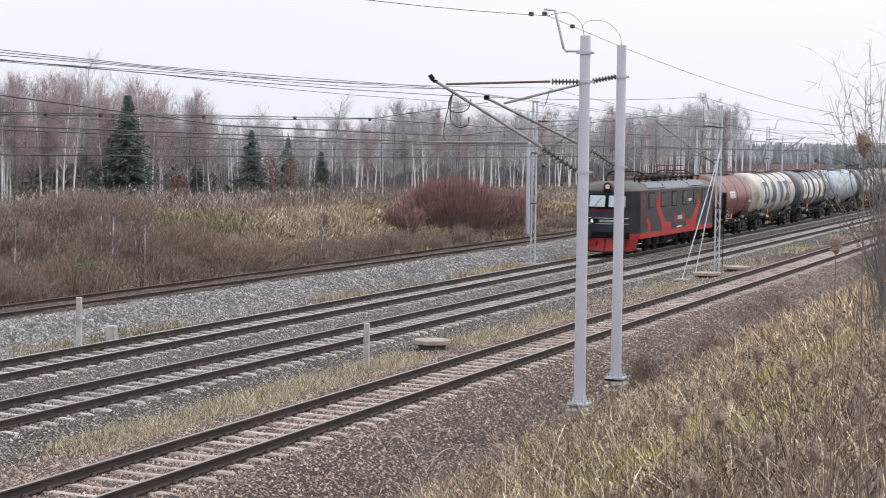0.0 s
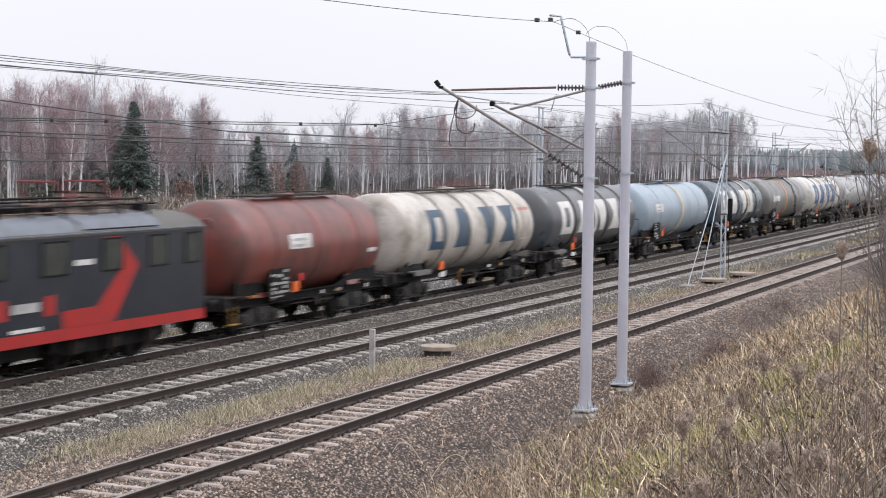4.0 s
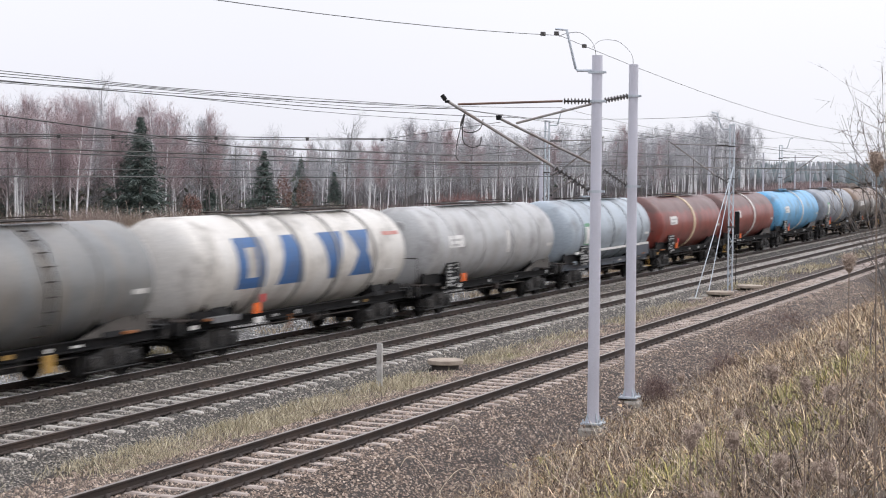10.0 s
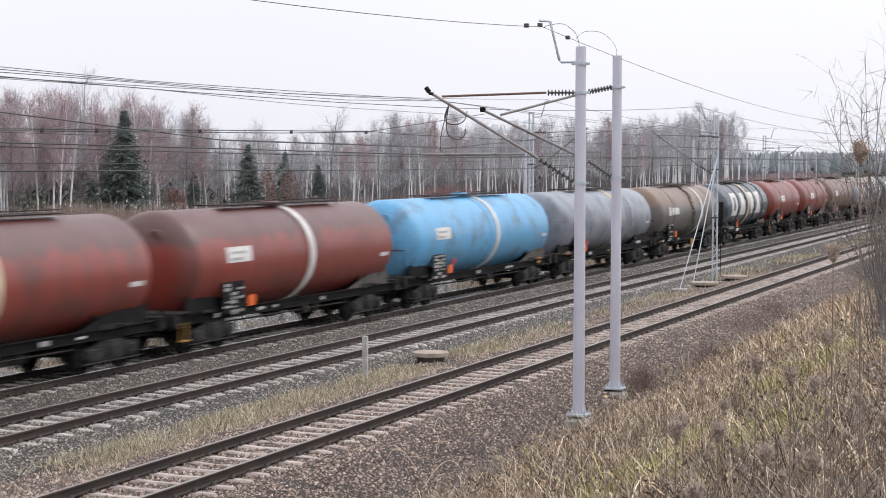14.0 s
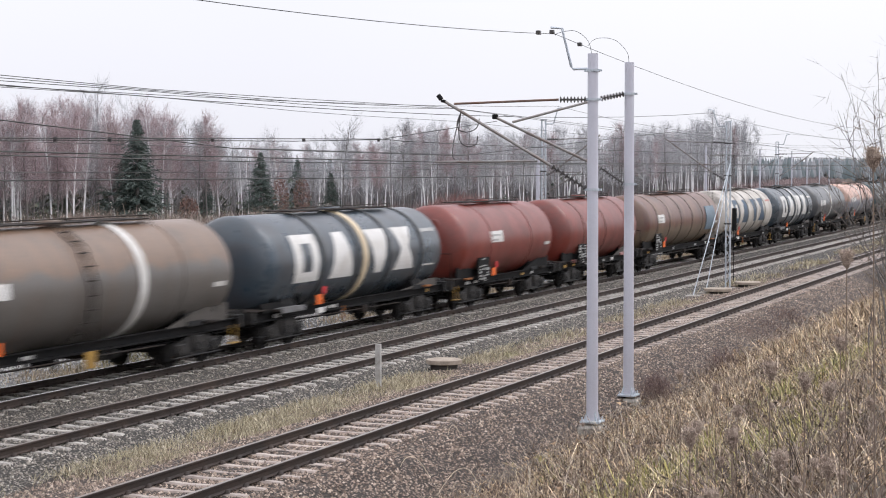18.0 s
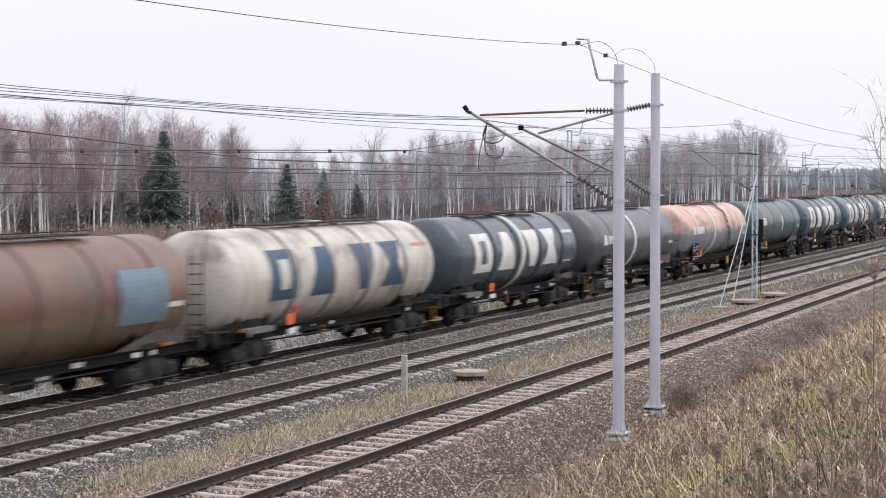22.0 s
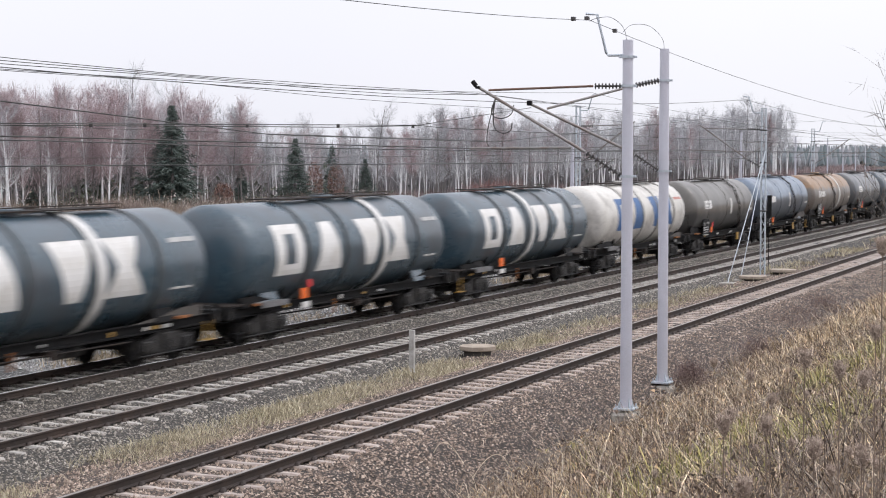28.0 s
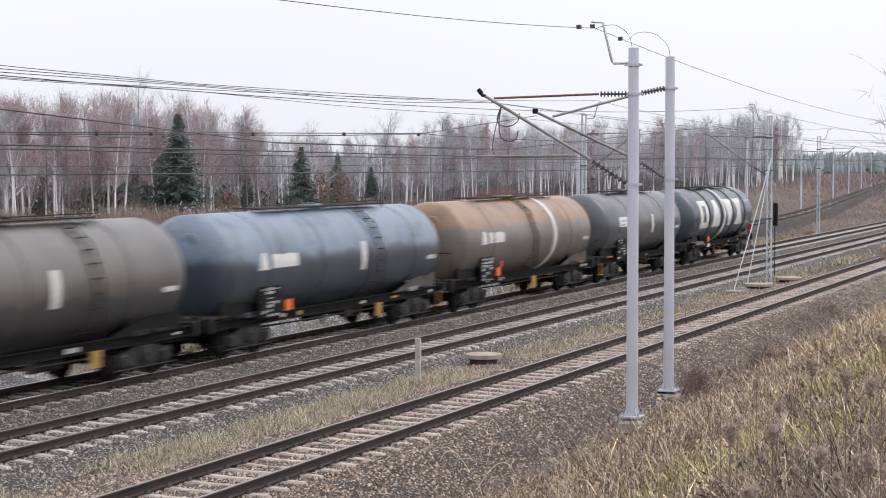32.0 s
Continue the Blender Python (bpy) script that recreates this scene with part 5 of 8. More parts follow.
lump = np.sin(xc * 0.41) + np.sin(xc * 0.17 + 1) + rng_k.normal(0, 0.4, nc) - np.clip((xc / yc - 1.75) * 4, 0, 2.2)
xc, yc = xc[lump > -0.1], yc[lump > -0.1]
nc = len(xc)
cc = on_land(xc, yc)
cc[:, 2] += rng_k.uniform(0, 5.2, nc) * rng_k.uniform(0.2, 1, nc)
cv = (cc[:, None] + rng_k.normal(0, 0.30, (nc, 3, 3))).reshape(-1, 3)
tagged(new("conifer_scrub", heap("conifer_scrub", cv, np.arange(nc * 3).reshape(-1, 3), M["conifer_scrub"])), "dark green young conifers inside the wood", "wood", kind="stuff")
field("wood_undergrowth", "dark leafless undergrowth along the wood", 32000, (90, 430), (46, 78), (0.3, 1.4), 0.04, 0.9, M["valley_red"], 36, 1.1)

tr_s, cr_s = spruce_tree(1, 12.0)
spruce = plant("spruce_tree", "dark green spruce among the birches", tr_s, cr_s, M["bark_grey"], M["spruce"], "tree", "spruces of the wood")
spots = [(140.4, 84, 0.80), (143.4, 87.5, 0.68), (142.6, 84.6, 0.52), (166.6, 85, 0.60), (158.5, 87, 0.40), (186, 86, 0.42), (150, 97, 0.5), (128, 90, 0.46), (200, 97, 0.55)]
for k, (x, y, s) in enumerate(spots):
    m = Matrix.Translation((x, y, float(land(x, y)))) @ pose(0, 0, 0, 0, 0, 67 * k)
    ob = spruce if k == 0 else copy_thing(spruce, m)
    ob.matrix_basis = m
    ob.scale = (s * 2.05, s * 2.05, s * 1.08)
for k, (x, y, h, sp) in enumerate([(169, 84, 5.6, 0.9), (178.5, 86, 5.2, 1.0), (155, 87, 3.4, 1.0)]):
    t, c = leafy_tree(400 + k, h, sp)
    plant("oak_tree", "small oak keeping russet dead leaves in the wood's edge", t, c, M["bark_grey"], M["copper_leaf"], "tree", "russet oaks").matrix_basis = Matrix.Translation((x, y, float(land(x, y))))


def shrub(name, label, x, y, rx, ry, h, n, mats, seed, width=0.014):
    """A dome of many rising twigs; the tips may have another colour."""
    rng = np.random.default_rng(seed)
    top = tagged(new(name), label, "shrub")
    z = float(land(x, y))
    a, r = rng.uniform(0, 6.283, n), rng.uniform(0, 1, n) ** 0.5
    base = np.stack([np.cos(a) * r * rx * 0.75, np.sin(a) * r * ry * 0.75, np.zeros(n)], -1)
    hh = h * np.sqrt(np.clip(1 - r * r * 0.85, 0.05, 1)) * rng.uniform(0.75, 1.06, n)
    tip = np.stack([np.cos(a) * r * rx * 1.1, np.sin(a) * r * ry * 1.1, hh], -1) + rng.normal(0, 0.12, (n, 3))
    mid = base * 0.3 + tip * 0.7 + rng.normal(0, 0.08, (n, 3))
    for nm, p, q, m in (("branchwork", base, mid, mats[0]), ("crown", mid, tip, mats[1])):
        segs = [(p[k], q[k], width * 1.3) for k in range(n)]
        if nm == "crown":
            segs += [(p[k] + (q[k] - p[k]) * rng.uniform(0.1, 0.7), q[k] + rng.normal(0, 0.28, 3), width) for k in range(n)]
        ob = new(nm, heap(nm, *ribbon_set(segs, rng), m))
        ob.parent = top
    top.matrix_basis = Matrix.Translation((x, y, z))
    return top


shrub("dogwood_bush", "broad dome of red-tipped dogwood twigs beyond the branch", 106.2, 40.0, 3.8, 3.2, 3.35, 5200, (M["dogwood_base"], M["red_bush"]), 51, 0.026)
shrub("dogwood_bush", "lower red-brown dogwood twigs beside the branch", 115.0, 39.6, 3.4, 2.4, 2.7, 2400, (M["dogwood_base"], M["red_bush"]), 53, 0.026)
shrub("dogwood_bush", "low red-twigged bush beyond the branch", 99.0, 40.4, 1.3, 1.2, 1.5, 900, (M["bush_base"], M["red_bush"]), 52, 0.03)
protos = [shrub("bare_shrub", "tangled leafless shrub on the far bank", 60 + 4 * k, 39.5, 1.3, 1.3, 1.7, 700, ((M["bush_base"], M["brush"]), (M["bush_base"], M["bush_base"]), (M["dead_stem"], M["bush_base"]), (M["brush"], M["brush"]))[k], 60 + k, 0.010) for k in range(4)]
rng_s = random.Random(8)
for k in range(135):
    x = 46 + 78 * rng_s.random() ** 1.35
    d = 3.4 + 8.5 * rng_s.random() ** 1.3
    if 74 < x < 101 and d > 5.5:
        d = 3.2 + 2.4 * rng_s.random()
    y = float(branch_y(x)) + d
    s = rng_s.uniform(0.4, 1.05) * (1.15 if x < 72 else 0.7)
    src = protos[rng_s.choice((0, 1, 2, 2, 3, 1))]
    ob = copy_thing(src, Matrix.Translation((x, y, float(land(x, y)))) @ pose(0, 0, 0, 0, 0, rng_s.uniform(0, 360)))
    ob.scale = (s * rng_s.uniform(0.9, 1.5), s * 1.2, s)
for k, (x, d, hs) in enumerate([(63.6, 6.2, 2.5), (65.2, 5.6, 2.7), (66.0, 6.4, 2.2), (64.6, 7.3, 2.0), (60.8, 7.0, 2.3), (67.5, 7.6, 1.9), (80.3, 4.6, 2.4), (70.8, 6.0, 1.8), (57.2, 6.5, 2.1), (93.5, 5.2, 1.8)]):
    t, c = bare_tree(440 + k, hs, "thin")
    y = float(branch_y(x)) + d
    plant("birch_sapling", "thin white-stemmed birch sapling on the far bank", t, c, M["bark_birch"], M["bush_base"], "tree", "birch saplings").matrix_basis = Matrix.Translation((x, y, float(land(x, y))))
gb = plant("green_bush", "small green-leaved bush at the foot of the bank", *leafy_tree(420, 1.15, 0.55), M["bark_grey"], M["green_leaf"], "shrub")
gb.matrix_basis = Matrix.Translation((59.7, 37.7, float(land(59.7, 37.7))))

# far woods along the horizon
rng_f = np.random.default_rng(77)
n = 5200
x = rng_f.uniform(620, 1500, n)
y = rng_f.uniform(40, 560, n)
h = rng_f.uniform(4, 9.5, n) + (x - 600) * 0.006
w = h * rng_f.uniform(0.14, 0.24, n)
a = rng_f.uniform(0, 6.28, n)
ring = np.stack([np.stack([x + np.cos(a + k * 1.2566) * w, y + np.sin(a + k * 1.2566) * w, h * 0.18 + rng_f.uniform(-0.8, 0.8, n)], -1) for k in range(5)], 1)
v = np.concatenate([ring, np.stack([x, y, h], -1)[:, None]], 1)
f = (np.arange(n) * 6)[:, None, None] + np.array([(k, (k + 1) % 5, 5) for k in range(5)])[None]
tagged(new("far_woods", heap("far_woods", v.reshape(-1, 3), f.reshape(-1, 3), M["far_wood"])), "conifer woods on the horizon, haze in their colour", "wood", kind="stuff")


# ---------------------------------------------------------------- plants close to the camera
def along(yaw, dist, up=0.0):
    x, y = dist * math.cos(radians(yaw)), dist * math.sin(radians(yaw))
    return x, y, float(land(x, y)) + up


for k, (x, y, r, h) in enumerate([(44.6, 11.5, 0.55, 0.62), (45.9, 11.9, 0.5, 0.5), (61.0, 12.7, 1.2, 0.55), (64.0, 12.9, 1.3, 0.6), (67.5, 12.6, 1.0, 0.8), (52.0, 11.4, 0.6, 0.6)]):
    shrub("bramble", "dark leafless bramble tangle at the foot of the bank", x, y, r, r * 0.8, h, 420, (M["dead_stem"], M["bramble"]), 90 + k, 0.007)
for k, (x, y, run_, rise_, turn_) in enumerate([(36.6, 12.2, 1.5, 0.34, 100), (33.2, 12.7, 0.9, 0.55, 60), (34.5, 12.9, 0.6, 0.8, 150), (32.2, 12.4, 1.1, 0.4, 20), (37.9, 12.6, 1.0, 0.5, 70), (31.0, 12.2, 0.8, 0.7, 120), (41.5, 12.2, 1.2, 0.4, 40), (46.5, 12.4, 1.0, 0.6, 75), (30.2, 11.9, 1.2, 0.5, -20), (27.5, 10.8, 1.3, 0.45, 30)]):
    c, q = math.cos(radians(turn_)), math.sin(radians(turn_))
    arc = [(x + c * run_ * u, y + q * run_ * u, max(float(land(x + c * run_ * u, y + q * run_ * u)), -0.8) + rise_ * 4 * u * (1.06 - u) * (0.55 + 0.45 * u)) for u in (0.0, 0.25, 0.5, 0.75, 1.0)]
    cane = tagged(new("bramble_cane"), "long pale bramble cane arching out of the bank", "cane", "bramble canes")
    part("cane", Build().tube(smooth(arc), 0.0055, 5), M["pale_stem"], cane)
    for u in (1, 2, 3):
        part("side_twig", Build().tube([arc[u], (arc[u][0] + 0.1 * q, arc[u][1] - 0.1 * c, arc[u][2] + 0.16)], [0.004, 0.002], 4), M["dead_stem"], cane)


def seed_umbel(seed, h):
    """A dead wild-carrot stalk with a nest of curled spokes."""
    rng = np.random.default_rng(seed)
    top = tagged(new("dead_umbel"), "dead brown wild-carrot stalk with a curled seed head", "weed", "dead umbels")
    lean = rng.normal(0, 0.012, 2)
    head = Vector((lean[0] * h, lean[1] * h, h))
    part("stalk", Build().tube([(0, 0, -0.05), (lean[0] * h * 0.4, lean[1] * h * 0.4, h * 0.5), head], [0.003, 0.0024, 0.0018], 5, False), M["dead_stem"], top)
    segs = []
    p = np.array(head)
    nest = part("seed_head", Build().lathe([(-0.010, 0.002), (0.004, 0.007), (0.020, 0.014), (0.034, 0.018), (0.046, 0.016), (0.054, 0.009), (0.055, 0.0)], "z", 11, head), M["seed_nest"], top, "curled brown seed head")
    for v in nest.data.vertices:
        v.co += Vector(rng.normal(0, 0.0028, 3))
    for k in range(420):
        a, u = rng.uniform(0, 6.283), rng.uniform(0.1, 1)
        r = rng.uniform(0.6, 1.0) * 0.0255 * math.sin(u * 2.3) ** 0.7
        m = p + np.array([math.cos(a) * r, math.sin(a) * r, 0.064 * u - 0.008])
        q = m + np.array([math.cos(a) * 0.004, math.sin(a) * 0.004, 0.006]) + rng.normal(0, 0.006, 3)
        segs.append((m, q, 0.0024))
    ob = new("bristles", heap("bristles", *ribbon_set(segs, rng), M["seed_head"]))
    ob.parent = top
    return top


def stretch(ob, h):
    """Sets a stalk's height and seats the head on its tip."""
    for c in ob.children:
        if c.name.startswith("stalk"):
            c.scale = (1, 1, h)
        else:
            c.location = (0, 0, h - 1)


umbels = [seed_umbel(500 + k, 1.0) for k in range(4)]
rng_u = random.Random(21)
# heading, distance and head height as seen against the bank
nearest = [(11.02, 6.0, 4.48), (9.89, 6.0, 4.45), (13.39, 5.5, 4.33), (11.89, 5.5, 4.33), (9.02, 6.5, 4.36), (10.50, 5.2, 4.31), (8.77, 7.5, 4.43), (12.07, 8.5, 4.01), (13.22, 8.0, 4.00), (9.28, 5.0, 4.33), (12.77, 4.6, 4.30), (7.57, 5.2, 5.175), (8.59, 6.5, 4.83), (13.66, 11.0, 3.89), (12.60, 11.0, 3.81)]
for k, (yaw, dist, zt) in enumerate(nearest):
    x, y, z = along(yaw, dist)
    ob = umbels[k] if k < 4 else copy_thing(umbels[k % 4], pose(x, y, z))
    ob.matrix_basis = pose(x, y, z, 0, 0, 50 * k)
    stretch(ob, zt - z)
for k in range(30):
    x, y, z = along(rng_u.uniform(6.5, 17), rng_u.uniform(8, 30))
    if y < 11:
        ob = copy_thing(umbels[k % 4], pose(x, y, z, rng_u.uniform(-6, 6), rng_u.uniform(-6, 6), rng_u.uniform(0, 360)))
        stretch(ob, rng_u.uniform(0.55, 0.95))


def edge_shrub(x, y, z, h, seed, n, label):
    """A tall leafless shrub of long curved switches with side twigs."""
    rng = np.random.default_rng(seed)
    top = tagged(new("leafless_shrub"), label, "shrub")
    stems, segs = Build(), []
    for k in range(n):
        a = rng.uniform(0, 6.283)
        d = np.array([math.cos(a) * 0.2, math.sin(a) * 0.2, 1.0])
        pts = limb(np.array([rng.normal(0, 0.15), rng.normal(0, 0.15), -0.1]), d / np.linalg.norm(d), h * rng.uniform(0.6, 1.05), rng, 6, 0.05)
        stems.tube(pts, [0.018, 0.015, 0.012, 0.009, 0.007, 0.005, 0.003], 5, False)
        for q0, q1 in zip(pts[1:-1], pts[2:]):
            for _ in range(5):
                s = q0 + (q1 - q0) * rng.uniform(0, 1)
                e = s + (q1 - q0) * rng.uniform(0.3, 0.7) + rng.normal(0, h * 0.055, 3)
                segs.append((s, e, 0.011))
                for _ in range(2):
                    g = s + (e - s) * rng.uniform(0.3, 1)
                    segs.append((g, g + (e - s) * 0.35 + rng.normal(0, h * 0.022, 3), 0.007))
    part("branchwork", stems, M["bark_grey"], top)
    ob = new("crown", heap("crown", *ribbon_set(segs, rng), M["dark_herb"]))
    ob.parent = top
    top.matrix_basis = pose(x, y, z)
    return top


x, y, z = along(6.5, 30)
edge_shrub(x, y, z, 5.0, 71, 30, "tall leafless shrub on the near bank")
x, y, z = along(6.7, 40)
edge_shrub(x, y, z, 4.2, 72, 24, "leafless shrub with crossing twigs on the near bank")
x, y, z = along(7.3, 34)
edge_shrub(x, y, z, 1.6, 73, 9, "low leafless shrub on the near bank")


# ---------------------------------------------------------------- the train
def tank_paint(name, top, low, stain, split=None, streak=0.5, rough=0.36, grime=(0.10, 0.085, 0.072)):
    """Old tank paint: run-down streaks, rust blotches; split = height where another colour begins."""
    m, n, l, b = material(name, rough)
    obj = n.new("ShaderNodeTexCoord").outputs["Object"]
    info = n.new("ShaderNodeObjectInfo")
    off = n.new("ShaderNodeVectorMath")
    off.operation = "ADD"
    cx = n.new("ShaderNodeCombineXYZ")
    k = n.new("ShaderNodeMath")
    k.operation = "MULTIPLY"
    k.inputs[1].default_value = 90.0
    l.new(info.outputs["Random"], k.inputs[0])
    l.new(k.outputs[0], cx.inputs[0])
    l.new(obj, off.inputs[0])
    l.new(cx.outputs[0], off.inputs[1])
    vec = off.outputs[0]
    big, run, fine = noise_of(n, l, vec, 0.9, 5), noise_of(n, l, stretch_of(n, l, vec, (2.6, 0.25, 0.25)), 1.0, 5), noise_of(n, l, vec, 16, 4)
    c = top
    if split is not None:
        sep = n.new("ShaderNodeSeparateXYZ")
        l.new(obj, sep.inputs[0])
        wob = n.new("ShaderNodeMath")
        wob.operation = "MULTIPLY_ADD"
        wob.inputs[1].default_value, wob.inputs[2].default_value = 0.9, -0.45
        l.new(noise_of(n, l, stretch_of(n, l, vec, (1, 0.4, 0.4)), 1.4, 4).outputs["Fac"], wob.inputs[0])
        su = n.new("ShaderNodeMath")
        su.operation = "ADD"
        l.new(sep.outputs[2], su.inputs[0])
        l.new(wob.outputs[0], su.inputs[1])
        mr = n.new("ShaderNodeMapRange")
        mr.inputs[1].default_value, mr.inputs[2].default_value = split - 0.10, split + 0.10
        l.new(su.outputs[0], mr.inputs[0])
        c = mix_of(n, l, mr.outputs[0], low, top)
    else:
        r0 = ramp_of(n, [(0.35, (0, 0, 0)), (0.65, (1, 1, 1))])
        l.new(big.outputs["Fac"], r0.inputs[0])
        c = mix_of(n, l, r0.outputs[0], top, low)
    r1 = ramp_of(n, [(0.46, (0, 0, 0)), (0.72, (streak,) * 3)])
    l.new(run.outputs["Fac"], r1.inputs[0])
    c = mix_of(n, l, r1.outputs[0], c, stain)
    r2 = ramp_of(n, [(0.50, (0, 0, 0)), (0.72, (0.7,) * 3)])
    l.new(big.outputs["Fac"], r2.inputs[0])
    c = mix_of(n, l, r2.outputs[0], c, grime)
    r3 = ramp_of(n, [(0.3, (0.80,) * 3), (0.7, (1.08,) * 3)])
    l.new(fine.outputs["Fac"], r3.inputs[0])
    c = mix_of(n, l, 1.0, c, r3.outputs[0], "MULTIPLY")
    if top[2] > top[0] * 0.93:
        c = mix_of(n, l, 1.0, c, (0.97, 1.0, 1.04), "MULTIPLY")
    l.new(c, b.inputs["Base Color"])
    rr = n.new("ShaderNodeMapRange")
    rr.inputs[3].default_value, rr.inputs[4].default_value = rough - 0.12, rough + 0.2
    b.inputs["Specular IOR Level"].default_value = 0.75
    l.new(big.outputs["Fac"], rr.inputs[0])
    l.new(rr.outputs[0], b.inputs["Roughness"])
    bump_of(n, l, b, fine.outputs["Fac"], 0.08, 0.01)
    return m


PAINT = {
    "red": tank_paint("faded_red_tank_paint", (0.24, 0.05, 0.034), (0.13, 0.038, 0.03), (0.055, 0.03, 0.027), None, 0.9, grime=(0.08, 0.045, 0.038)),
    "brickred": tank_paint("matt_brick_red_tank_paint", (0.225, 0.036, 0.022), (0.175, 0.032, 0.022), (0.10, 0.034, 0.027), None, 0.5, grime=(0.13, 0.045, 0.035)),
    "oxide": tank_paint("dark_oxide_red_tank_paint", (0.115, 0.038, 0.03), (0.25, 0.042, 0.028), (0.06, 0.032, 0.027), 3.0, 0.6, grime=(0.10, 0.042, 0.034)),
    "white": tank_paint("dirty_cream_white_tank_paint", (0.62, 0.59, 0.54), (0.52, 0.475, 0.415), (0.33, 0.25, 0.18), None, 0.8),
    "white_clean": tank_paint("chalky_white_tank_paint", (0.66, 0.64, 0.60), (0.60, 0.57, 0.52), (0.45, 0.40, 0.33), None, 0.5),
    "dark": tank_paint("slate_tank_paint", (0.045, 0.070, 0.090), (0.062, 0.070, 0.080), (0.085, 0.08, 0.077), None, 0.6, 0.26, grime=(0.055, 0.058, 0.062)),
    "dark_brown": tank_paint("brown_grimed_slate_tank_paint", (0.062, 0.078, 0.09), (0.098, 0.091, 0.086), (0.12, 0.105, 0.092), None, 0.8, 0.28, grime=(0.075, 0.068, 0.063)),
    "dark_blue": tank_paint("slate_blue_tank_paint", (0.047, 0.086, 0.110), (0.058, 0.080, 0.097), (0.08, 0.086, 0.09), None, 0.5, 0.26, grime=(0.055, 0.058, 0.062)),
    "dark_teal": tank_paint("dark_teal_tank_paint", (0.035, 0.075, 0.085), (0.05, 0.072, 0.076), (0.08, 0.08, 0.076), None, 0.4, 0.3, grime=(0.055, 0.058, 0.062)),
    "dark_grey": tank_paint("dark_grey_tank_paint", (0.088, 0.086, 0.083), (0.062, 0.069, 0.079), (0.10, 0.094, 0.085), None, 0.6, 0.28, grime=(0.055, 0.058, 0.062)),
    # dark lower colour: the tank's underside shade put into the paint
    "warm_grey": tank_paint("warm_grey_shaded_below_tank_paint", (0.125, 0.115, 0.102), (0.055, 0.055, 0.056), (0.10, 0.09, 0.08), 2.15, 0.5, 0.3, grime=(0.07, 0.066, 0.062)),
    "pale_blue": tank_paint("pale_blue_tank_paint", (0.32, 0.40, 0.45), (0.35, 0.41, 0.455), (0.27, 0.30, 0.32), None, 0.5, grime=(0.26, 0.29, 0.31)),
    "olive": tank_paint("olive_grey_tank_paint", (0.195, 0.192, 0.18), (0.15, 0.165, 0.175), (0.20, 0.155, 0.11), None, 0.7),
    "grey": tank_paint("light_grey_tank_paint", (0.44, 0.435, 0.42), (0.40, 0.39, 0.375), (0.32, 0.28, 0.24), None, 0.6),
    "silver": tank_paint("silver_blue_tank_paint", (0.37, 0.42, 0.455), (0.33, 0.375, 0.405), (0.29, 0.30, 0.31), None, 0.4),
    "sky": tank_paint("bright_sky_blue_tank_paint", (0.11, 0.40, 0.66), (0.13, 0.38, 0.60), (0.16, 0.30, 0.40), None, 0.5),
    "two_grey": tank_paint("grey_and_blue_tank_paint", (0.27, 0.285, 0.31), (0.17, 0.205, 0.25), (0.22, 0.205, 0.19), None, 0.8),
    "brown": tank_paint("brown_over_grey_tank_paint", (0.20, 0.125, 0.08), (0.125, 0.115, 0.105), (0.13, 0.095, 0.075), 2.75, 0.6),
    "rusty": tank_paint("rusty_mottled_tank_paint", (0.14, 0.06, 0.045), (0.16, 0.115, 0.075), (0.27, 0.17, 0.085), 2.1, 0.55),
    "pink": tank_paint("salmon_over_grey_tank_paint", (0.64, 0.40, 0.315), (0.21, 0.235, 0.28), (0.45, 0.31, 0.255), 2.45, 0.6),
    # slate lower half, darkened further to hold the underside's shade
    "blue_grey": tank_paint("blue_grey_over_shaded_slate_tank_paint", (0.17, 0.215, 0.275), (0.05, 0.062, 0.078), (0.11, 0.118, 0.13), 2.6, 0.5, 0.32, grime=(0.055, 0.058, 0.062)),
    "tan": tank_paint("tan_over_grey_tank_paint", (0.30, 0.175, 0.085), (0.155, 0.14, 0.125), (0.19, 0.12, 0.075), 2.9, 0.7),
}
# hoop colours: tank paint with grime, darkened for the hoops' shadow lines
HOOP = {k: worn("grimy_" + k + "_shade_hoops", tuple(0.3 * g + 0.42 * t for g, t in zip((0.11, 0.095, 0.08), (m.node_tree.nodes["Mix"].inputs[6].default_value if not m.node_tree.nodes["Mix"].inputs[6].is_linked else (0.2, 0.2, 0.2)))), (0.07, 0.06, 0.052), 0.65, 0, 0.7, 1.2, 20, 0.1) for k, m in PAINT.items()}
M["patch_blue"] = worn("blue_grey_touch_up_paint", (0.16, 0.225, 0.28), (0.12, 0.14, 0.16), 0.5, 0, 0.6, 2, 30, 0.05)
M["step_plate"] = worn("dusty_grey_step_plate", (0.20, 0.20, 0.205), (0.09, 0.085, 0.08), 0.7, 0.1, 0.8, 3, 30, 0.1)
M["slate_steel"] = worn("slate_painted_steel", (0.075, 0.09, 0.115), (0.05, 0.05, 0.055), 0.5, 0.1, 0.6, 2, 30, 0.05)
TANK_R, TANK_Z = 1.45, 2.38


def tank_mesh(length, mat):
    h = length / 2
    dish = [(0.0, 0.0), (0.02, 0.35), (0.07, 0.75), (0.15, 1.08), (0.26, 1.30), (0.38, 1.41), (0.50, 1.45)]
    prof = [(-h + s, r) for s, r in dish]
    prof += [(-h + 0.5 + (length - 1.0) * k / 6, TANK_R) for k in range(1, 6)]
    prof += [(h - s, r) for s, r in dish[::-1]]
    return Build().lathe(prof, "x", 44, (0, 0, TANK_Z)).data("tank", mat, True)


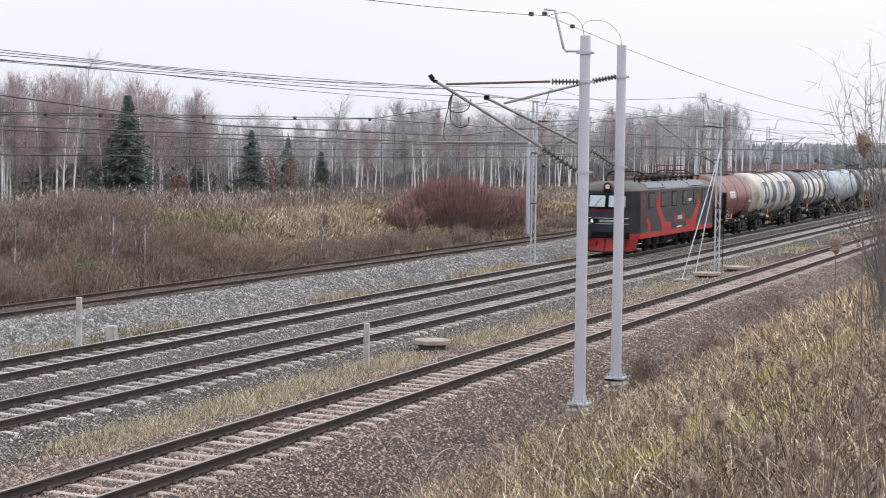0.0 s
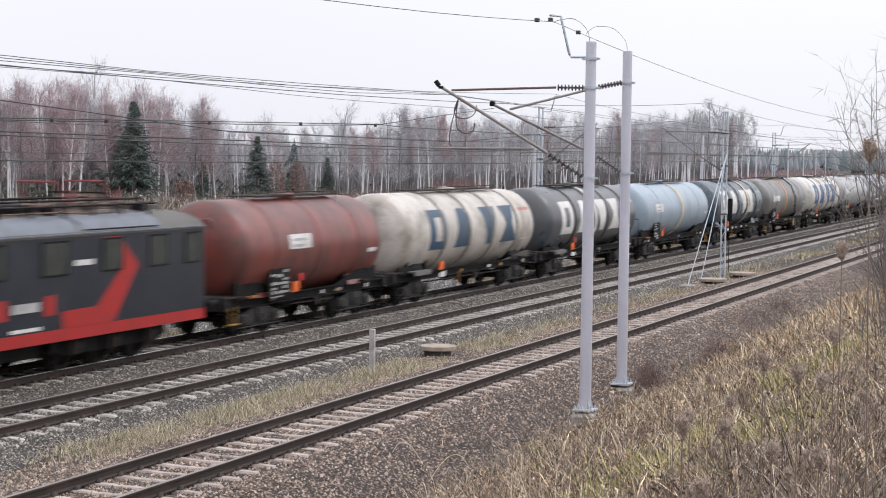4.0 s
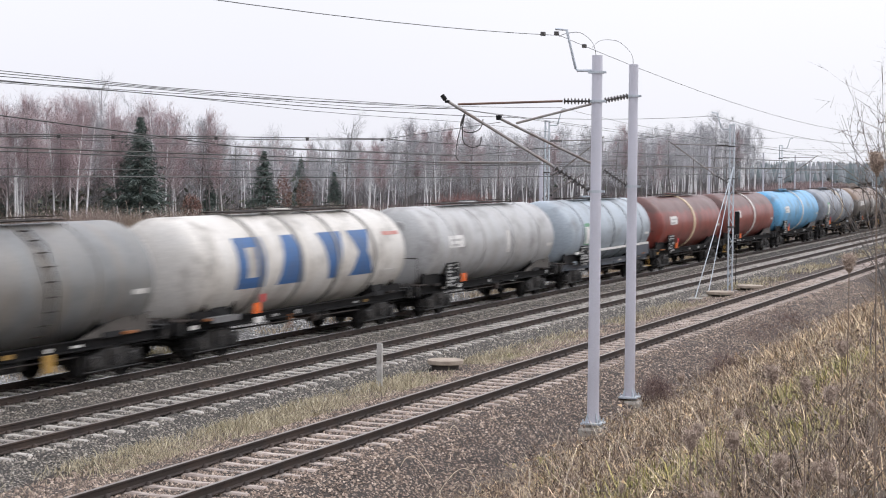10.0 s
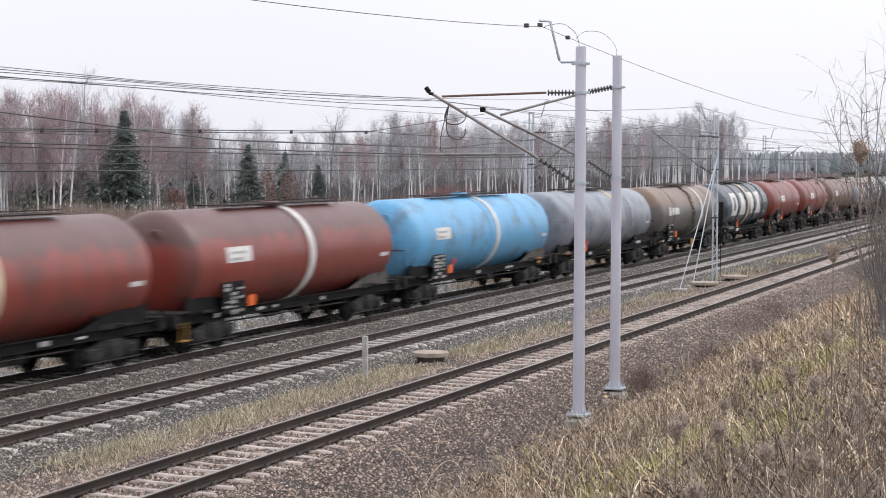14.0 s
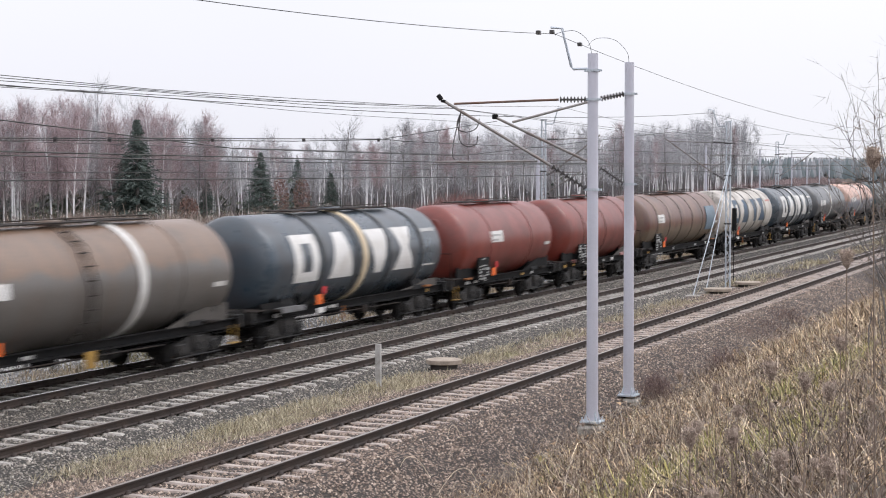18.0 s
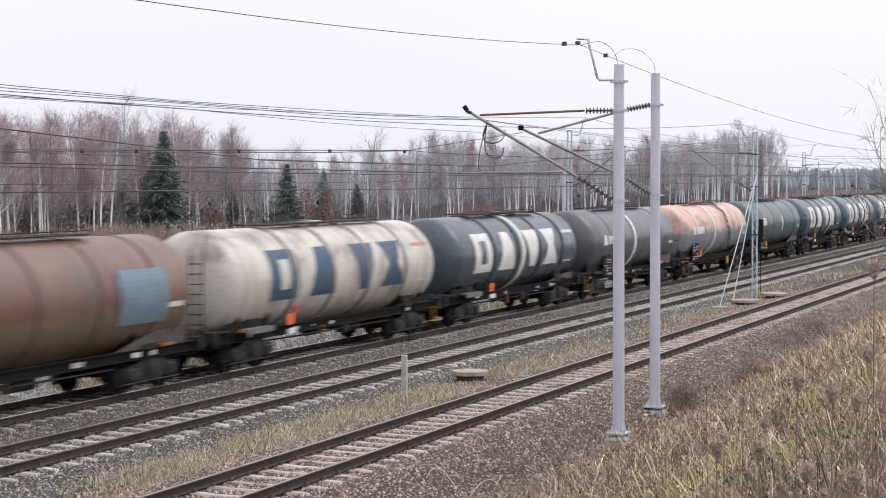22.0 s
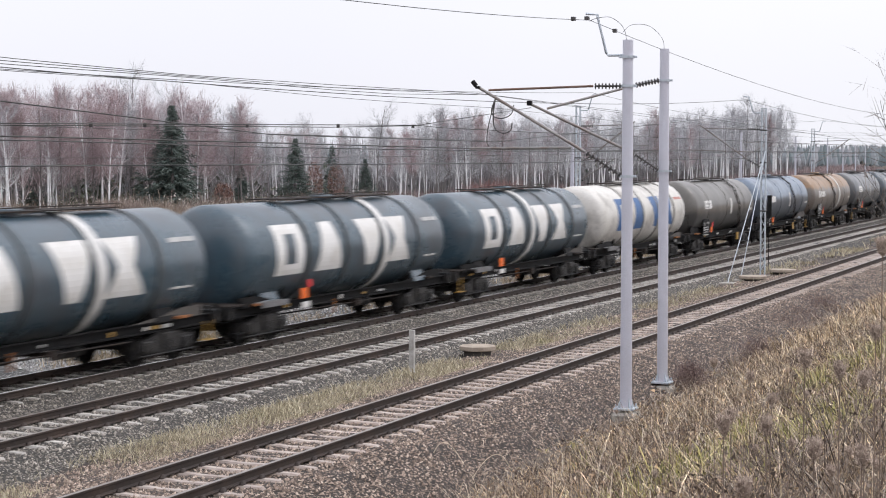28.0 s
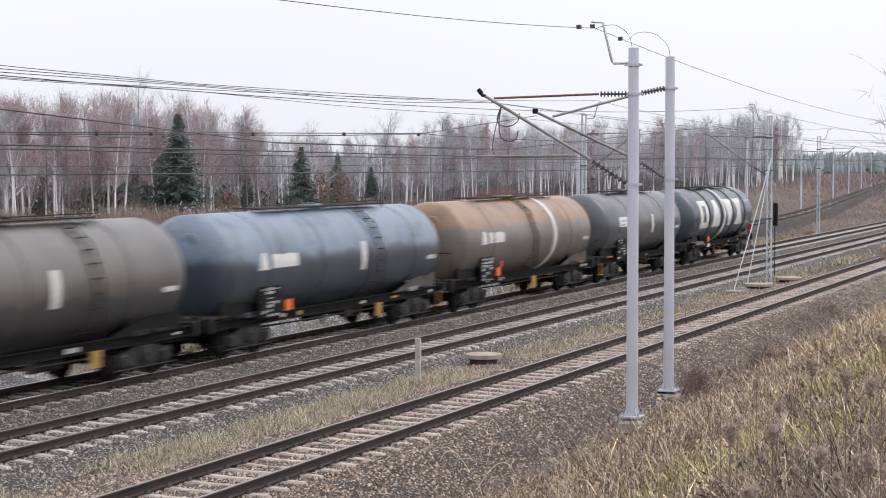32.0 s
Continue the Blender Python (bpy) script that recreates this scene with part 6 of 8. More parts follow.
def hoop(x, w, lift, a0=-2.0, a1=5.1):
    """A ring round the tank from side to side over the top."""
    r = TANK_R
    return Build().lathe([(x - w / 2, r - 0.01), (x - w / 2, r + lift), (x + w / 2, r + lift), (x + w / 2, r - 0.01)], "x", 40, (0, 0, TANK_Z))


def decal(bounds, lift=0.008):
    """A painted patch on the near side of the tank: rows of (height angle, left x, right x)."""
    b, r = Build(), TANK_R + lift
    rows = []
    for (a0, l0, r0), (a1, l1, r1) in zip(bounds[:-1], bounds[1:]):
        n = max(1, int(abs(a1 - a0) / 5))
        rows += [(a0 + (a1 - a0) * k / n, l0 + (l1 - l0) * k / n, r0 + (r1 - r0) * k / n) for k in range(n)]
    rows.append(bounds[-1])
    vs = []
    for a, x0, x1 in rows:
        c, s = math.cos(radians(a)), math.sin(radians(a))
        vs += [(x0, -r * c, TANK_Z + r * s), (x1, -r * c, TANK_Z + r * s), (x1, -(r - 0.02) * c, TANK_Z + (r - 0.02) * s), (x0, -(r - 0.02) * c, TANK_Z + (r - 0.02) * s)]
    fs = []
    for k in range(len(rows) - 1):
        i = k * 4
        fs += [(i + j, i + (j + 1) % 4, i + 4 + (j + 1) % 4, i + 4 + j) for j in range(4)]
    fs += [(0, 1, 2, 3), tuple(len(vs) - 4 + j for j in (3, 2, 1, 0))]
    return b.add(vs, fs)


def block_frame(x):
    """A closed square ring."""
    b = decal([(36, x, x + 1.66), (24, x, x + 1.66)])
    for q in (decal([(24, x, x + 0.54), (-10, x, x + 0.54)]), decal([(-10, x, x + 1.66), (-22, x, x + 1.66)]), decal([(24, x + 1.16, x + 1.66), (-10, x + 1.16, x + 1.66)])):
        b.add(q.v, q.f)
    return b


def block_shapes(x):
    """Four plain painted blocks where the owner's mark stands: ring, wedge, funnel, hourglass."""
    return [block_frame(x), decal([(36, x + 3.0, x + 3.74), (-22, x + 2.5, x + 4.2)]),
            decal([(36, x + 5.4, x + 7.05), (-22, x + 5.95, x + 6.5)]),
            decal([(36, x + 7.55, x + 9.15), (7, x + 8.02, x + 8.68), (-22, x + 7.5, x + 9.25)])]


def letter_shapes(x):
    """Plain upright bars in place of a painted owner's name."""
    out = [decal([(15, x + 0.22, x + 0.42), (-3, x, x + 0.62)])]
    for k, (a, w) in enumerate(((0.80, 0.36), (1.22, 0.34), (1.60, 0.34), (1.98, 0.30))):
        out.append(decal([(13 - (k % 2), x + a, x + a + w), (-2, x + a, x + a + w)]))
    return out


# shared pieces
def wheel_data():
    b = Build().lathe([(-0.065, 0.0), (-0.065, 0.10), (-0.02, 0.14), (-0.01, 0.36), (-0.06, 0.40), (-0.068, 0.458), (0.05, 0.462), (0.068, 0.49), (0.08, 0.49), (0.08, 0.40), (0.03, 0.37), (0.02, 0.13), (0.065, 0.10), (0.065, 0.0)], "y", 18)
    return b.data("wheel", M["wheel"], True)


WHEEL = wheel_data()
AXLE = Build().tube([(0, -0.68, 0), (0, 0.68, 0)], 0.08, 10).data("axle", M["wheel"], True)
SIDE = Build()
SIDE.prism([(-1.25, 0.62), (-1.2, 0.42), (-0.68, 0.40), (-0.45, 0.28), (0.45, 0.28), (0.68, 0.40), (1.2, 0.42), (1.25, 0.62), (0.75, 0.70), (0.4, 0.82), (-0.4, 0.82), (-0.75, 0.70)], "y", -0.07, 0.07)
for sx in (-0.9, 0.9):
    SIDE.box((sx, 0, 0.46), (0.34, 0.26, 0.32))
    SIDE.lathe([(-0.16, 0.0), (-0.16, 0.11), (0.0, 0.12)], "y", 12, (sx, 0, 0.46))
    for e in (-0.26, 0.26):
        SIDE.tube([(sx + e, -0.05, 0.40), (sx + e, -0.05, 0.66)], 0.065, 8)
SIDE.box((0, -0.06, 0.60), (0.5, 0.2, 0.36))
for sx in (-0.17, 0.0, 0.17):
    SIDE.tube([(sx, -0.12, 0.36), (sx, -0.12, 0.62)], 0.07, 8)
for sx in (-1.28, -0.52, 0.52, 1.28):
    SIDE.box((sx, 0.12, 0.42), (0.10, 0.16, 0.44))
    SIDE.tube([(sx, -0.02, 0.78), (sx * 0.92, -0.02, 0.26)], 0.022, 6)
SIDE.tube([(-1.3, -0.10, 0.27), (1.3, -0.10, 0.27)], 0.02, 6)
SIDE = SIDE.data("side_frame", M["bogie_steel"])
BOLSTER = Build().box((0, 0, 0.74), (0.55, 2.1, 0.2)).data("bolster", M["black_iron"])
BRAKE = Build().box((0, 0, 0.34), (1.0, 1.5, 0.06)).box((-0.45, 0, 0.45), (0.07, 1.7, 0.16)).box((0.45, 0, 0.45), (0.07, 1.7, 0.16)).data("brake_rigging", M["brown_iron"])
BUFFER = Build().tube([(0, 0, 0), (-0.34, 0, 0)], 0.10, 12).tube([(-0.34, 0, 0), (-0.5, 0, 0)], 0.065, 10).lathe([(-0.50, 0.22), (-0.53, 0.225), (-0.56, 0.20), (-0.575, 0.0)], "x", 18).data("buffer", M["bogie_steel"], True)
HOOK = Build().box((-0.12, 0, 0), (0.24, 0.07, 0.14)).tube([(-0.2, 0, 0.02), (-0.42, 0, -0.08), (-0.5, 0, -0.3)], 0.035, 6).data("coupling_hook", M["black_iron"])
LADDER_RUNGS = 9


def mesh_part(name, me, parent, m, label=""):
    ob = new(name, me)
    ob.parent = parent
    ob.matrix_basis = m
    return tagged(ob, label)


def rolling(parent, x, y, r_scale=1.0, z=0.46):
    """A wheel whose own space sits at its axle, so that it can turn there."""
    ob = new("wheel", WHEEL)
    ob.parent = parent
    ob.matrix_parent_inverse = pose(x, y, z, 0, 0, 180 if y > 0 else 0) @ Matrix.Scale(r_scale, 4)
    WHEELS.append((ob, y > 0, 0.46 * r_scale))
    return ob


WHEELS = []


def bogie(parent, x):
    bg_ = new("bogie")
    bg_.parent = parent
    bg_.matrix_basis = pose(x, 0, 0)
    for s in (-1, 1):
        mesh_part("side_frame", SIDE, bg_, pose(0, s * 1.02, 0, 0, 0, 0 if s < 0 else 180))
    mesh_part("bolster", BOLSTER, bg_, pose(0, 0, 0))
    mesh_part("brake_rigging", BRAKE, bg_, pose(0, 0, 0))
    for e in (-0.9, 0.9):
        mesh_part("axle", AXLE, bg_, pose(e, 0, 0.46))
        for s in (-0.75, 0.75):
            rolling(bg_, e, s)
    return bg_


def rail_frame(pts, r=0.022):
    return Build().tube(pts, r, 6)


def panel(parent, x, z, w, h, rows, seed, label="dark data panel with pale unreadable lines"):
    """A data board on the sole bar with rows of pale bars in place of its lettering."""
    p = part("data_panel", Build().box((x, -1.36, z), (w, 0.03, h)), M["black_iron"], parent, label)
    rng = random.Random(seed)
    for k in range(rows):
        zz = z + h / 2 - (k + 0.6) * h / rows
        for c in range(3):
            if rng.random() < 0.62:
                a = rng.uniform(0.12, 0.31) * w
                part("text_bar", Build().box((x + (c - 1) * w * 0.31 + rng.uniform(-0.03, 0.03), -1.382, zz + rng.uniform(-0.02, 0.02)), (a, 0.008, h / rows * rng.uniform(0.3, 0.8))), M["grey_mark"], p)
    return p


# near-side marks by kind; x counts from the front end of the tank
def wagon(index, x_end, x_front, paint, label, style, band=None, hoops=5, marks="white_mark", seed=0, skirt=None, extra=()):
    length = x_end - x_front
    h = length / 2
    f = lambda d: -h + d                       # distance from the front end to local x
    top = tagged(new("tank_wagon"), label, "wagon", "tank wagons of the train")
    TRAIN.append((top, (x_end + x_front) / 2))
    mat = PAINT[paint]
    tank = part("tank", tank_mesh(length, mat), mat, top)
    spots = (3.7, 6.25, 8.8, 11.6) if style == "blocks" else [0.75 + (length - 1.5) * (k + 0.5) / hoops for k in range(hoops)]
    for d in spots:
        # HOOP colours carry grime and painted shadow; other hoops match the tank
        part("hoop", hoop(f(d), 0.17 if style == "blocks" else 0.12, 0.035 if style == "blocks" else 0.016), HOOP[paint] if style == "blocks" or "dark_hoops" in extra else mat, tank, "reinforcing hoop", True)
    if band:
        part("band", hoop(f(band[1]), 0.34, 0.012 if not hoops else 0.04), M[band[0]], tank, "painted hoop", True)
    # saddle, frame and running gear
    ends = h + 0.48
    for s in (-1, 1):
        part("sole_bar", Build().prism([(s * 1.0, 0.82), (s * 1.15, 0.82), (s * 1.15, 0.845), (s * 1.05, 0.86), (s * 1.05, 1.04), (s * 1.15, 1.055), (s * 1.15, 1.08), (s * 1.0, 1.08)][::s], "x", -ends, ends), M["black_iron"] if skirt is None else skirt, top)
        part("head_stock", Build().box((s * ends, 0, 0.98), (0.14, 2.5, 0.36)), M["bogie_steel"], top)
        part("saddle", Build().prism([(-1.2, 1.05), (1.2, 1.05), (1.0, 1.5), (0.6, 1.22), (0, 1.08), (-0.6, 1.22), (-1.0, 1.5)], "x", s * (h - 1.9) - 0.45, s * (h - 1.9) + 0.45), M["black_iron"] if seed % 4 else mat, top, "tank saddle plate")
        high = 1.34 if style == "blocks" else 1.55
        for y in (-1.12, 1.12):
            part("cradle_plate", Build().prism([(s * (h - 3.4), 1.08), (s * (h - 0.15), 1.08), (s * (h - 0.15), high), (s * (h - 1.1), high), (s * (h - 2.0), high - 0.14)][::s], "y", y - 0.02, y + 0.02), M["black_iron"] if s < 0 or seed % 3 == 0 else M["cradle_dust_neck_shade"], top, "dusty sloping cradle plate")
        for d in (0.9, 2.6):
            part("cradle_web", Build().prism([(-1.1, 1.06), (1.1, 1.06), (1.18, 1.62), (0.8, 1.24), (0, 1.02), (-0.8, 1.24), (-1.18, 1.62)], "x", s * (h - d) - 0.025, s * (h - d) + 0.025), M["black_iron"], top)
        bogie(top, s * (h - 1.75))
        for y in (-0.875, 0.875):
            mesh_part("buffer", BUFFER, top, pose(s * (ends + 0.07), y, 1.04, 0, 0, 0 if s < 0 else 180))
        mesh_part("coupling_hook", HOOK, top, pose(s * (ends + 0.07), 0, 1.0, 0, 0, 0 if s < 0 else 180))
        part("foot_step", Build().box((s * (ends - 0.4), -1.2, 0.42), (0.42, 0.2, 0.03)).box((s * (ends - 0.6), -1.2, 0.66), (0.03, 0.03, 0.5)).box((s * (ends - 0.2), -1.2, 0.66), (0.03, 0.03, 0.5)), M["yellow_mark"] if (seed + 2 * (s > 0)) % 5 == 0 else M["black_iron"], top, "hanging foot step")
    part("end_platform", Build().box((-h - 0.1, 0, 1.16), (0.9, 2.5, 0.04)), M["brown_iron"], top, "grated end platform")
    part("end_rail", rail_frame([(-h - 0.45, -1.15, 1.16), (-h - 0.45, -1.15, 2.1), (-h - 0.45, 1.15, 2.1), (-h - 0.45, 1.15, 1.16)]), M["brown_iron"], top, "bent tube railing") if style == "plate" and seed % 2 else None
    # top gear
    part("walkway", Build().box((0.3, -0.28, TANK_Z + TANK_R + 0.07), (length * 0.55, 0.34, 0.035)).box((0.3, 0.28, TANK_Z + TANK_R + 0.07), (length * 0.55, 0.34, 0.035)), M["brown_iron"], top, "grated roof walkway")
    part("walkway_rail", rail_frame([(0.3 - length * 0.27, -0.5, TANK_Z + 1.38), (0.3 - length * 0.27, -0.5, TANK_Z + 1.62), (0.3 + length * 0.27, -0.5, TANK_Z + 1.62), (0.3 + length * 0.27, -0.5, TANK_Z + 1.38)], 0.016), M["brown_iron"], top)
    part("manhole", Build().lathe([(1.36, 0.34), (1.56, 0.34), (1.60, 0.30), (1.62, 0.0)], "z", 18, (0.3, 0, TANK_Z)), mat, top, "round filling lid", True)
    part("valve_wheel", Build().lathe([(1.55, 0.12), (1.58, 0.14), (1.61, 0.12)], "z", 12, (1.2, 0.1, TANK_Z)), M["brown_iron"], top)
    # pipes and boxes under the tank
    part("brake_cylinder", Build().tube([(-1.2, -0.55, 0.72), (-0.4, -0.55, 0.72)], 0.17, 12), M["black_iron"], top, "", True)
    part("outlet_pipe", Build().tube([(0.2, -1.2, 0.72), (0.2, 1.2, 0.72)], 0.07, 10).box((0.2, -1.24, 0.72), (0.22, 0.1, 0.22)), M["brown_iron"], top, "outlet valve pipe", True)
    part("centre_sill", Build().box((0, 0, 0.92), (2 * ends - 0.2, 0.6, 0.26)), M["black_iron"], top)
    part("air_reservoir", Build().tube([(0.9, -0.75, 0.66), (2.0, -0.75, 0.66)], 0.16, 12), M["bogie_steel"], top, "", True)
    part("control_rod", Build().tube([(f(3.6), -1.18, 0.74), (f(length - 3.6), -1.18, 0.70)], 0.02, 6), M["brown_iron"], top)
    marks_rng = random.Random(900 + seed)
    for q in range(5):
        d = marks_rng.uniform(0.3, length - 0.3)
        w_ = marks_rng.uniform(0.12, 0.42)
        part("small_plate", Build().box((f(d), -1.165, 0.95), (w_, 0.012, marks_rng.uniform(0.06, 0.13))), M[marks_rng.choice(("white_mark", "grey_mark", "grey_mark", "yellow_mark"))], top, "small pale plate on the frame")
    for q, d in enumerate((1.0, length - 1.3)):
        part("axle_dust", Build().box((f(d), -1.26, 1.12), (0.5, 0.16, 0.06)), M["rust_orange"] if (seed + q) % 3 == 0 else M["brown_iron"], top, "rusty step bracket")
    part("brake_pipe", Build().tube([(-ends, -0.9, 0.72), (-2, -0.85, 0.66), (2, -0.85, 0.66), (ends, -0.9, 0.72)], 0.025, 6), M["black_iron"], top)
    for u in (0.42, 0.58):
        part("side_bracket", Build().box((f(length * u), -1.12, 0.70), (0.07, 0.07, 0.40)), M["rust_orange"] if style == "blocks" and u < 0.5 else M["black_iron"], top, "rusty stay under the tank")
    part("warning_plate", Build().box((f(3.5), -1.385, 1.26), (0.40, 0.03, 0.30)), M["orange"], top, "orange warning plate")
    if seed % 3 != 1:
        part("red_label", Build().box((f(3.9), -1.36, 1.52), (0.24, 0.02, 0.22)), M["red_mark"], top, "red diamond label")
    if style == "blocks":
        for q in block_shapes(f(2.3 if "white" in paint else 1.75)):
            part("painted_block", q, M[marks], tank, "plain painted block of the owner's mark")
        part("name_strip", decal([(31, f(length - 2.0), f(length - 0.75)), (26, f(length - 2.0), f(length - 0.75))]), M["faded_red"] if marks != "white_mark" else M["white_mark"] if seed in (2, 19) else M["grey_mark"], tank, "lettering strip, unreadable")
        part("line_mark", decal([(-19, f(length - 2.0), f(length - 1.0)), (-21, f(length - 2.0), f(length - 1.0))]), M["white_mark"], tank)
        if seed == 18:
            la = part("end_ladder", rail_frame([(-h - 0.12, -0.62, 1.2), (-h - 0.12, -0.62, 3.0), (-h + 0.35, -0.5, 3.75)], 0.02), M["brown_iron"], top, "rusty ladder on the tank's end")
            part("stile", rail_frame([(-h - 0.12, -0.22, 1.2), (-h - 0.12, -0.22, 3.0), (-h + 0.35, -0.2, 3.75)], 0.02), M["brown_iron"], la)
            for q in range(7):
                part("rung", Build().box((-h - 0.12, -0.42, 1.35 + q * 0.27), (0.03, 0.4, 0.03)), M["brown_iron"], la)
        part("plate", Build().box((f(1.7), -1.26, 1.14), (1.5, 0.30, 0.05)).box((f(1.7), -1.40, 1.10), (1.5, 0.03, 0.16)), M["step_plate"], top, "pale dusty step plate")
        part("plate", Build().box((f(3.6), -1.38, 0.93), (0.5, 0.03, 0.16)), M["white_mark"], top, "pale tare plate")
    else:
        short = length < 12.5
        if "letters" in extra:
            for q in letter_shapes(f(1.7)):
                part("painted_bar", q, M["white_mark"], tank, "plain white bar of the owner's name")
        elif "green" not in extra:
            b0 = f(1.95 if not short else 3.0)
            part("name_board", decal([(17, b0, b0 + 1.45), (0, b0, b0 + 1.45)]), M["white_mark"], tank, "white board with unreadable dark lettering")
            for k in range(2):
                part("text_bar", decal([(12 - 7 * k, b0 + 0.2, b0 + 1.15 - 0.3 * k), (9 - 7 * k, b0 + 0.2, b0 + 1.15 - 0.3 * k)], 0.014), M["grey_mark"], tank)
        part("end_lid", Build().lathe([(-0.03, 0.0), (-0.03, 0.2), (0.0, 0.22), (0.25, 0.22)], "x", 16, (-h + 0.10, -0.25, TANK_Z + 0.75)), mat, tank, "small round end lid", True)
        panel(top, f(2.45), 1.42, 1.25, 0.85, 7, seed)
        part("line_mark", decal([(-8, f(length - 1.4), f(length - 0.75)), (-13, f(length - 1.4), f(length - 0.75))]), M["white_mark"], tank)
        if "ladder" in extra:
            x = f(7.2 if band and band[1] > 8 else 9.4)
            la = part("ladder", rail_frame([(x - 0.2, -0.5, 3.88), (x - 0.2, -1.2, 3.35), (x - 0.2, -1.55, 2.4), (x - 0.2, -1.45, 1.0)], 0.022), M["brown_iron"], top, "side ladder")
            la2 = part("stile", rail_frame([(x + 0.2, -0.5, 3.88), (x + 0.2, -1.2, 3.35), (x + 0.2, -1.55, 2.4), (x + 0.2, -1.45, 1.0)], 0.022), M["brown_iron"], la)
            for k in range(LADDER_RUNGS):
                a = -45 + k * 13
                r = TANK_R + 0.09
                part("rung", Build().tube([(x - 0.2, -r * math.cos(radians(a)), TANK_Z + r * math.sin(radians(a))), (x + 0.2, -r * math.cos(radians(a)), TANK_Z + r * math.sin(radians(a)))], 0.018, 5), M["brown_iron"], la)
            part("ladder_step", Build().box((x, -1.42, 0.7), (0.42, 0.05, 0.40)), M["yellow_mark"], la, "worn yellow step frame")
    if "sill" in extra:
        part("side_sill", Build().prism([(f(1.2), 1.6), (f(length - 0.4), 1.66), (f(length - 0.4), 1.56), (f(1.2), 1.5)], "y", -1.34, -1.28), M["white_mark"], top, "white line along the tank's flank")
        part("side_panel", Build().prism([(f(length - 3.2), 1.06), (f(length - 0.3), 1.06), (f(length - 0.3), 1.56), (f(length - 2.4), 1.55)], "y", -1.33, -1.25), M["slate_steel"], top, "slate grey flank panel")
    if "green" in extra:
        part("green_board", decal([(18, f(2.3), f(3.1)), (-20, f(2.3), f(3.1))]), M["green_mark"], tank, "green-bordered board")
        part("white_board", decal([(12, f(2.4), f(3.0)), (-18, f(2.4), f(3.0))], 0.014), M["white_mark"], tank, "white board")
    if "patch" in extra:
        part("blue_patch", decal([(27, f(length - 3.7), f(length - 1.5)), (-26, f(length - 3.7), f(length - 1.5))], 0.04), M["patch_blue"], tank, "fresh blue-grey paint patch")
    if "dash" in extra:
        part("white_dash", decal([(18, f(length * 0.56), f(length * 0.56) + 0.30), (-16, f(length * 0.56), f(length * 0.56) + 0.30)]), M["white_mark"], tank, "white upright stripe")
    if "tail" in extra:
        for y in (-1.0, 1.0):
            part("tail_board", Build().box((ends + 0.1, y, 1.5), (0.02, 0.28, 0.34)), M["red_mark"], top, "red and white tail board")
    return top


TRAIN = []
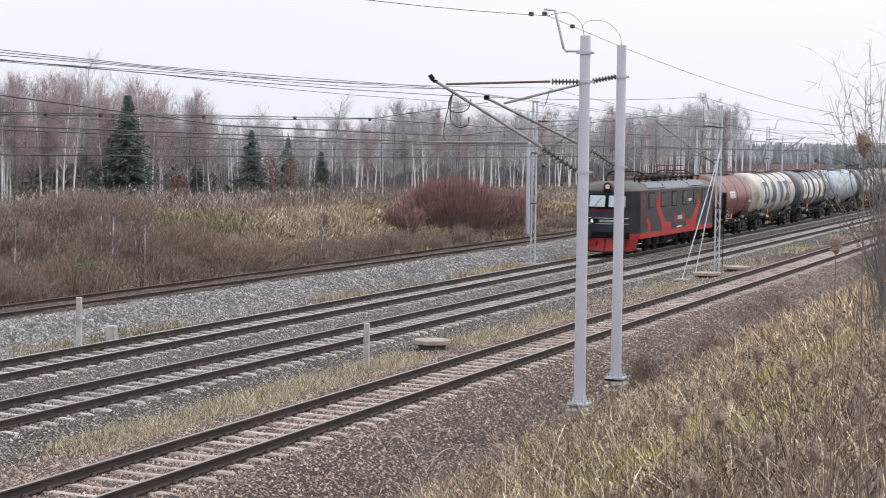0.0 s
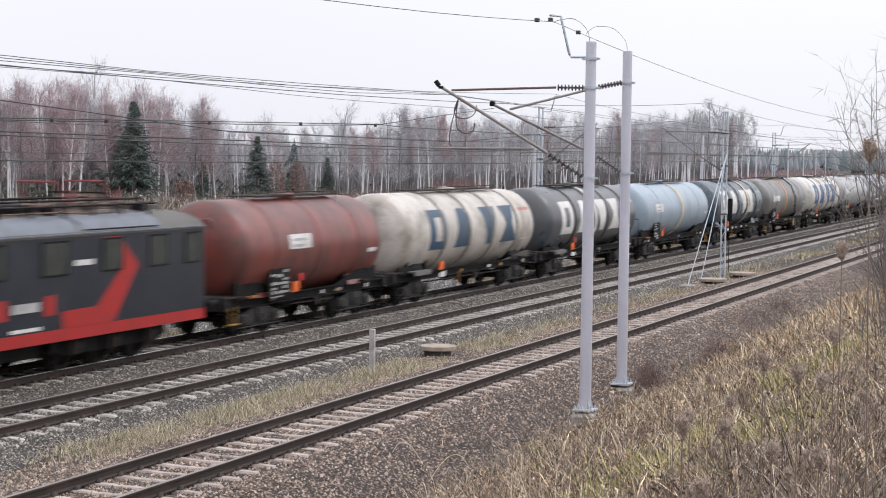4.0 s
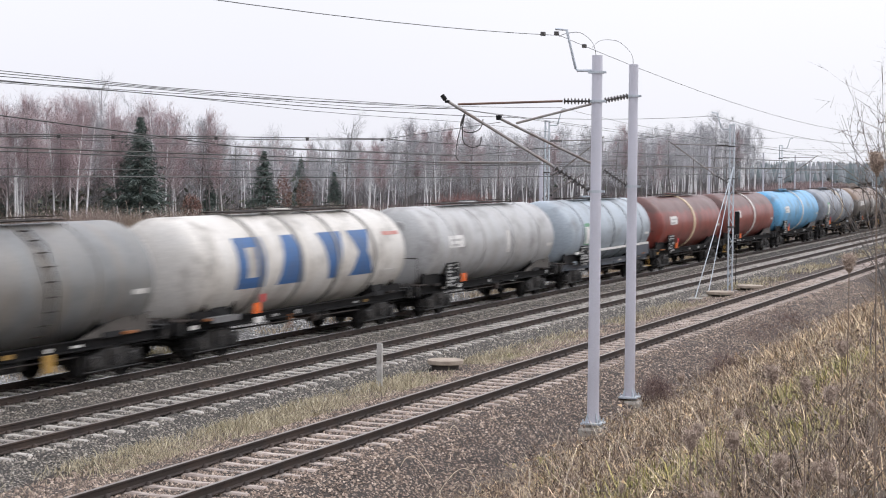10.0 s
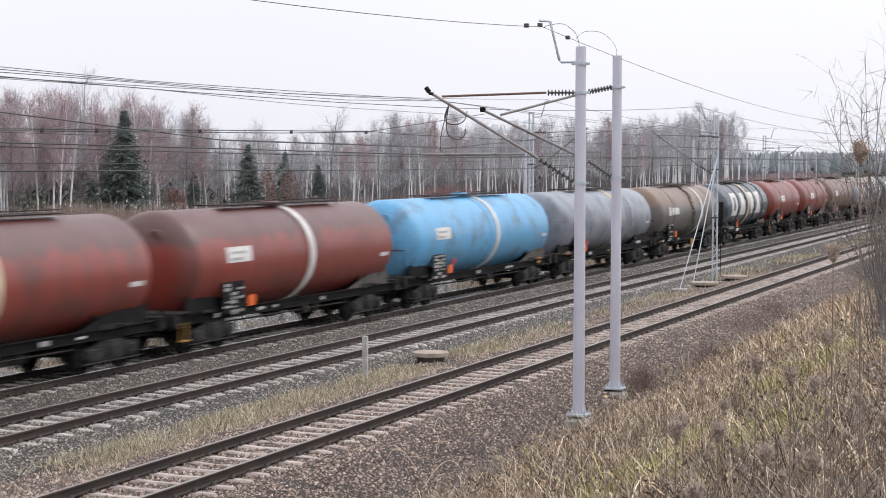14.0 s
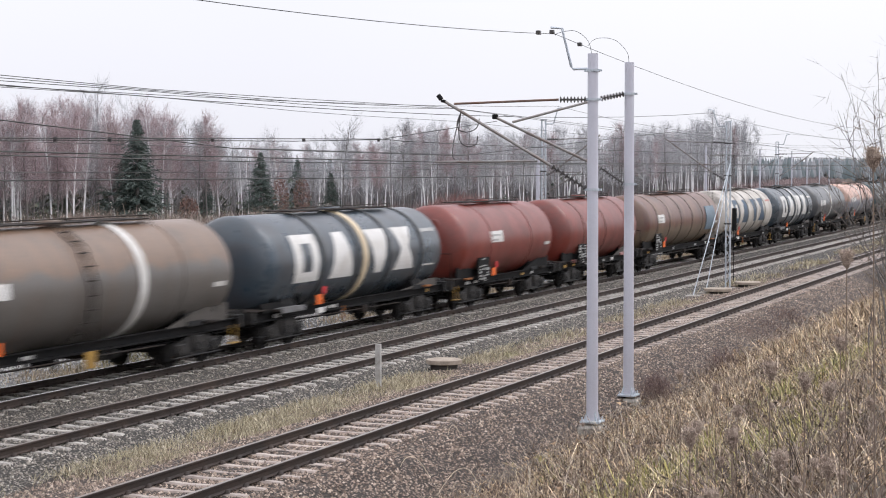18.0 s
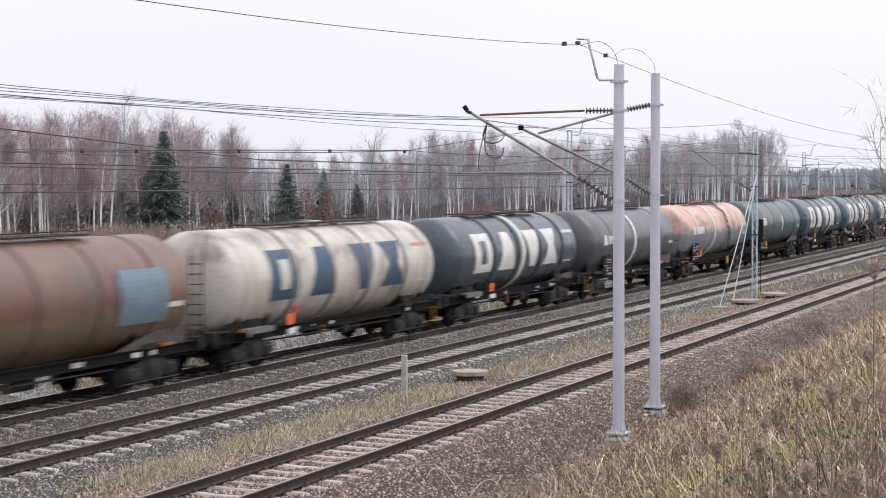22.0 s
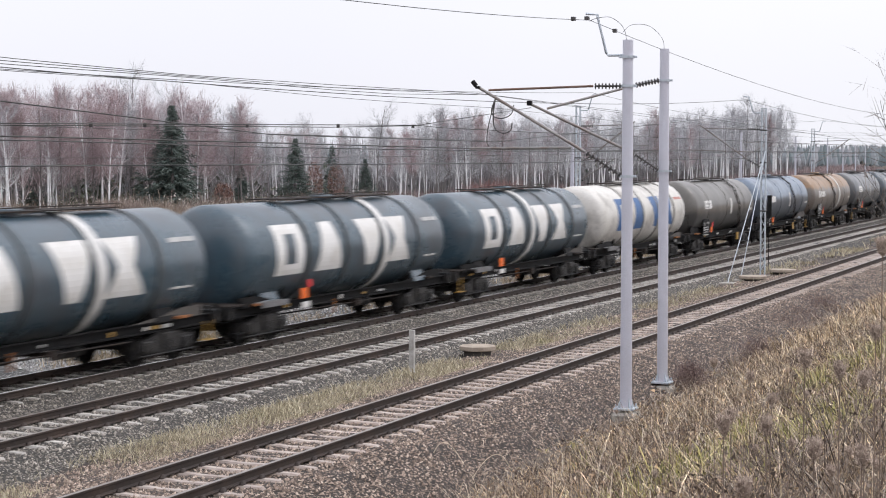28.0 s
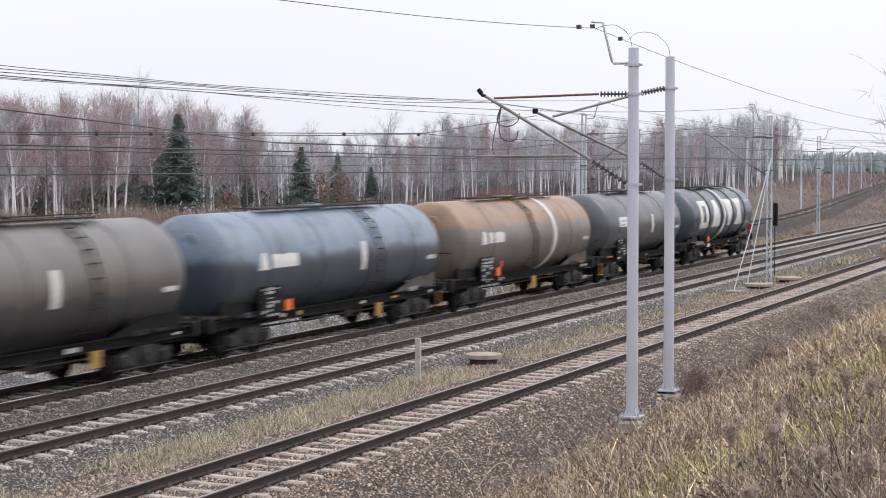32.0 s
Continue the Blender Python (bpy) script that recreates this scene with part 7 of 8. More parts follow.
# tank end positions along the train, from the locomotive backwards
ENDS = [116.5, 132.4, 148.3, 164.3, 180.2, 196.4, 212.7, 228.9, 244.5, 260.5, 276.4, 293.8, 311.3, 327.7, 343.3, 356.1, 369.5, 387.7, 403.9, 419.5, 435.3, 451.7, 467.9, 483.9, 499.9, 515.7, 531.6, 547.1, 563.5, 579.9, 594.2, 609.8]
FLEET = [
    ("red", "short faded red tank wagon with a white board", "plate", None, 3, "white_mark", ()),
    ("white", "cream-white tank wagon with large dark blue painted blocks", "blocks", None, 5, "navy_mark", ()),
    ("dark_brown", "brown-grimed slate tank wagon with large white painted blocks", "blocks", ("white_mark", 6.8), 5, "white_mark", ()),
    ("pale_blue", "pale blue tank wagon with a cream hoop stripe", "plate", ("cream_mark", 7.6), 3, "white_mark", ()),
    ("dark_blue", "blue-slate tank wagon with large cream painted blocks", "blocks", ("cream_mark", 9.0), 5, "white_mark", ()),
    ("olive", "olive-grey tank wagon with a faded orange hoop", "plate", ("orange_band", 6.4), 3, "white_mark", ("ladder", "letters")),
    ("white_clean", "chalk-white tank wagon with large blue painted blocks", "blocks", None, 5, "blue_mark", ()),
    ("grey", "light grey tank wagon with a coloured board and white dash", "plate", None, 4, "white_mark", ("dash",)),
    ("silver", "silver-blue tank wagon with a white flank line", "plate", None, 5, "white_mark", ("sill", "green", "dark_hoops")),
    ("oxide", "dark oxide-red tank wagon with a cream hoop", "plate", ("cream_mark", 7.2), 1, "white_mark", ()),
    ("oxide", "dark oxide-red tank wagon with a white hoop", "plate", ("white_mark", 7.4), 1, "white_mark", ()),
    ("sky", "bright sky-blue tank wagon with a white hoop", "plate", ("white_mark", 8.6), 1, "white_mark", ()),
    ("two_grey", "grey and blue-grey tank wagon with a cream hoop and green board", "plate", ("cream_mark", 9.2), 2, "white_mark", ("green",)),
    ("brown", "brown-topped grey tank wagon with a broad white hoop and ladder", "plate", ("white_mark", 9.6), 3, "white_mark", ("ladder", "letters")),
    ("dark", "slate-grey tank wagon with large cream painted blocks", "blocks", ("cream_mark", 6.8), 5, "white_mark", ()),
    ("brickred", "short matt brick-red tank wagon with a white board", "plate", None, 2, "white_mark", ()),
    ("brickred", "short brick-red tank wagon with dark hoops and a board", "plate", None, 3, "white_mark", ("dark_hoops",)),
    ("rusty", "rust-brown mottled tank wagon with a blue-grey paint patch", "plate", None, 6, "white_mark", ("patch", "dark_hoops")),
    ("white", "dirty cream-white tank wagon with large navy painted blocks", "blocks", None, 5, "navy_mark", ()),
    ("dark", "slate-grey tank wagon with large white painted blocks", "blocks", ("white_mark", 6.75), 5, "white_mark", ()),
    ("dark_grey", "dark grey tank wagon with a white hoop and board", "plate", ("white_mark", 6.6), 3, "white_mark", ("letters",)),
    ("pink", "salmon-pink tank wagon with a grey lower half and ladder", "plate", ("white_mark", 6.4), 4, "white_mark", ("ladder", "letters")),
    ("dark_teal", "dark teal tank wagon with a white dash", "plate", None, 4, "white_mark", ("dash",)),
    ("dark_blue", "blue-slate tank wagon with large white painted blocks", "blocks", ("white_mark", 9.05), 5, "white_mark", ()),
    ("dark_blue", "blue-slate tank wagon with large white painted blocks", "blocks", ("white_mark", 9.05), 5, "white_mark", ()),
    ("dark_blue", "blue-slate tank wagon with large white painted blocks", "blocks", ("white_mark", 6.8), 5, "white_mark", ()),
    ("white_clean", "chalk-white tank wagon with large blue painted blocks", "blocks", None, 5, "blue_mark", ()),
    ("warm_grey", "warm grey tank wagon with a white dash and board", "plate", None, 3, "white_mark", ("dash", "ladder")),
    ("blue_grey", "blue-grey over slate tank wagon with ladder and white dash", "plate", None, 4, "white_mark", ("ladder", "dash", "letters")),
    ("tan", "tan-topped grey tank wagon with a white hoop and ladder", "plate", ("white_mark", 9.6), 3, "white_mark", ("ladder", "letters")),
    ("dark_grey", "dark slate tank wagon with a white dash near the rear", "plate", None, 2, "white_mark", ("dash",)),
    ("dark", "grey last tank wagon with white painted blocks and tail boards", "blocks", ("white_mark", 6.8), 5, "white_mark", ("tail",)),
]


def build_train():
    front = 106.4
    for k, (x_end, spec) in enumerate(zip(ENDS, FLEET)):
        paint, label, style, band, hoops, marks, extra = spec
        wagon(k, x_end, front, paint, label, style, band, hoops, marks, k, M["slate_steel"] if "sill" in extra else None, extra)
        front = x_end + 1.75


build_train()


# ---------------------------------------------------------------- locomotive
M["loco_grey"] = worn("dusty_charcoal_loco_paint", (0.016, 0.021, 0.032), (0.036, 0.040, 0.046), 0.36, 0, 0.6, 1.1, 30, 0.05)
M["loco_roof"] = worn("dusty_olive_grey_roof", (0.115, 0.112, 0.098), (0.075, 0.072, 0.066), 0.7, 0, 0.7, 1.4, 30, 0.1)
M["loco_panel"] = worn("blue_grey_roof_panels", (0.15, 0.168, 0.20), (0.085, 0.092, 0.105), 0.4, 0.2, 0.6, 1.5, 30, 0.05)
M["loco_red"] = worn("loco_red_paint", (0.41, 0.017, 0.015), (0.17, 0.03, 0.028), 0.55, 0, 0.45, 2, 30, 0.05)
M["plough_red"] = worn("grimy_plough_red", (0.34, 0.014, 0.013), (0.06, 0.03, 0.028), 0.7, 0, 1.0, 1.3, 14, 0.1)
M["loco_door"] = worn("dull_maroon_door", (0.24, 0.02, 0.022), (0.10, 0.025, 0.025), 0.5, 0, 0.5, 2, 30, 0.05)
M["side_glass"] = worn("dusty_side_window", (0.042, 0.05, 0.048), (0.075, 0.082, 0.072), 0.2, 0, 0.7, 2, 30, 0.0)
M["windscreen"] = worn("sky_reflecting_windscreen", (0.42, 0.47, 0.50), (0.36, 0.40, 0.42), 0.08, 0.75, 0.4, 2, 30, 0.0)
lm, ln, ll, lb = material("lit_headlamp", 0.3)
lb.inputs["Base Color"].default_value = (0.9, 0.85, 0.7, 1)
lb.inputs["Emission Color"].default_value = (1.0, 0.86, 0.66, 1)
lb.inputs["Emission Strength"].default_value = 0.9
M["lamp_on"] = lm
lm2, ln2, ll2, lb2 = material("dim_amber_lamp", 0.4)
lb2.inputs["Base Color"].default_value = (0.5, 0.36, 0.26, 1)
lb2.inputs["Emission Color"].default_value = (1.0, 0.78, 0.6, 1)
lb2.inputs["Emission Strength"].default_value = 0.25
M["lamp_amber"] = lm2


def plan(inset):
    """Outline of the body seen from above."""
    w, e = 1.48 - inset, inset * 0.9
    return [(-0.38 + e, 0.0), (-0.33 + e, -0.64 * w / 1.48), (-0.12 + e, -1.12 * w / 1.48), (0.30 + e, -w), (16.95 - e, -w), (17.2 - e, -1.25 * w / 1.48), (17.4 - e, -0.75 * w / 1.48), (17.44 - e, 0.0),
            (17.4 - e, 0.75 * w / 1.48), (17.2 - e, 1.25 * w / 1.48), (16.95 - e, w), (0.30 + e, w), (-0.12 + e, 1.12 * w / 1.48), (-0.33 + e, 0.64 * w / 1.48)]


def loft(levels):
    b = Build()
    k = len(levels[0][1])
    vs = [(x, y, z) for z, pl in levels for x, y in pl]
    fs = [(i * k + j, i * k + (j + 1) % k, i * k + k + (j + 1) % k, i * k + k + j) for i in range(len(levels) - 1) for j in range(k)]
    fs += [tuple(range(k))[::-1], tuple(range((len(levels) - 1) * k, len(levels) * k))]
    return b.add(vs, fs)


def side_shape(pts, lift=0.012):
    return Build().prism(pts, "y", -1.48 - lift, -1.47)


def build_loco():
    top = tagged(new("electric_locomotive"), "charcoal and red six-axle electric locomotive with lit headlamps", "locomotive")
    TRAIN.append((top, 87.2))
    body = part("body", loft([(1.07, plan(0)), (3.18, plan(0))]), M["loco_grey"], top, "charcoal body shell")
    part("lower_stripe", loft([(0.80, plan(-0.012)), (1.075, plan(-0.012))]), M["loco_red"], top, "red band along the frame")
    part("roof", loft([(3.18, plan(-0.03)), (3.23, plan(-0.03)), (3.40, plan(0.10)), (3.55, plan(0.34)), (3.64, plan(0.70)), (3.68, plan(1.15))]), M["loco_roof"], top, "rounded dusty roof", True)
    part("red_line", Build().box((-0.36, 0.0, 2.22), (0.05, 1.6, 0.04)), M["loco_red"], body, "thin red line under the windscreens")
    for x0, x1 in ((1.9, 5.3), (5.5, 10.9), (11.1, 14.7)):
        part("roof_panel", Build().prism([(-1.44, 3.26), (-1.28, 3.45), (-0.95, 3.60), (-0.95, 3.64), (-1.32, 3.50), (-1.48, 3.28)], "x", x0, x1), M["loco_panel"], top, "blue-grey removable roof panel", True)
    for z in (3.34, 3.42, 3.50):
        part("roof_louvre", Build().tube([(2.0, -1.40 + (z - 3.34) * 1.4, z), (5.2, -1.40 + (z - 3.34) * 1.4, z)], 0.012, 4), M["black_iron"], top)
    # front: windscreens, lamps, beam, plough
    for y in (0.51, -0.51):
        turn = 12 if y > 0 else -12
        w = part("windscreen", Build().box((0, 0, 0), (0.03, 0.82, 0.58)), M["windscreen"], top, "pale sky-reflecting windscreen")
        w.matrix_basis = pose(-0.47, y, 2.69, 0, 14, -turn * 0.35)
        fr = part("frame", Build().box((0.015, 0, 0.33), (0.04, 0.95, 0.07)).box((0.015, 0, -0.33), (0.04, 0.95, 0.07)).box((0.015, 0.44, 0), (0.04, 0.07, 0.7)).box((0.015, -0.44, 0), (0.04, 0.07, 0.7)), M["black_iron"], w, "dark rubber frame")
        part("wiper", Build().tube([(-0.03, 0.1, -0.28), (-0.03, -0.2, 0.15)], 0.012, 4), M["black_iron"], w)
        lamp = part("headlamp", Build().lathe([(0.05, 0.10), (-0.06, 0.10), (-0.07, 0.08), (-0.055, 0.0)], "x", 18, (-0.36, y * 1.45, 1.70)), M["lamp_on"], top, "lit pale headlamp", True)
        part("rim", Build().lathe([(0.06, 0.15), (-0.09, 0.17), (-0.09, 0.105), (-0.05, 0.10)], "x", 18, (-0.36, y * 1.45, 1.70)), M["black_iron"], lamp, "", True)
        part("buffer", BUFFER, M["black_iron"], top).matrix_basis = pose(-0.4, y * 1.72, 1.02)
        part("buffer", BUFFER, M["black_iron"], top).matrix_basis = pose(17.45, y * 1.53, 1.02, 0, 0, 180)
    for z in (1.56, 1.84):
        part("lamp_trim", Build().tube([(-0.20, -1.04, z), (-0.38, -0.64, z), (-0.43, 0.0, z), (-0.38, 0.64, z), (-0.20, 1.04, z)], 0.02, 6), M["galv"], top, "pale trim round the lamps", True)
    part("lamp_bar", Build().box((-0.40, 0, 1.70), (0.06, 1.5, 0.20)), M["black_iron"], top, "pale band between the headlamps")
    part("number_bar", Build().box((-0.44, 0, 1.70), (0.02, 0.8, 0.12)), M["grey_mark"], top, "pale plate, unreadable")
    part("top_lamp", Build().lathe([(0.25, 0.12), (-0.06, 0.12), (-0.07, 0.09), (-0.05, 0.0)], "x", 16, (-0.40, 0.0, 3.42)), M["lamp_amber"], top, "dim amber roof lamp", True)
    part("lamp_bracket", Build().box((-0.42, 0.0, 3.19), (0.22, 0.42, 0.16)).lathe([(0.04, 0.12), (-0.10, 0.125), (-0.10, 0.20), (0.04, 0.20)], "x", 18, (-0.40, 0.0, 3.42)), M["black_iron"], top, "dark lamp ring and bracket", True)
    part("lamp_housing", Build().lathe([(-0.44, 0.0), (-0.44, 0.20), (-0.40, 0.24), (0.6, 0.26), (0.6, 0.0)], "x", 14, (0.0, 0, 3.42)), M["loco_roof"], top)
    part("buffer_beam", Build().box((-0.42, 0, 1.0), (0.20, 2.3, 0.32)), M["black_iron"], top, "grimy buffer beam")
    part("coupling_hook", HOOK, M["black_iron"], top).matrix_basis = pose(-0.44, 0, 0.98)
    for y in (-0.45, 0.45, -1.05, 1.05):
        part("brake_hose", Build().tube([(-0.42, y, 0.86), (-0.62, y, 0.7), (-0.6, y + 0.05, 0.42)], 0.028, 6), M["black_iron"], top, "", True)
    part("plough", Build().add([(-0.55, 0.0, 0.84), (-0.36, -1.20, 0.84), (-0.44, -1.04, 0.17), (-0.98, 0.0, 0.17), (-0.36, 1.20, 0.84), (-0.44, 1.04, 0.17), (0.25, -1.45, 0.84), (0.15, -1.34, 0.24), (0.25, 1.45, 0.84), (0.15, 1.34, 0.24)],
                               [(0, 3, 2, 1), (0, 4, 5, 3), (1, 2, 7, 6), (4, 8, 9, 5), (6, 8, 4, 0, 1), (3, 5, 9, 7, 2)]), M["plough_red"], top, "grimy red snow plough")
    for s in (-1, 1):
        part("plough_lip", Build().tube([(-0.97, 0, 0.19), (-0.45, s * 1.03, 0.19)], 0.05, 6), M["brown_iron"], top, "dusty steel plough lip")
    part("plough_rib", Build().tube([(-0.58, 0, 0.82), (-1.0, 0, 0.18)], 0.03, 5), M["black_iron"], top, "dark plough rib")
    for k in range(3):
        part("cab_step", Build().box((0.55, -1.36, 0.30 + k * 0.27), (0.5, 0.24, 0.03)), M["galv"], top)
    # near-side panels
    part("chevron", side_shape([(4.41, 3.14), (5.5, 3.16), (5.5, 3.01), (4.62, 2.90), (4.36, 2.41), (5.64, 1.50), (6.9, 1.48), (6.85, 1.08), (4.98, 1.08), (3.58, 2.35), (4.1, 2.95)][::-1]), M["loco_red"], body, "red chevron")
    part("chevron", side_shape([(11.96, 3.12), (12.75, 3.12), (13.6, 2.39), (12.45, 1.08), (10.26, 1.08), (10.25, 1.48), (11.70, 1.50), (12.93, 2.42), (12.5, 2.98), (11.96, 2.98)][::-1]), M["loco_red"], body, "red chevron")
    part("curl", side_shape([(1.4, 1.85), (2.18, 1.76), (2.48, 1.36), (2.30, 1.08), (1.75, 1.08), (2.02, 1.35), (1.85, 1.6), (1.4, 1.67)][::-1]), M["loco_red"], body, "red curved mark")
    for y in (-1, 1):
        d = part("cab_door", Build().box((0.92, y * 1.485, 2.28), (0.95, 0.03, 1.66)), M["loco_grey"], top, "cab door in a red frame")
        part("frame", Build().box((0.38, y * 1.488, 2.28), (0.14, 0.05, 1.76)).box((1.46, y * 1.488, 2.28), (0.14, 0.05, 1.76)), M["loco_door"], d, "maroon door frame")
        part("pane", Build().box((0.92, y * 1.50, 2.72), (0.5, 0.02, 0.62)), M["side_glass"], d)
        part("grab_rail", Build().tube([(0.25, y * 1.53, 1.15), (0.25, y * 1.53, 2.6)], 0.014, 5), M["brown_iron"], d)
    for x0, x1 in ((2.06, 3.07), (4.55, 5.4), (7.0, 7.95), (9.45, 10.45), (12.0, 12.8), (14.15, 15.0), (15.98, 16.62)):
        for y in (-1, 1):
            w = part("side_window", Build().box(((x0 + x1) / 2, y * 1.495, 2.70), (x1 - x0, 0.02, 0.72)), M["side_glass"], top, "dusty side window")
            part("frame", Build().box(((x0 + x1) / 2, y * 1.492, 3.08), (x1 - x0 + 0.12, 0.03, 0.05)).box(((x0 + x1) / 2, y * 1.492, 2.32), (x1 - x0 + 0.12, 0.03, 0.05)).box((x0 - 0.03, y * 1.492, 2.7), (0.05, 0.03, 0.8)).box((x1 + 0.03, y * 1.492, 2.7), (0.05, 0.03, 0.8)), M["black_iron"], w)
    part("number_bar", side_shape([(8.25, 1.55), (9.3, 1.55), (9.3, 1.76), (8.25, 1.76)], 0.02), M["grey_mark"], body, "pale plate, unreadable")
    for x in (7.85, 9.72):
        part("emblem", side_shape([(x - 0.2, 1.42), (x + 0.2, 1.42), (x + 0.2, 1.88), (x - 0.2, 1.88)], 0.014), M["loco_red"], body, "small red emblem")
    part("text_bar", side_shape([(10.75, 2.50), (11.55, 2.50), (11.55, 2.63), (10.75, 2.63)], 0.016), M["white_mark"], body, "pale unreadable lettering")
    part("text_bar", side_shape([(8.2, 1.12), (9.35, 1.12), (9.35, 1.2), (8.2, 1.2)], 0.016), M["white_mark"], body, "pale unreadable lettering")
    # roof gear and pantographs
    for y in (-0.55, 0.55):
        part("roof_bar", Build().tube([(3.0, y, 3.84), (14.2, y, 3.84)], 0.03, 6), M["arm_rust"], top, "brown busbar", True)
    for k in range(9):
        x = 2.8 + k * 1.42
        for y in (-0.55, 0.55):
            insulator("insulator", (x, y, 3.62), (x, y, 3.84), top, 3, 0.07)
    for x in (3.3, 13.6):
        pg = part("pantograph", Build().box((x, 0, 3.79), (2.0, 0.06, 0.06)).box((x - 0.9, 0, 3.79), (0.06, 1.3, 0.06)).box((x + 0.9, 0, 3.79), (0.06, 1.3, 0.06)), M["arm_rust"], top, "folded brown pantograph frame")
        part("lower_arm", Build().tube([(x - 0.9, -0.4, 3.82), (x + 0.85, -0.35, 3.99), (x + 0.85, 0.35, 3.99), (x - 0.9, 0.4, 3.82)], 0.024, 5), M["arm_rust"], pg, "", True)
        part("upper_arm", Build().tube([(x + 0.85, -0.35, 3.99), (x - 0.6, -0.3, 4.12), (x - 0.6, 0.3, 4.12), (x + 0.85, 0.35, 3.99)], 0.02, 5), M["arm_rust"], pg, "", True)
        part("contact_head", Build().tube([(x - 0.6, -0.95, 3.99), (x - 0.6, -0.7, 4.15), (x - 0.6, 0.7, 4.15), (x - 0.6, 0.95, 3.99)], 0.024, 5).tube([(x - 0.3, -0.95, 3.99), (x - 0.3, -0.7, 4.14), (x - 0.3, 0.7, 4.14), (x - 0.3, 0.95, 3.99)], 0.024, 5), M["black_iron"], pg, "", True)
    for k in range(10):
        x = 2.1 + k * 0.34
        part("roof_rib", Build().tube([(x, -1.46, 3.30), (x, -1.22, 3.52)], 0.016, 4), M["black_iron"], top)
    for y, z in ((-0.95, 3.70), (0.2, 3.80), (-0.2, 3.86)):
        part("roof_cable", Build().tube([(2.2, y, z - 0.05), (6.0, y * 0.8, z), (10.5, y, z + 0.02), (15.0, y * 0.7, z - 0.08)], 0.022, 5), M["arm_rust"], top, "brown roof cable", True)
    for x, y in ((5.6, -0.8), (6.2, 0.3), (7.1, -0.7), (10.9, -0.6), (11.6, 0.4), (15.2, -0.5)):
        part("roof_fitting", Build().box((x, y, 3.74), (0.36, 0.3, 0.22)), M["black_iron"], top, "dark roof fitting")
    part("roof_box", Build().box((8.3, 0, 3.78), (4.2, 0.9, 0.26)), M["black_iron"], top, "dark roof equipment box")
    for y, z, x0, x1 in ((-1.0, 3.86, 1.7, 15.4), (-0.75, 3.98, 2.0, 15.0), (0.75, 3.98, 2.0, 15.0), (-0.3, 4.04, 5.2, 12.0)):
        part("roof_rail", Build().tube([(x0, y, z - 0.2), (x0 + 0.1, y, z), (x1 - 0.1, y, z), (x1, y, z - 0.2)], 0.026, 5), M["black_iron"], top, "dark roof conductor", True)
    for k in range(11):
        for y in (-1.0, -0.75, 0.75):
            part("roof_post", Build().box((1.9 + 1.3 * k, y, 3.74), (0.06, 0.06, 0.36)), M["black_iron"], top)
    for x in (11.9, 13.9):
        part("pantograph_arm", Build().tube([(x, -0.6, 3.9), (x - 0.45, -0.5, 4.42), (x - 0.5, 0.5, 4.42), (x, 0.6, 3.9)], 0.03, 5), M["loco_door"], top, "dull red raised arm", True)
        part("pantograph_arm", Build().tube([(x, -0.6, 3.9), (x + 0.35, -0.55, 4.2)], 0.03, 5), M["loco_door"], top, "dull red raised arm", True)
    for x0, x1 in ((1.95, 5.25), (11.2, 14.6)):
        for k in range(3):
            part("panel_seam", Build().tube([(x0, -1.465 + 0.11 * k, 3.32 + 0.095 * k), (x1, -1.465 + 0.11 * k, 3.32 + 0.095 * k)], 0.017, 4), M["black_iron"], top, "dark seam between roof panels")
    part("gutter", Build().box((8.5, -1.50, 3.235), (16.4, 0.05, 0.035)), M["loco_panel"], top, "pale rain gutter")
    part("roof_hatch", Build().box((15.8, 0, 3.72), (0.9, 0.9, 0.14)), M["loco_roof"], top)
    # running gear
    for c in (4.3, 12.8):
        bg_ = new("bogie")
        bg_.parent = top
        bg_.matrix_basis = pose(c, 0, 0)
        for s in (-1, 1):
            part("side_frame", Build().prism([(-2.6, 0.55), (-2.2, 0.40), (2.2, 0.40), (2.6, 0.55), (2.6, 0.74), (-2.6, 0.74)], "y", s * 1.12 - 0.08, s * 1.12 + 0.08), M["black_iron"], bg_)
            for e in (-1.7, 0, 1.7):
                part("axle_box", Build().box((e, s * 1.22, 0.57), (0.42, 0.2, 0.36)).lathe([(-0.05, 0.0), (-0.05, 0.14), (0.05, 0.14), (0.05, 0.0)], "y", 12, (e, s * 1.33, 0.58)), M["brown_iron"], bg_)
                part("spring", Build().tube([(e - 0.4, s * 1.2, 0.45), (e - 0.4, s * 1.2, 0.78)], 0.08, 8).tube([(e + 0.4, s * 1.2, 0.45), (e + 0.4, s * 1.2, 0.78)], 0.08, 8), M["black_iron"], bg_, "", True)
        for e in (-1.7, 0, 1.7):
            for s in (-0.75, 0.75):
                rolling(bg_, e, s, 1.30, 0.60)
    part("battery_box", Build().box((8.55, 0, 0.62), (2.6, 2.3, 0.36)), M["black_iron"], top, "grimy equipment box")
    part("under_frame", Build().box((8.5, 0, 0.86), (16.6, 2.2, 0.12)), M["black_iron"], top)


build_loco()

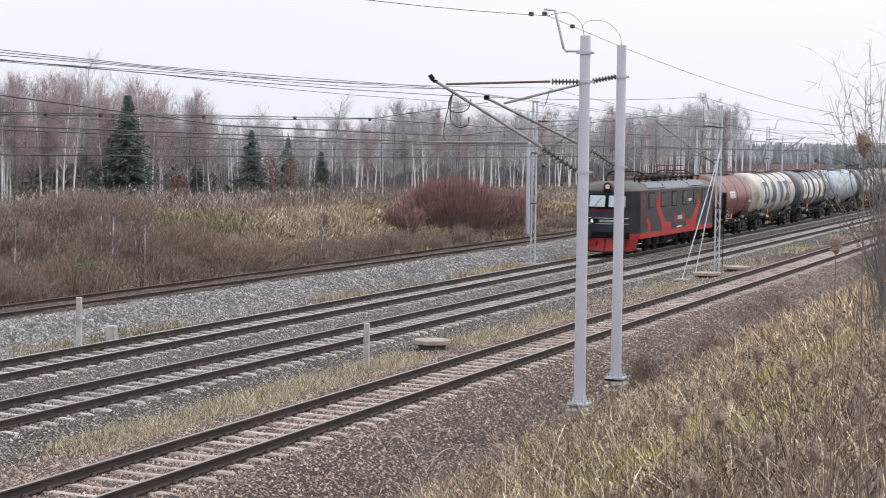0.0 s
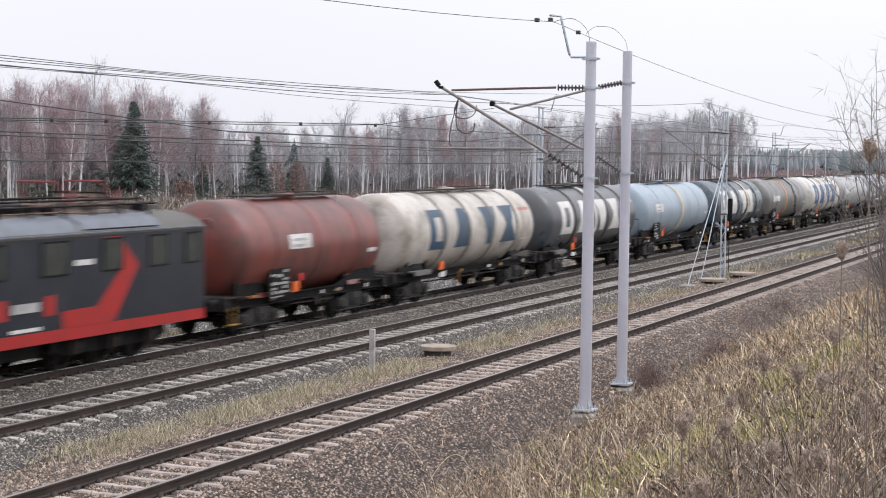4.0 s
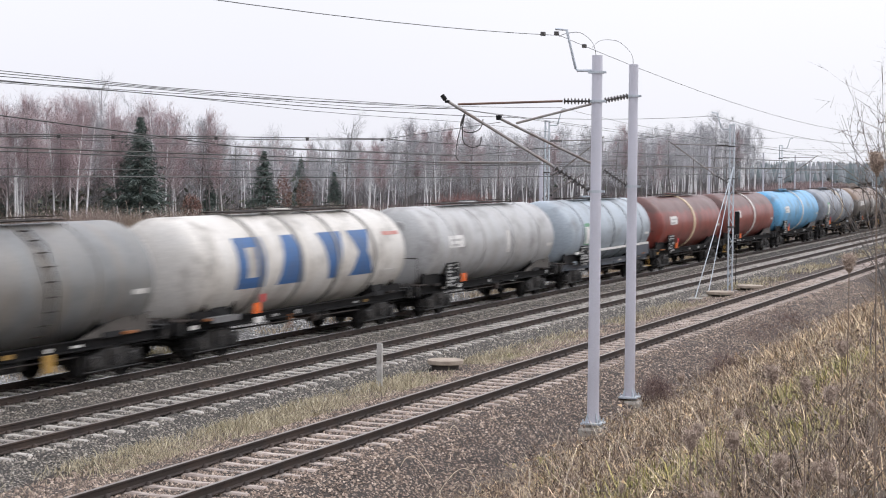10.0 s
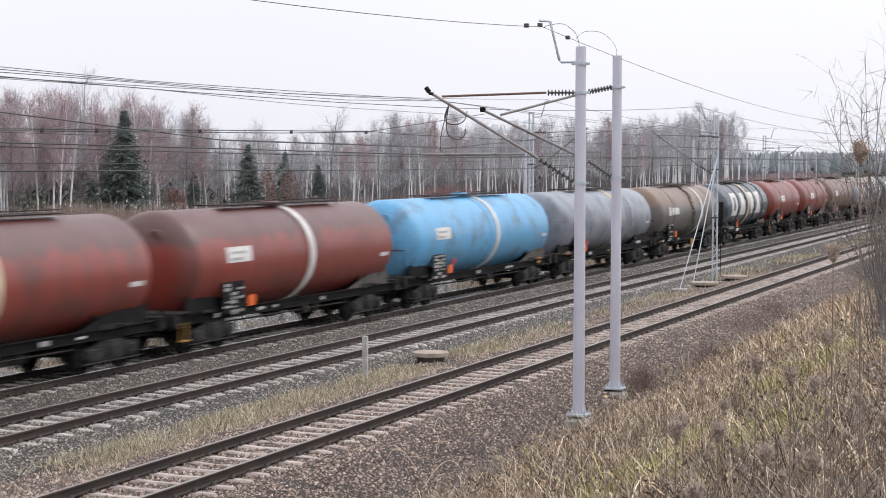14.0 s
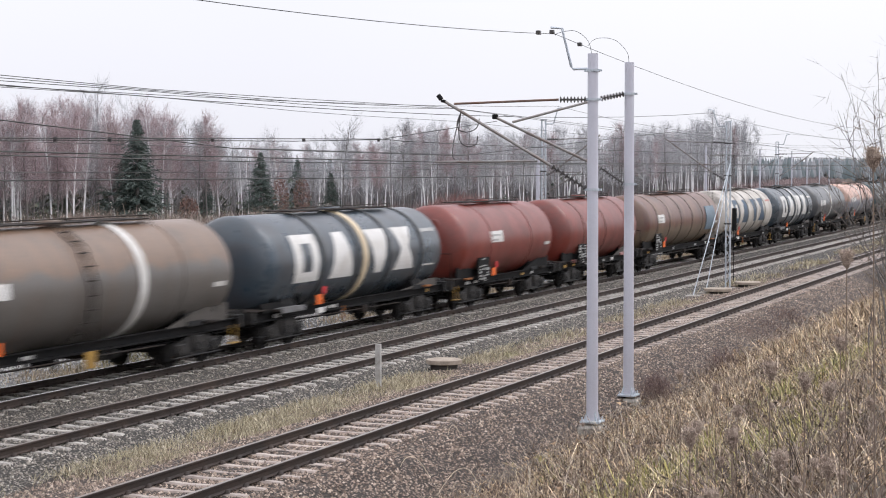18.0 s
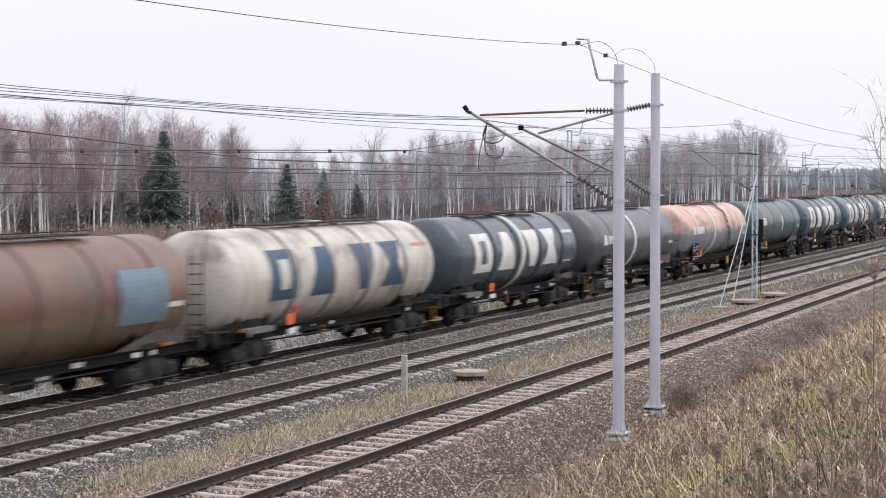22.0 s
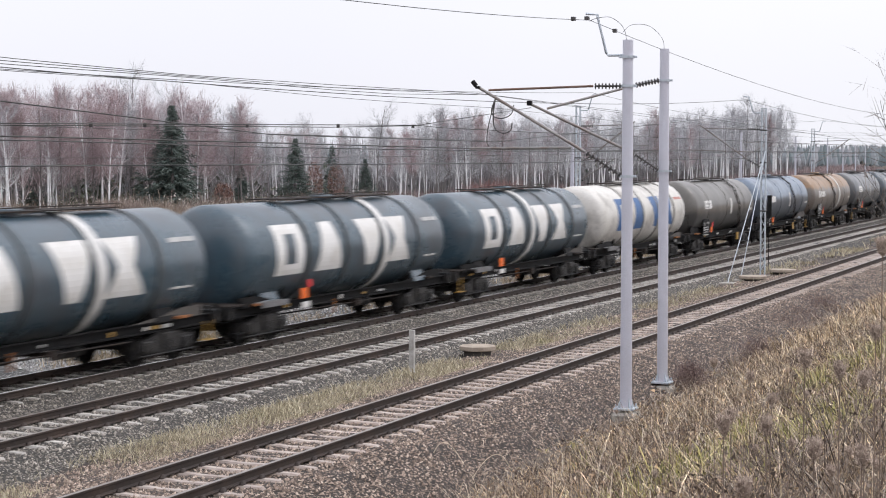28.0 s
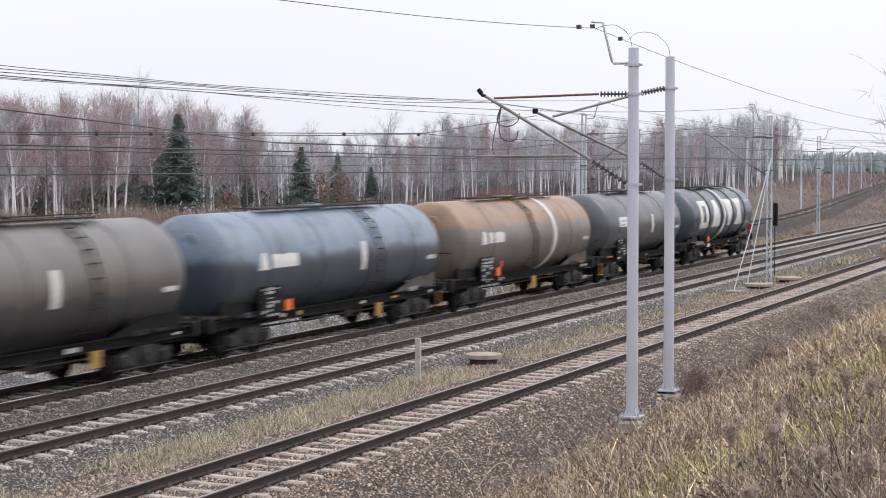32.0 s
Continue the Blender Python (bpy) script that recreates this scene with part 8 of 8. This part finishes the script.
# ---------------------------------------------------------------- pieces of the tracks
S_PINK = [sleeper_mesh(M["sleeper_pink"], k) for k in range(3)]
S_GREY = [sleeper_mesh(M["sleeper_grey"], k + 3) for k in range(3)]


def lay(top, xs, centre, kinds, first, z0=0.0):
    """The 300 sleepers of the stretch beside the camera as pieces, the rest in one mesh."""
    rest, n = [], 0
    for k, x in enumerate(xs):
        rng = random.Random(k)
        if x > first and n < 280:
            n += 1
            ob = new("sleeper", kinds[k % 3])
            ob.parent = top
            ob.matrix_basis = pose(x + rng.uniform(-0.015, 0.015), float(centre(np.array([x]))[0]), z0 + rng.uniform(-0.008, 0.006), 0, 0, rng.uniform(-0.4, 0.4))
        else:
            rest.append(x)
    if rest:
        b = Build()
        for x in rest:
            b.box((x, float(centre(np.array([x]))[0]), z0 - 0.26), (0.26, 2.5, 0.17))
        tagged(part("sleepers", b, M["sleeper_grey"] if top is not track_1 else M["sleeper_pink"], top, "more sleepers down the line"), kind="stuff")


lay(track_1, xs_1, straight(TRACK_A), S_PINK, 14)
lay(track_2, xs_2, straight(TRACK_B), S_GREY, 24)
lay(track_3, xs_3, straight(TRACK_C), S_GREY, 28)
lay(track_4, xs_4, branch_y, S_PINK, 5000, 0.06)


# ---------------------------------------------------------------- what moves
def run(t):
    """How far the train has gone along x after t seconds."""
    u = t / 16
    return -246.613 * u - 10.495 * u * u + 6.420 * u ** 3 - 1.510 * u ** 4


def motions():
    for thing, x0 in TRAIN:
        walk(thing, [(t, pose(x0 + run(t), TRACK_C, 0)) for t in range(0, 33, 2)])
    # one turning for all alike wheels: near and far side, wagon and locomotive
    turning = {}
    for wheel, far, radius in WHEELS:
        key = (far, radius)
        if key not in turning:
            s = -1 if far else 1
            walk(wheel, [(k / FPS, pose(0, 0, 0, 0, s * math.degrees(run(k / FPS) / radius), 0)) for k in range(32 * FPS + 1)])
            turning[key] = wheel.animation_data
        else:
            wheel.rotation_mode = "QUATERNION"
            keys = wheel.animation_data_create()
            keys.action = turning[key].action
            keys.action_slot = turning[key].action_slot


motions()
